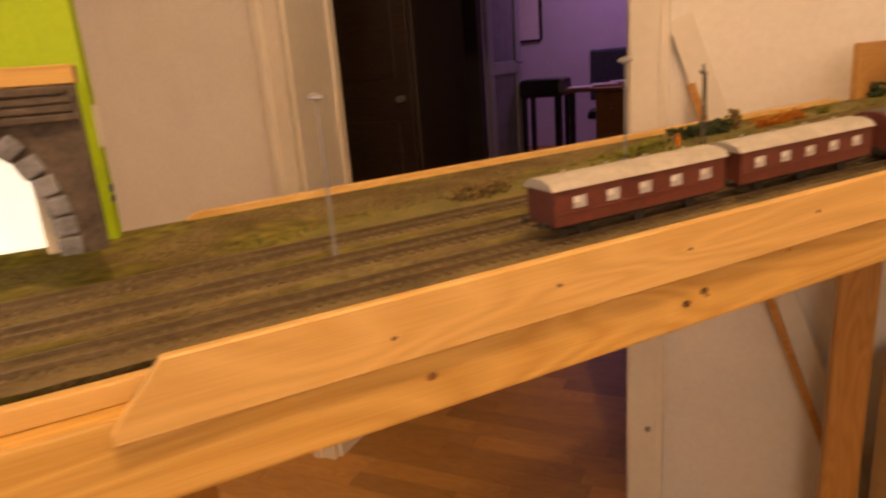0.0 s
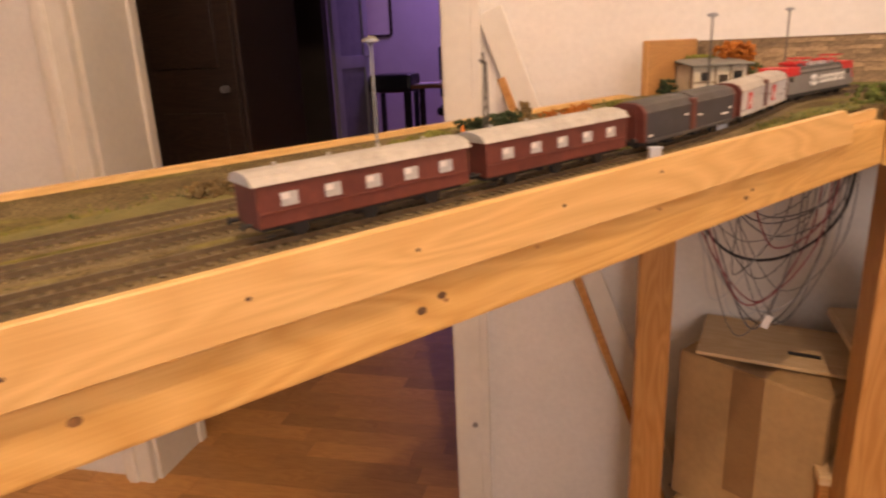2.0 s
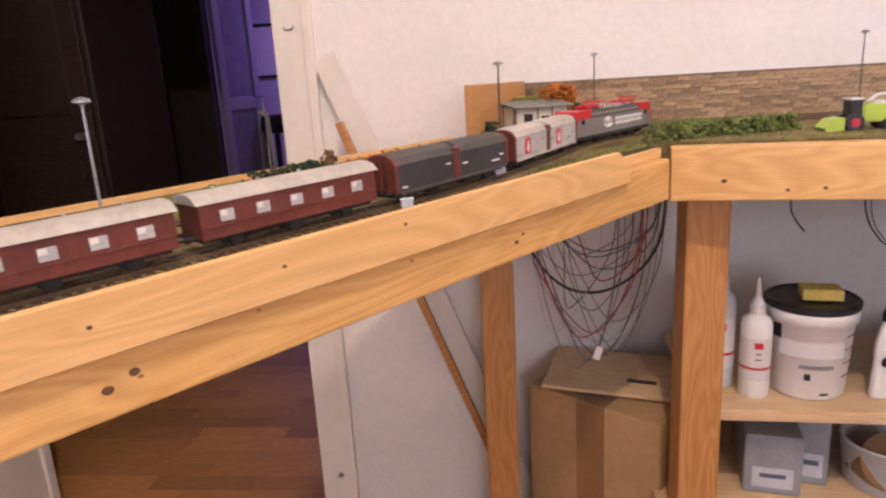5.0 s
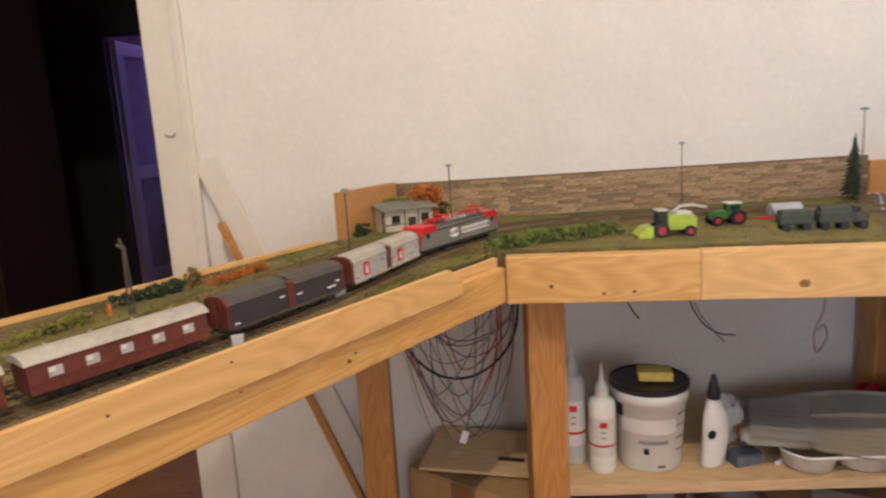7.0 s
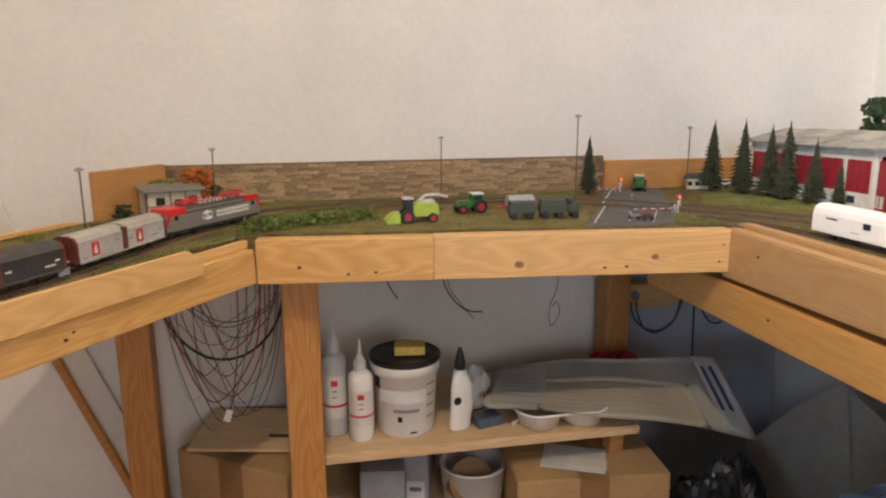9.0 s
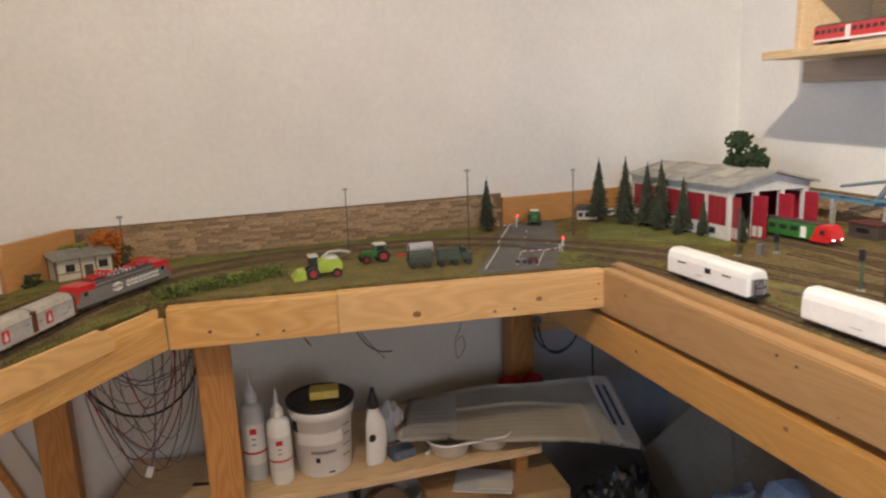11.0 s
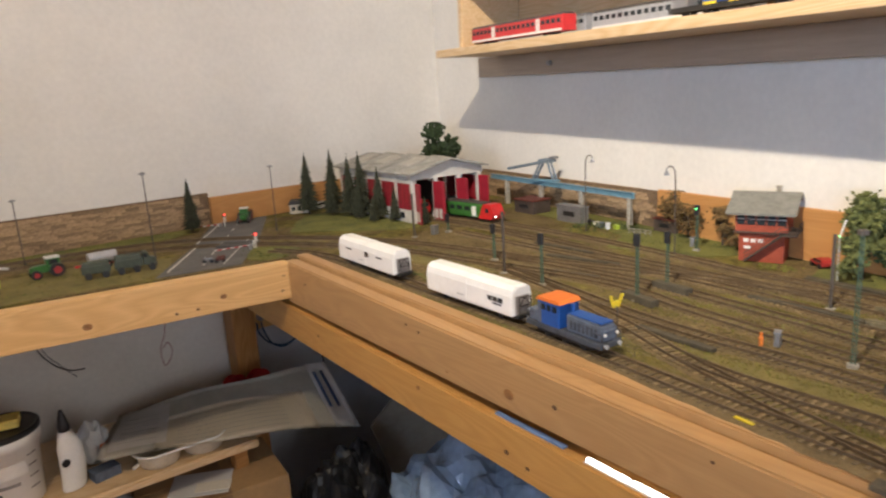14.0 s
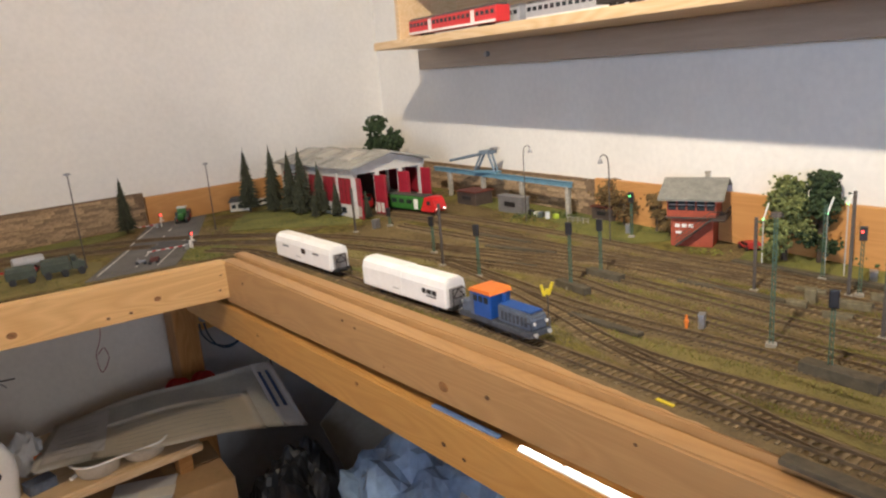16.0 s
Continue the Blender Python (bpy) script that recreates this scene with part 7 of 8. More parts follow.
tractor(at(0.855, 1.150, G, 182), "green model tractor with red wheels and white roof")
v = thing("slurry_tanker", "silver model tank trailer with red drawbar", "trailer", at(0.941, 1.140, G, 180))
bm = B()
rod(bm, (-0.028, 0, 0.020), (0.022, 0, 0.020), 0.0115, seg=20)
bmesh.ops.bevel(bm, geom=bm.edges[:], offset=0.0015, segments=2, affect="EDGES")
part("tank", bm, SILVER, v, "silver round tank")
bm = B()
box(bm, 0.046, 0.010, 0.004, (0.0, 0, 0.007))
box(bm, 0.022, 0.004, 0.003, (0.034, 0, 0.008))
part("drawbar", bm, REDP, v, "red chassis and drawbar")
for sy in (-0.011, 0.011):
    big_wheel(v, -0.008, sy, 0.008, 0.006)
for k, (x, y, a_) in enumerate(((0.914, 1.056, -8), (0.966, 1.045, -9))):
    if k:
        v = thing("army_truck", "olive green model truck with tarpaulin and cab", "truck", at(x, y, G, a_) @ Matrix.Diagonal((1, 1, 1.28, 1)))
        bm = B()
        prism(bm, [(0.024, 0.009), (0.044, 0.009), (0.045, 0.018), (0.036, 0.020), (0.033, 0.028), (0.024, 0.028)], 0.022)
        bmesh.ops.bevel(bm, geom=bm.edges[:], offset=0.0008, segments=1, affect="EDGES")
        cab = part("cab", bm, OLIVE, v)
        for s_ in (-1, 1):
            plate(cab, "window", WINDOWD, 0.0285, 0.0205, 0.006, 0.005, s_, 0.0112)
    else:
        v = thing("army_trailer", "olive green model truck trailer with tarpaulin", "trailer", at(x, y, G, a_) @ Matrix.Diagonal((1, 1, 1.15, 1)))
    bm = B()
    box(bm, 0.046, 0.024, 0.012, (0, 0, 0.009), bevel=0.001)
    part("bed", bm, OLIVE, v)
    bm = B()
    hull(bm, [(-0.0115, 0.020), (-0.010, 0.026), (0, 0.028), (0.010, 0.026), (0.0115, 0.020)], 0.042)
    part("tarpaulin", bm, OLIVE, v)
    for sy in (-0.010, 0.010):
        for x_ in ((-0.014, 0.012, 0.038) if k else (-0.014, 0.014)):
            bm = B()
            rod(bm, (x_, sy - 0.002, 0.0058), (x_, sy + 0.002, 0.0058), 0.0058, seg=14)
            part("wheel", bm, BLACKP, v)
tractor(at(1.325, 1.365, G, -120), "green model tractor on the far road")
bm = B()
prism(bm, [(-0.02, 0.006), (0.02, 0.006), (0.022, 0.024), (-0.022, 0.024)], 0.022)
solo("farm_trailer", bm, OXIDE, "brown model farm trailer on the far road", "trailer", at(1.345, 1.392, G, -120))
for k, (x, y) in enumerate(((1.088, 0.985), (1.104, 0.968), (1.112, 0.985))):
    v = thing("motorcycle", "tiny dark model motorcycle on the road", "motorcycle", at(x, y, G + 0.0016, 150 + 15 * k), "motorcycles")
    for x_ in (-0.0065, 0.0065):
        bm = B()
        rod(bm, (x_, -0.0008, 0.0036), (x_, 0.0008, 0.0036), 0.0036, seg=12)
        part("wheel", bm, BLACKP, v)
    bm = B()
    prism(bm, [(-0.008, 0.006), (0.005, 0.005), (0.007, 0.010), (0.001, 0.009), (-0.008, 0.009)], 0.004)
    rod(bm, (0.004, -0.004, 0.012), (0.004, 0.004, 0.012), 0.0006, seg=5)
    part("body", bm, OXIDE if k else STEEL, v)
# level crossing lights and barriers
for k, (x, y) in enumerate(((1.205, 1.035), (1.265, 1.345))):
    v = thing("crossing_light", "white model level crossing post with a red light", "signal", at(x, y, G, 210), "crossing lights")
    bm = B()
    rod(bm, (0, 0, 0), (0, 0, 0.030), 0.0012)
    for a_ in (-45, 45):
        box(bm, 0.016, 0.001, 0.0022, (0, 0.0014, 0.019), tilt=(0, a_, 0))
    part("post", bm, PLASTICW, v)
    bm = B()
    box(bm, 0.008, 0.003, 0.009, (0, 0, 0.025), bevel=0.0008)
    hd = part("head", bm, BLACKP, v)
    bm = B()
    rod(bm, (0, 0.0014, 0.030), (0, 0.0026, 0.030), 0.0026)
    rod(bm, (0, -0.0014, 0.030), (0, -0.0026, 0.030), 0.0026)
    part("lens", bm, SIGRED, hd, "lit red lens")
    bar = thing("barrier", "red and white striped model crossing barrier", "barrier", at(x - 0.012, y - 0.002, G, 170), "crossing barriers")
    bm = B()
    box(bm, 0.006, 0.006, 0.012, (0, 0, 0))
    part("stand", bm, STEEL, bar)
    for j in range(9):
        bm = B()
        rod(bm, (0.008 * j, 0, 0.010), (0.008 * j + 0.008, 0, 0.010), 0.0009, seg=6)
        part("boom_piece", bm, PLASTICW if j % 2 == 0 else REDP, bar)

# ---- tunnel portal and lime card at the far left ----
v = thing("tunnel_portal", "dark rock-faced model tunnel portal with a white card given a glow", "tunnel", at(-0.322, 0.325, G, 50))
bm = B()
prism(bm, [(0, 0), (0, 0.108), (-0.222, 0.108), (-0.222, 0.086), (-0.115, 0.086), (-0.085, 0.083), (-0.060, 0.075), (-0.042, 0.060), (-0.030, 0.038), (-0.025, 0.0)], 0.020)
for w in bm.verts:
    w.co += Vector((0, rnd.uniform(-0.002, 0.002), rnd.uniform(-0.0015, 0.0015)))
part("rock_face", bm, TUNNELROCK, v)
for k in range(4):
    bm = B()
    box(bm, 0.222 - 0.003 * k, 0.005, 0.0045, (-0.111 - 0.002 * (k % 2), -0.0115 + 0.0006 * (k % 3), 0.086 + 0.0055 * k), bevel=0.001)
    part("rock_layer", bm, TUNNELROCK, v)
for k in range(6):
    bm = B()
    box(bm, 0.014, 0.006, 0.0125, (-0.0215 - (0.0, 0.0006, 0.002, 0.005, 0.010, 0.018)[k], -0.0108, 0.0135 * k), (0, 2, 4, 0, 0, 0)[k], bevel=0.002, tilt=(0, (0, -2, -6, -14, -26, -38)[k], 0))
    part("arch_stone", bm, ARCHSTONE, v, "grey-blue arch stone")
# bright tunnel inside done with a card that is made to glow
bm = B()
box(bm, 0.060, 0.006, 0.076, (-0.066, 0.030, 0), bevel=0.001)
part("light_panel", bm, GLOWCARD, v, "white card inside the tunnel, given a glow")
bm = B()
box(bm, 0.012, 0.05, 0.080, (-0.031, 0.026, 0), bevel=0.001)
part("lining", bm, CREAM, v)
bm = B()
box(bm, 0.22, 0.06, 0.012, (-0.11, 0.03, 0.1085), bevel=0.001)
part("deck", bm, PINE, v, "plain wooden top board")
v = thing("lime_box", "tall lime green cardboard box behind a tunnel portal", "box", at(-0.446, 0.432, gz(-0.446, 0.432), 37))
bm = B()
box(bm, 0.15, 0.017, 0.32, (-0.075, 0, 0), bevel=0.001)
part("body", bm, LIMEPAPER, v)
for z0, h_, mat_ in ((0.082, 0.036, PAPERW), (0.042, 0.006, BLUEGREY), (0.033, 0.005, BLUEGREY)):
    bm = B()
    box(bm, 0.0008, 0.012, h_, (0.0004, 0, z0))
    part("print", bm, mat_, v)

# stones of the printed backdrop, one by one near the corner, joined behind the yard
stone_courses((0.30, 1.416), (1.26, 1.416), 0.996, 1.078, back, 3)
stone_courses(east(1.40, 0.0125), east(0.5, 0.0125), 0.998, 1.066, back, 4)
verts_rnd = random.Random(9)
bm = B()
p0, p1 = Vector(east(1.40, 0.0062)), Vector(east(0.5, 0.0062))
dd = (p1 - p0).normalized()
for row in range(10):
    s_ = verts_rnd.uniform(0, 0.02)
    while s_ < (p1 - p0).length - 0.05:
        w_ = verts_rnd.uniform(0.02, 0.045)
        c = p0 + dd * (s_ + w_ / 2)
        box(bm, w_ - 0.001, 0.0016, 0.0063, (c.x, c.y, 0.997 + row * 0.0072), math.degrees(math.atan2(dd.y, dd.x)))
        s_ += w_
part("stones", bm, STONE_A, back, "layered tan stones")
tagged(bpy.data.objects["stones"], kind="stuff")

# ---- under the layout ----
SH = 0.592  # top of the pine shelf
bm = B()
prism(bm, [(0.045, -0.018), (0.66, -0.018), (0.66, 0), (0.045, 0)], 0.315, Matrix.Translation((0, 0.158, 0)))
bmesh.ops.bevel(bm, geom=bm.edges[:], offset=0.003, segments=2, affect="EDGES")
solo("shelf_board", bm, SHELFWOOD, "raw pine shelf board under the layout", "shelf", at(0.50, 1.085, SH, -4))
for x, y in ((0.66, 1.39), (1.12, 1.36), (1.13, 1.09)):
    bm = B()
    box(bm, 0.03, 0.03, SH - 0.018, (0, 0, 0), bevel=0.003)
    solo("shelf_post", bm, POSTWOOD, "plain wooden post under the shelf", "post", at(x, y, 0), "shelf posts")


def glue_bottle(x, y, h, r, body, label):
    v = thing("glue_bottle", label, "bottle", at(x, y, SH, 20), "glue bottles")
    bm = B()
    lathe(bm, [(r * 0.9, 0), (r, 0.004), (r, h * 0.60), (r * 0.92, h * 0.66), (r * 0.5, h * 0.70)], (0, 0, 0), 24)
    part("body", bm, body, v, shade=True)
    bm = B()
    lathe(bm, [(r * 0.50, h * 0.695), (r * 0.50, h * 0.79), (r * 0.42, h * 0.80), (r * 0.18, h * 0.85), (r * 0.07, h)], (0, 0, 0), 16)
    part("nozzle", bm, CLEARP if body is CLEARP else PLASTICW, v, "pale pointed nozzle")
    bm = B()
    lathe(bm, [(r * 1.01, h * 0.16), (r * 1.012, h * 0.162), (r * 1.012, h * 0.52), (r * 1.01, h * 0.522)], (0, 0, 0), 24)
    part("label", bm, LABELW, v, "white paper label")
    bm = B()
    lathe(bm, [(r * 1.018, h * 0.255), (r * 1.02, h * 0.256), (r * 1.02, h * 0.275), (r * 1.018, h * 0.276)], (0, 0, 0), 24)
    part("red_line", bm, REDSIGN, v)
    for k in range(3):
        a = radians(-118)
        bm = B()
        box(bm, r * (0.55 if k == 0 else 0.35), 0.0008, h * (0.05 if k == 0 else 0.012), (0, 0, 0))
        part("print", bm, REDSIGN if k == 0 else INK, v, "", pose(r * 1.022 * math.cos(a), r * 1.022 * math.sin(a), h * (0.44 - 0.05 * k), 0, 0, -118 + 90))
    return v


glue_bottle(0.597, 1.17, 0.225, 0.0225, CLEARP, "tall cloudy plastic glue bottle with red-lined label")
glue_bottle(0.640, 1.135, 0.188, 0.0225, PLASTICW, "white plastic glue bottle with red-lined label")
v = thing("plaster_bucket", "white plastic bucket with black lid and printed label", "bucket", at(0.727, 1.158, SH))
bm = B()
lathe(bm, [(0.050, 0), (0.0535, 0.004), (0.0600, 0.118), (0.0645, 0.120), (0.0655, 0.138), (0.0625, 0.140)], (0, 0, 0), 40)
part("body", bm, PLASTICW, v, shade=True)
bm = B()
lathe(bm, [(0.0655, 0.1385), (0.067, 0.141), (0.067, 0.148), (0.064, 0.150), (0.058, 0.1475), (0.001, 0.1475)], (0, 0, 0), 40)
part("lid", bm, BLACKP, v, "black plastic lid")
for a_, z, w, h in ((-160, 0.094, 0.016, 0.022), (-100, 0.052, 0.048, 0.006), (-112, 0.034, 0.008, 0.010), (-48, 0.100, 0.020, 0.0025), (-48, 0.080, 0.020, 0.0025), (-48, 0.058, 0.020, 0.0025), (-48, 0.036, 0.020, 0.0025), (-86, 0.010, 0.012, 0.003)):
    r_ = 0.0538 + 0.0062 * (z + h / 2) / 0.118
    bm = B()
    n_ = max(2, int(w / 0.006))
    for k in range(n_):
        a = radians(a_) + ((k + 0.5) / n_ - 0.5) * w / r_
        box(bm, w / n_ + 0.0004, 0.0010, h, (r_ * math.cos(a), r_ * math.sin(a), z), math.degrees(a) + 90)
    part("print", bm, INK if w > 0.018 else BLACKP, v)
bm = B()
ring = [(0.0586 * math.cos(radians(a_)), 0.0586 * math.sin(radians(a_))) for a_ in np.linspace(-155, -60, 18)]
ring += [(x * 0.985, y * 0.985) for x, y in reversed(ring)]
slab(bm, ring, 0.070, 0.108)
part("label", bm, LABELW, v, "white printed label")
bm = B()
box(bm, 0.056, 0.040, 0.017, (0, 0, 0), bevel=0.003)
solo("sponge", bm, SPONGE, "yellow sponge lying on a bucket lid", "sponge", at(0.735, 1.150, SH + 0.1502, -12))
v = thing("wood_glue_bottle", "flat white glue bottle with black nozzle", "bottle", at(0.823, 1.122, SH, 15))
bm = B()
lathe(bm, [(0.019, 0), (0.022, 0.004), (0.0235, 0.05), (0.0225, 0.085), (0.013, 0.115), (0.010, 0.120)], (0, 0, 0), 24)
for w in bm.verts:
    w.co.y *= 0.62
    w.co.x += 0.006 * math.sin(w.co.z / 0.12 * 3.1)
part("body", bm, PLASTICW, v, shade=True)
bm = B()
lathe(bm, [(0.0105, 0.119), (0.0108, 0.130), (0.006, 0.150), (0.0035, 0.160), (0.002, 0.161)], (0.001, 0, 0), 16)
part("nozzle", bm, BLACKP, v, "black pointed nozzle")
bm = B()
rod(bm, (-0.012, -0.0135, 0.062), (-0.012, -0.0148, 0.062), 0.008)
part("emblem", bm, BLACKP, v)
v = thing("clear_bag", "crumpled clear plastic bag with an orange patch", "bag", at(0.875, 1.19, SH))
rnd = random.Random(21)
bm = B()
bmesh.ops.create_icosphere(bm, subdivisions=3, radius=1.0)
for w in bm.verts:
    w.co = Vector((w.co.x * 0.030, w.co.y * 0.025, (w.co.z + 1) * 0.045)) * (1 + 0.25 * noise.noise(w.co * 2.2))
part("film", bm, CLEARP, v)
bm = B()
box(bm, 0.016, 0.002, 0.022, (0.016, -0.026, 0.028), 20)
part("patch", bm, ORANGEP, v)
bm = B()
box(bm, 0.05, 0.035, 0.02, (0, 0, 0), bevel=0.002)
solo("blue_carton", bm, BLUEGREY, "small dark blue carton on the shelf", "carton", at(0.878, 1.125, SH, 10))
bm = B()
tube(bm, [(0, 0, 0.004), (0.03, -0.012, 0.004)], 0.004)
solo("marker_cap", bm, PLASTICW, "white plastic pen cap on the shelf", "pen", at(0.925, 1.105, SH, 60))

# divided plastic tray carrying the newspaper
v = thing("plastic_tray", "cream plastic tray with two round bowls", "tray", at(1.018, 1.098, SH, -4))
for x in (-0.043, 0.043):
    bm = B()
    lathe(bm, [(0.032, 0), (0.037, 0.003), (0.0445, 0.030), (0.045, 0.0335), (0.042, 0.0335), (0.035, 0.006), (0.001, 0.005)], (x, 0, 0), 30)
    part("bowl", bm, CREAM, v, shade=True)
bm = B()
edge = [(sx * 0.043 + 0.049 * math.sin(a), 0.049 * -math.cos(a)) for sx, a in [(1, a) for a in np.linspace(0.35, 2.8, 16)] + [(-1, a) for a in np.linspace(3.49, 5.93, 16)]]
tube(bm, [(x, y, 0.0345) for x, y in edge + edge[:2]], 0.0024, 6)
part("rim", bm, PLASTICW, v, "white rolled rim", shade=True)
bm = B()
box(bm, 0.022, 0.060, 0.003, (0, 0, 0.0320), bevel=0.001)
part("bridge", bm, CREAM, v)


def sheet(name, mat_, label, corner, nu, nv, sag, lift=0.0, thick=0.0009, u0=0.0, u1=1.0, v0=0.0, v1=1.0, parent=None):
    """A curved paper sheet between four corners A, B, C, D: u runs from A to D, v from A to B."""
    A_, B_, C_, D_ = [Vector(c) for c in corner]
    bm = B()
    grid = []
    for i in range(nu + 1):
        u = u0 + (u1 - u0) * i / nu
        row = []
        for j in range(nv + 1):
            w = v0 + (v1 - v0) * j / nv
            p = A_.lerp(D_, u).lerp(B_.lerp(C_, u), w)
            p.z += sag(u, w) + lift
            row.append(bm.verts.new(p))
        grid.append(row)
    for i in range(nu):
        for j in range(nv):
            bm.faces.new((grid[i][j], grid[i + 1][j], grid[i + 1][j + 1], grid[i][j + 1]))
    g = bmesh.ops.solidify(bm, geom=bm.faces[:], thickness=thick)
    bmesh.ops.recalc_face_normals(bm, faces=bm.faces)
    ob = part(name, bm, mat_, parent, label, shade=True)
    return ob


CORNERS = ((0.856, 1.092, 0.640), (0.952, 1.295, 0.636), (1.375, 1.127, 0.664), (1.365, 0.968, 0.560))


def wave(u, w):
    return 0.020 * math.sin(u * 2.6) * (1 - 0.3 * w) + 0.003 * math.sin(u * 11 + w * 4)


news = thing("newspaper", "grey old newspaper sheets sagging over a tray", "paper")
sheet("page", PAPER, "", CORNERS, 26, 10, wave, parent=news)
sheet("white_page", PAPERW, "white printed page on top", CORNERS, 8, 8, wave, 0.0022, 0.0008, 0.03, 0.24, 0.12, 0.92, news)
sheet("front_page", material("cream_page", (0.74, 0.66, 0.52), 0.85, vary=0.06, scale=12), "cream front page", CORNERS, 16, 8, wave, 0.0016, 0.0007, 0.2, 0.83, -0.02, 0.62, news)
sheet("margin", PAPERW, "white margin with blue bars", CORNERS, 4, 8, wave, 0.0014, 0.0007, 0.90, 1.0, 0.0, 1.0, news)
for k in range(2):
    sheet("print_bar", material("blue_print", (0.09, 0.14, 0.26), 0.7), "", CORNERS, 2, 8, wave, 0.0034, 0.0006, 0.915 + 0.035 * k, 0.93 + 0.035 * k, 0.30, 0.85, news)
for k in range(7):
    sheet("print_line", INK, "", CORNERS, 8, 1, wave, 0.0034, 0.0005, 0.28, 0.72, 0.08 + 0.07 * k, 0.083 + 0.07 * k, news)
for k in range(6):
    sheet("print_line", INK, "", CORNERS, 3, 1, wave, 0.0044, 0.0005, 0.06, 0.2, 0.22 + 0.1 * k, 0.225 + 0.1 * k, news)


def carton(name, w, d, h, m, mat_, label, tape=True, tape_mat=None):
    """A closed box with flaps on its top and tape over the seam."""
    v = thing(name, label, "box", m)
    bm = B()
    box(bm, w, d, h, (0, 0, 0), bevel=0.004)
    part("body", bm, mat_, v)
    for s in (-1, 1):
        bm = B()
        box(bm, w - 0.004, d / 2 - 0.002, 0.003, (0, s * d / 4, h - 0.0005), bevel=0.001)
        part("flap", bm, mat_, v)
    if tape:
        bm = B()
        box(bm, 0.055, d + 0.003, 0.0012, (0, 0, h + 0.0023))
        for s in (-1, 1):
            box(bm, 0.055, 0.0012, h * 0.8, (0, s * (d / 2 + 0.0008), h * 0.2))
        part("tape", bm, tape_mat or TAPE, v, "shiny brown packing tape")
    return v


# tall box behind the posts with another below it, and a slotted board on top
carton("cardboard_box", 0.26, 0.17, 0.30, at(0.452, 1.275, 0.235, -38), CARD, "brown cardboard box with brown tape")
carton("cardboard_box", 0.26, 0.24, 0.234, at(0.45, 1.27, 0, -30), CARD, "brown cardboard box standing on the floor")
v = thing("slotted_board", "thin plywood board on a box, with a black strip as its slot", "board", at(0.452, 1.31, 0.5415, -14))
bm = B()
box(bm, 0.27, 0.17, 0.006, (0.02, 0, 0.004), tilt=(1.5, 1.2, 0))
part("panel", bm, SHELFWOOD, v)
# slot not cut: its dark inside is a black strip on the panel
bm = B()
box(bm, 0.05, 0.010, 0.002, (0.055, -0.035, 0.0086), tilt=(1.5, 1.2, 0))
part("slot", bm, BLACKP, v)
v = carton("cardboard_box", 0.29, 0.20, 0.27, at(1.062, 1.10, 0.25, -9), CARD, "brown cardboard box with tape and a label bag")
bm = B()
box(bm, 0.12, 0.09, 0.002, (-0.02, -0.03, 0.2735), -20, bevel=0.0005)
lb = part("label_bag", bm, CLEARP, v, "grey plastic document bag")
bm = B()
box(bm, 0.07, 0.035, 0.001, (0.0, -0.055, 0.2755), -20)
part("slip", bm, PAPER, lb, "white paper slip")
carton("cardboard_box", 0.30, 0.24, 0.249, at(1.06, 1.12, 0, 4), CARD, "brown cardboard box standing on the floor")
v = thing("lower_shelf", "rough lower shelf board under the layout", "shelf", at(0.50, 1.10, 0.405, -4))
bm = B()
box(bm, 0.42, 0.28, 0.016, (0.20, 0.14, 0), bevel=0.002)
part("board", bm, SHELFWOOD, v)
for x, y in ((0.01, 0.02), (0.39, 0.02), (0.01, 0.26), (0.39, 0.26)):
    bm = B()
    box(bm, 0.03, 0.03, 0.405, (x, y, -0.405))
    part("leg", bm, POSTWOOD, v)
GREYBOX = material("printed_carton", (0.26, 0.275, 0.30), 0.6, vary=0.15, scale=18)
for x, y, w, d, h, a_ in ((0.690, 1.20, 0.085, 0.16, 0.10, -12), (0.770, 1.235, 0.05, 0.18, 0.12, -18)):
    v = carton("product_carton", w, d, h, at(x, y, 0.421, a_), GREYBOX, "grey printed product carton on the lower shelf", False)
    bm = B()
    box(bm, w * 0.7, 0.001, h * 0.35, (0, -d / 2 - 0.0006, h * 0.12))
    part("label", bm, material("grey_label", (0.50, 0.52, 0.56), 0.5, vary=0.1, scale=30), v)
    bm = B()
    box(bm, w * 0.45, 0.001, h * 0.07, (0, -d / 2 - 0.0014, h * 0.3))
    part("print", bm, BLUEGREY, v)
v = thing("clear_tub", "clear plastic tub holding a brown tape roll", "tub", at(0.862, 1.16, 0.421))
bm = B()
lathe(bm, [(0.055, 0), (0.058, 0.003), (0.066, 0.075), (0.069, 0.077), (0.066, 0.080), (0.062, 0.078), (0.054, 0.006), (0.001, 0.005)], (0, 0, 0), 28)
part("body", bm, CLEARP, v, shade=True)
bm = B()
rod(bm, (0, 0, 0), (0, 0, 0.045), 0.045, seg=28)
solo("tape_roll", bm, TAPE, "brown packing tape roll in a tub", "tape", pose(0.845, 1.165, 0.455, 62, 10, 0))

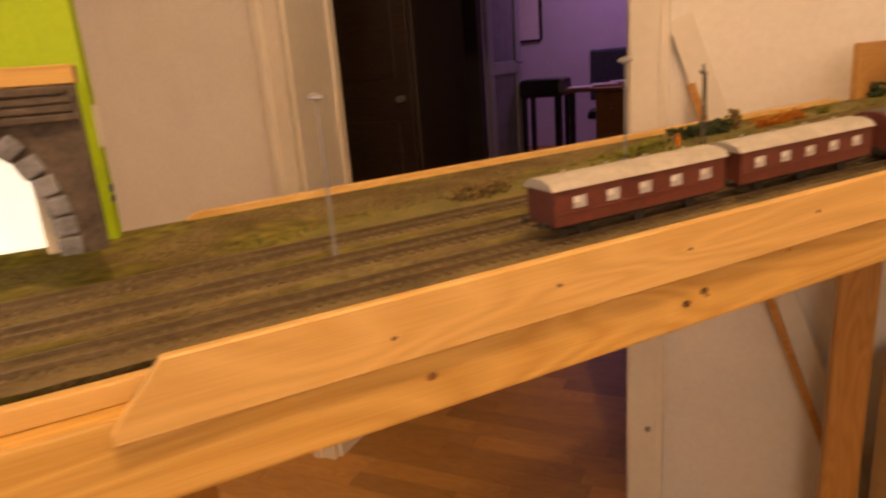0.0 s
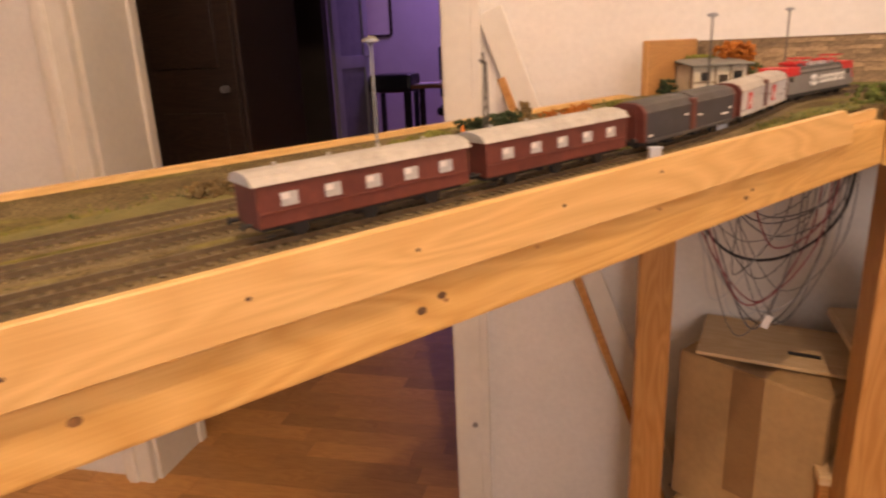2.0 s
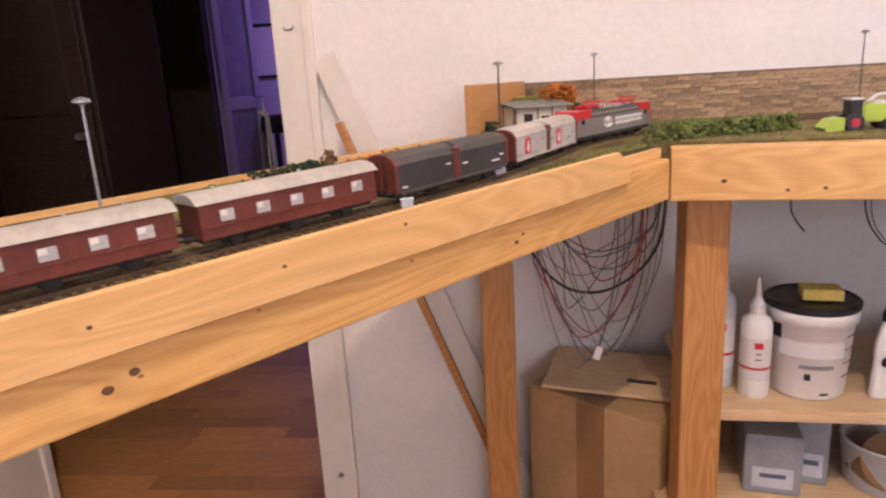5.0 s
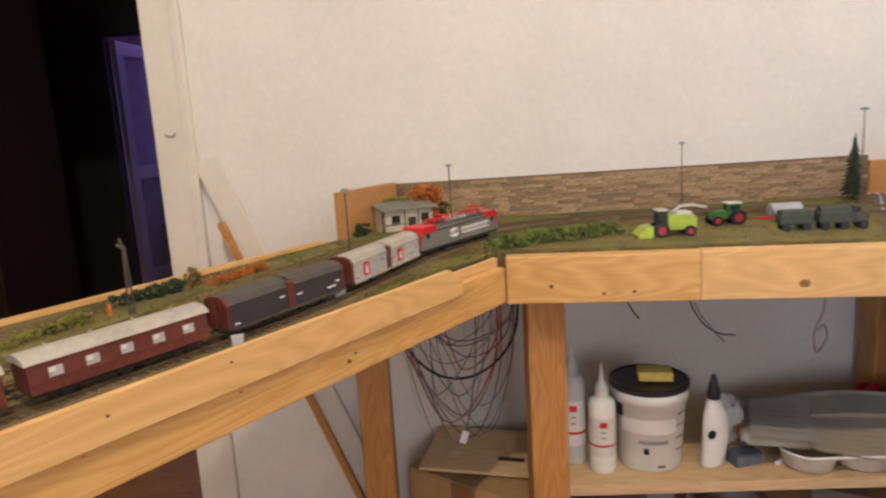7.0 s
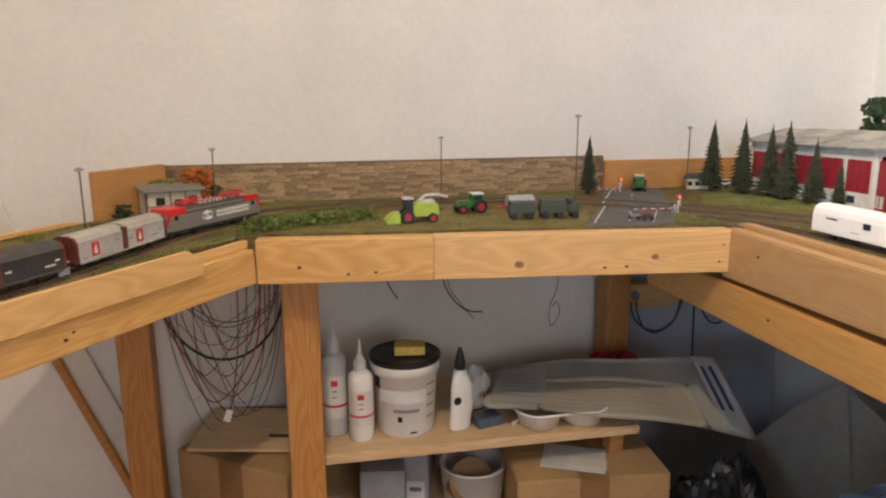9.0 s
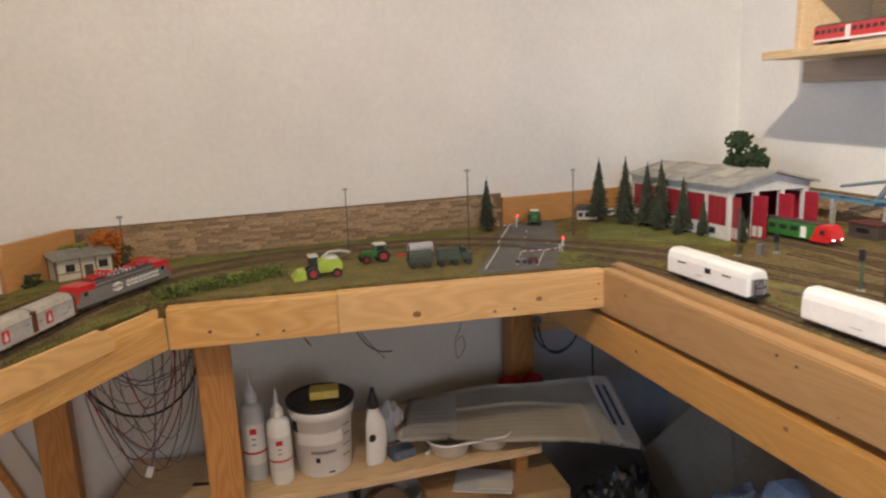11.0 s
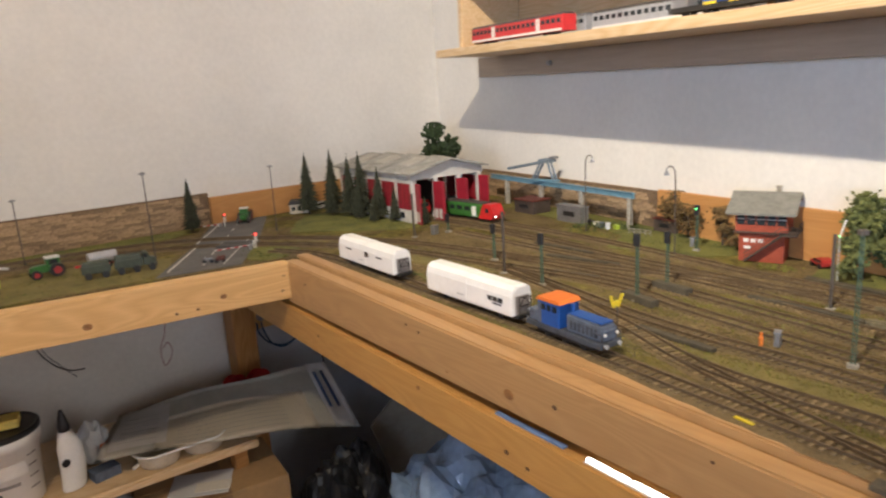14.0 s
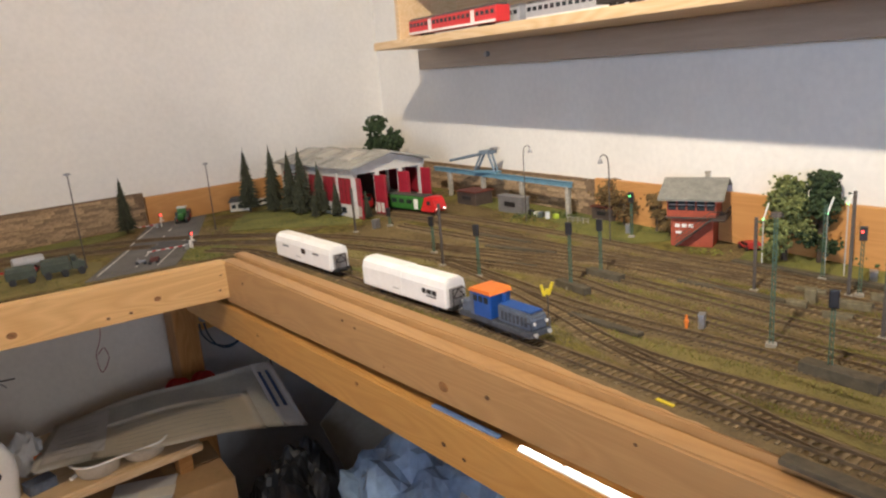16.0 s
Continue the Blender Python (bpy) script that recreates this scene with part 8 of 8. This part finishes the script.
# leaning grey cardboard, black bag, blue film, red reel
v = thing("cardboard_sheet", "large grey-brown folded cardboard sheet leaning under the yard", "cardboard", pose(1.50, 1.15, 0.0, 0, 0, -17.5))
for outline_, m_ in (([(0.0, 0.45), (0.15, 0.0), (0.285, 0.0), (0.205, 0.587), (0.19, 0.60), (0.107, 0.55)], Matrix()), ([(0.0, 0.0), (0.135, 0.0), (0.065, 0.45), (-0.08, 0.587)], Matrix.Translation((0.286, 0, 0)) @ rz(-14))):
    bm = B()
    prism(bm, outline_, 0.005)
    bmesh.ops.bevel(bm, geom=bm.edges[:], offset=0.0012, segments=1, affect="EDGES")
    part("panel", bm, CARDGREY, v, "", m_)


def crumpled(name, mat_, label, cat, at_, size, seed, amp=0.28, base=0.0):
    bm = B()
    bmesh.ops.create_icosphere(bm, subdivisions=5, radius=1.0)
    off = Vector((seed * 3.1, seed * 1.7, seed))
    for w in bm.verts:
        n0 = noise.noise(w.co * 1.6 + off)
        n1 = noise.noise(w.co * 4.2 + off)
        n2 = abs(noise.noise(w.co * 9.0 + off))
        k = 1 + amp * n0 + amp * 0.6 * n1 - amp * 0.35 * n2
        w.co = Vector((w.co.x * size[0], w.co.y * size[1], max(w.co.z, -0.6) * size[2] + 0.6 * size[2])) * k
        w.co.z = max(w.co.z, 0)
    return solo(name, bm, mat_, label, cat, at_)


carton("cardboard_box", 0.40, 0.34, 0.30, at(1.45, 0.62, 0, 8), CARDGREY, "grey-brown cardboard box under the yard")
crumpled("black_bag", BAGBLACK, "crumpled black plastic bag under the layout", "bag", at(1.36, 1.06, 0), (0.13, 0.13, 0.30), 3, 0.15)
crumpled("plastic_film", BLUEFILM, "crumpled translucent blue plastic film", "film", at(1.40, 0.60, 0.3035), (0.20, 0.23, 0.19), 7, 0.30)
bm = B()
box(bm, 0.20, 0.12, 0.002, (0, 0, 0))
solo("blue_leaflet", bm, PALEBLUE, "pale blue leaflet on crumpled film", "leaflet", pose(1.36, 0.42, 0.575, 14, -8, 30))
for k, x in enumerate((1.225, 1.285)):
    v = thing("cable_reel", "red plastic cable reel beside a post", "reel", pose(x, 1.345 - 0.01 * k, 0.592, 80, 0, 20), "cable reels")
    for z in (0, 0.022):
        bm = B()
        lathe(bm, [(0.030, z), (0.032, z + 0.001), (0.032, z + 0.004), (0.030, z + 0.005)], (0, 0, 0), 24)
        part("flange", bm, REDP, v)
    bm = B()
    rod(bm, (0, 0, 0.004), (0, 0, 0.023), 0.016, seg=16)
    part("core", bm, OXIDE, v)
bm = B()
box(bm, 0.30, 0.16, 0.01, (0, 0, 0), bevel=0.002)
solo("reel_shelf", bm, SHELFWOOD, "short plank behind the newspaper", "shelf", at(1.24, 1.345, 0.548))
bm = B()
box(bm, 0.05, 0.05, 0.548, (0, 0, 0), bevel=0.003)
solo("plank_post", bm, POSTWOOD, "short wooden post under a plank", "post", at(1.19, 1.345, 0))

# added panel in place of bare wall, the wall's bluish light in its colour
v = thing("standing_board", "added panel in the bluish-lit wall's colour behind the post", "board", at(1.56, 1.412, 0.0))
bm = B()
box(bm, 0.46, 0.010, 0.86, (0, 0, 0), bevel=0.002)
part("sheet", bm, PALEBLUE, v)

# unseen window frames added behind the fill lamps, and an unseen ceiling lamp base
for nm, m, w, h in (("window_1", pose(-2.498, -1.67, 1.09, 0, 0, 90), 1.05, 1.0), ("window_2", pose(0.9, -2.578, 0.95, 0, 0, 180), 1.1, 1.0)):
    wd = thing(nm, "unseen white window frame added behind a fill lamp", "window", m, kind="structure")
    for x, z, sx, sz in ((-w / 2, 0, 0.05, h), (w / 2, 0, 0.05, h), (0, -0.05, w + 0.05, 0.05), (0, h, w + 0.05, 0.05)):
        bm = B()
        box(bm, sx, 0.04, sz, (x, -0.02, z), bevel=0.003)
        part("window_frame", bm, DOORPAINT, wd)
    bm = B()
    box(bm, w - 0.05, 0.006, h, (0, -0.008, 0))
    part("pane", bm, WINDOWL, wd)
v = thing("ceiling_lamp", "small white ceiling lamp base on a short stem", "lamp", at(0.37, -0.10, 2.43))
bm = B()
lathe(bm, [(0.012, 0), (0.020, 0.004), (0.020, 0.03), (0.008, 0.034), (0.008, 0.05), (0.045, 0.052), (0.045, 0.069)], (0, 0, 0), 20)
part("socket", bm, PLASTICW, v)

# ---- wires ----
def wire(pts, r, mat_, label, name="cable"):
    bm = B()
    tube(bm, smooth_line(pts, 8), r, 6)
    return solo(name, bm, mat_, label, "cable", shade=True)


WR = random.Random(17)
for k in range(19):
    x0, x1 = WR.uniform(0.27, 0.36), WR.uniform(0.42, 0.52)
    y0, y1 = WR.uniform(1.20, 1.32), WR.uniform(1.14, 1.26)
    low_ = WR.uniform(0.60, 0.82)
    mat_ = (WIREG, CLEARP, WIREG, WIRER, WIREB, WIREG)[k % 6]
    wire([(x0, y0, 0.972), (x0 + WR.uniform(-0.02, 0.03), y0, 0.90), (x0 + 0.03, y0 - 0.01, (low_ + 0.9) / 2), ((x0 + x1) / 2 + WR.uniform(-0.03, 0.03), (y0 + y1) / 2, low_), (x1 - 0.01, y1, (low_ + 0.9) / 2), (x1, y1, 0.972)], 0.0009 if k % 3 else 0.0014, mat_, "thin loose layout wire hanging in a loop")
wire([(0.29, 1.26, 0.972), (0.30, 1.26, 0.82), (0.36, 1.26, 0.735), (0.44, 1.24, 0.735), (0.505, 1.20, 0.82), (0.515, 1.19, 0.972)], 0.0026, WIREB, "thick black cable bundle hanging in a loop")
wire([(0.300, 1.29, 0.972), (0.315, 1.285, 0.76), (0.40, 1.27, 0.635), (0.47, 1.25, 0.66), (0.50, 1.22, 0.80), (0.505, 1.2, 0.972)], 0.0022, CLEARP, "pale grey cable hanging in a loop")
bm = B()
box(bm, 0.012, 0.002, 0.022, (0, 0, 0))
solo("cable_tag", bm, PLASTICW, "small white tag on the hanging wires", "tag", pose(0.403, 1.165, 0.64, 0, 20, 0))
wire([(0.703, 1.20, 0.974), (0.703, 1.20, 0.88), (0.710, 1.20, 0.855), (0.722, 1.19, 0.835)], 0.0014, WIREB, "short black wire hanging from the deck")
wire([(0.810, 1.20, 0.974), (0.812, 1.20, 0.87), (0.835, 1.20, 0.82), (0.862, 1.19, 0.80), (0.888, 1.185, 0.797)], 0.0014, WIREB, "black wire pair hanging from the deck")
wire([(0.818, 1.20, 0.974), (0.822, 1.20, 0.86), (0.85, 1.20, 0.81), (0.872, 1.19, 0.783)], 0.0011, WIREG, "grey wire pair hanging from the deck")
wire([(1.050, 1.20, 0.974), (1.052, 1.20, 0.84), (1.036, 1.20, 0.79), (1.040, 1.20, 0.75), (1.058, 1.20, 0.775), (1.052, 1.20, 0.80), (1.04, 1.20, 0.79)], 0.0009, WIRER, "thin red wire hanging in a loop")
for k in range(2):
    wire([(1.318 + 0.012 * k, 1.36, 0.735), (1.322 + 0.014 * k, 1.36, 0.705), (1.348 + 0.008 * k, 1.36, 0.672 - 0.006 * k), (1.392, 1.36, 0.656 - 0.004 * k), (1.436, 1.36, 0.678), (1.460 - 0.006 * k, 1.36, 0.735)], 0.0024, WIREBLUE, "dark blue cable hanging in a loop")
wire([(1.500, 1.36, 0.735), (1.520, 1.36, 0.690), (1.545, 1.36, 0.664), (1.575, 1.36, 0.668), (1.60, 1.36, 0.735)], 0.0024, WIREBLUE, "dark blue cable hanging in a loop")
wire([(1.491, 1.36, 0.735), (1.493, 1.36, 0.66), (1.496, 1.36, 0.555)], 0.0022, WIREB, "thin dark cable hanging straight down")
wire([(1.308, 1.36, 0.735), (1.310, 1.36, 0.68), (1.310, 1.36, 0.56)], 0.0018, WIREB, "thin dark cable hanging straight down")

# lit strip on the lower rail under the yard
v = thing("led_strip", "bright white light strip on the lower rail", "light strip", at(*right_front(0.165, 0.0056), rail_top(0.165) + 0.0004, RIGHT_TURN) @ Matrix.Rotation(radians(0.66), 4, "Y"))
bm = B()
box(bm, 0.052, 0.005, 0.0035, (0.026, 0, 0), bevel=0.001)
box(bm, 0.15, 0.006, 0.0030, (0.131, 0.001, 0), bevel=0.001)
box(bm, 0.52, 0.005, 0.0035, (0.472, 0, 0), bevel=0.001)
part("tube", bm, LEDM, v)
bm = B()
box(bm, 0.75, 0.010, 0.0012, (0.375, 0, -0.0002))
part("base", bm, PLASTICW, v)
bm = B()
box(bm, 0.11, 0.007, 0.003, (0, 0, 0), bevel=0.001)
solo("blue_tape_strip", bm, TAPEBLUE, "blue masking tape strip on the lower rail", "tape", at(*right_front(0.25, 0.0056), rail_top(0.25) + 0.0002, RIGHT_TURN))

# ---- wall shelf with display trains ----
SHELF = pose(1.742, 1.085, 1.366, 0, 0, -102.9) @ pose(0, 0, 0, 0, 1.6, 0)
ws = thing("wall_shelf", "pale wooden wall shelf with two boards and display trains", "shelf", SHELF)


def shelf_part(name, w, d, h, x, y, z, label="", mat_=None):
    bm = B()
    box(bm, w, d, h, (x + w / 2, y + d / 2, z), bevel=0.002)
    return part(name, bm, mat_ or SHELFWOOD, ws, label)


shelf_part("board", 1.9, 0.198, 0.018, 0.0, 0.004, 0)
shelf_part("board", 1.82, 0.15, 0.012, 0.085, 0.05, 0.135)
shelf_part("side_panel", 0.018, 0.165, 0.34, 0.065, 0.035, 0.018)
# the shelf's shadow on the rail is put into its darker colour
shelf_part("back_rail", 1.98, 0.02, 0.050, -0.095, 0.178, -0.0505, "back rail coloured for the shadow under the shelf", material("shadowed_rail", (0.40, 0.31, 0.235), 0.6, vary=0.1, scale=9, stretch=(1, 12, 12)))
shelf_part("back_panel", 1.8, 0.006, 0.32, 0.085, 0.193, 0.019, "", SHELFWOOD)
bm = B()
rod(bm, (0.235, 0.177, -0.026), (0.235, 0.168, -0.026), 0.006)
part("screw", bm, STEEL, ws, "bright steel screw head")


def display_coach(m, length, body, band, label, doors=True):
    v = thing("display_coach", label, "coach", m, "display trains")
    bm = B()
    box(bm, length, 0.033, 0.030, (0, 0, 0.009), bevel=0.002)
    part("body", bm, body, v)
    bm = B()
    hull(bm, [(-0.0168, 0.0375), (-0.010, 0.0435), (0.010, 0.0435), (0.0168, 0.0375)], length - 0.002)
    part("roof", bm, DARKROOF if band is LABELW else STEEL, v)
    n = int(length / 0.0165)
    for s in (-1, 1):
        plate(v, "lower_band", band, 0, 0.0095, length - 0.004, 0.0045, s, 0.0168)
        for k in range(n):
            x = -length / 2 + 0.012 + k * (length - 0.024) / (n - 1)
            if doors and k in (n // 4, 3 * n // 4):
                plate(v, "door", band, x, 0.0145, 0.013, 0.022, s, 0.0169)
            else:
                plate(v, "window", WINDOWD, x, 0.0245, 0.011, 0.008, s, 0.0168)
    for x in (-length * 0.34, length * 0.34):
        bm = B()
        box(bm, 0.034, 0.02, 0.008, (x, 0, 0.001), bevel=0.001)
        part("bogie", bm, FRAMEBLK, v)
    return v


REDCOACH = material("coach_red", (0.55, 0.03, 0.035), 0.4, vary=0.08, scale=50)
SILVERC = material("coach_silver", (0.36, 0.37, 0.39), 0.4, vary=0.12, scale=40)
S1 = SHELF @ pose(0, 0, 0.018)
display_coach(S1 @ pose(0.285, 0.06, 0), 0.345, REDCOACH, LABELW, "red and white model regional coach on a wall shelf")
display_coach(S1 @ pose(0.25, 0.135, 0), 0.36, SILVERC, SILVERC, "silver grey model coach on a wall shelf", False)
display_coach(S1 @ pose(0.63, 0.135, 0), 0.36, SILVERC, LABELW, "silver and white model coach on a wall shelf", False)
v = thing("display_crane_wagon", "blue model rail crane wagon with yellow details", "wagon", S1 @ pose(0.84, 0.07, 0), "display trains")
bm = B()
box(bm, 0.36, 0.03, 0.008, (0.05, 0, 0.010), bevel=0.001)
part("deck", bm, FRAMEBLK, v)
bm = B()
box(bm, 0.29, 0.028, 0.030, (0.08, 0, 0.018), bevel=0.003)
part("body", bm, BLUEP, v)
for k in range(4):
    bm = B()
    box(bm, 0.022, 0.0305, 0.004, (-0.05 + 0.045 * k, 0, 0.0165))
    part("step", bm, YELLOW, v)
    plate(v, "window", WINDOWD, -0.05 + 0.04 * k, 0.027, 0.024, 0.010, -1, 0.0143)
bm = B()
tube(bm, [(-0.12, 0, 0.018), (-0.10, 0, 0.04), (-0.085, 0, 0.055)], 0.004)
box(bm, 0.03, 0.02, 0.012, (-0.11, 0, 0.018))
part("boom", bm, STEEL, v)
wheels(v, (-0.10, -0.06, 0.06, 0.10), 0.006)
for k in range(3):
    v = display_coach(SHELF @ pose(0.28 + 0.33 * k, 0.12, 0.147), 0.28, OXIDE if k != 1 else DARKWAGON, DARKROOF, "dark red-brown model freight car on the upper shelf", False)
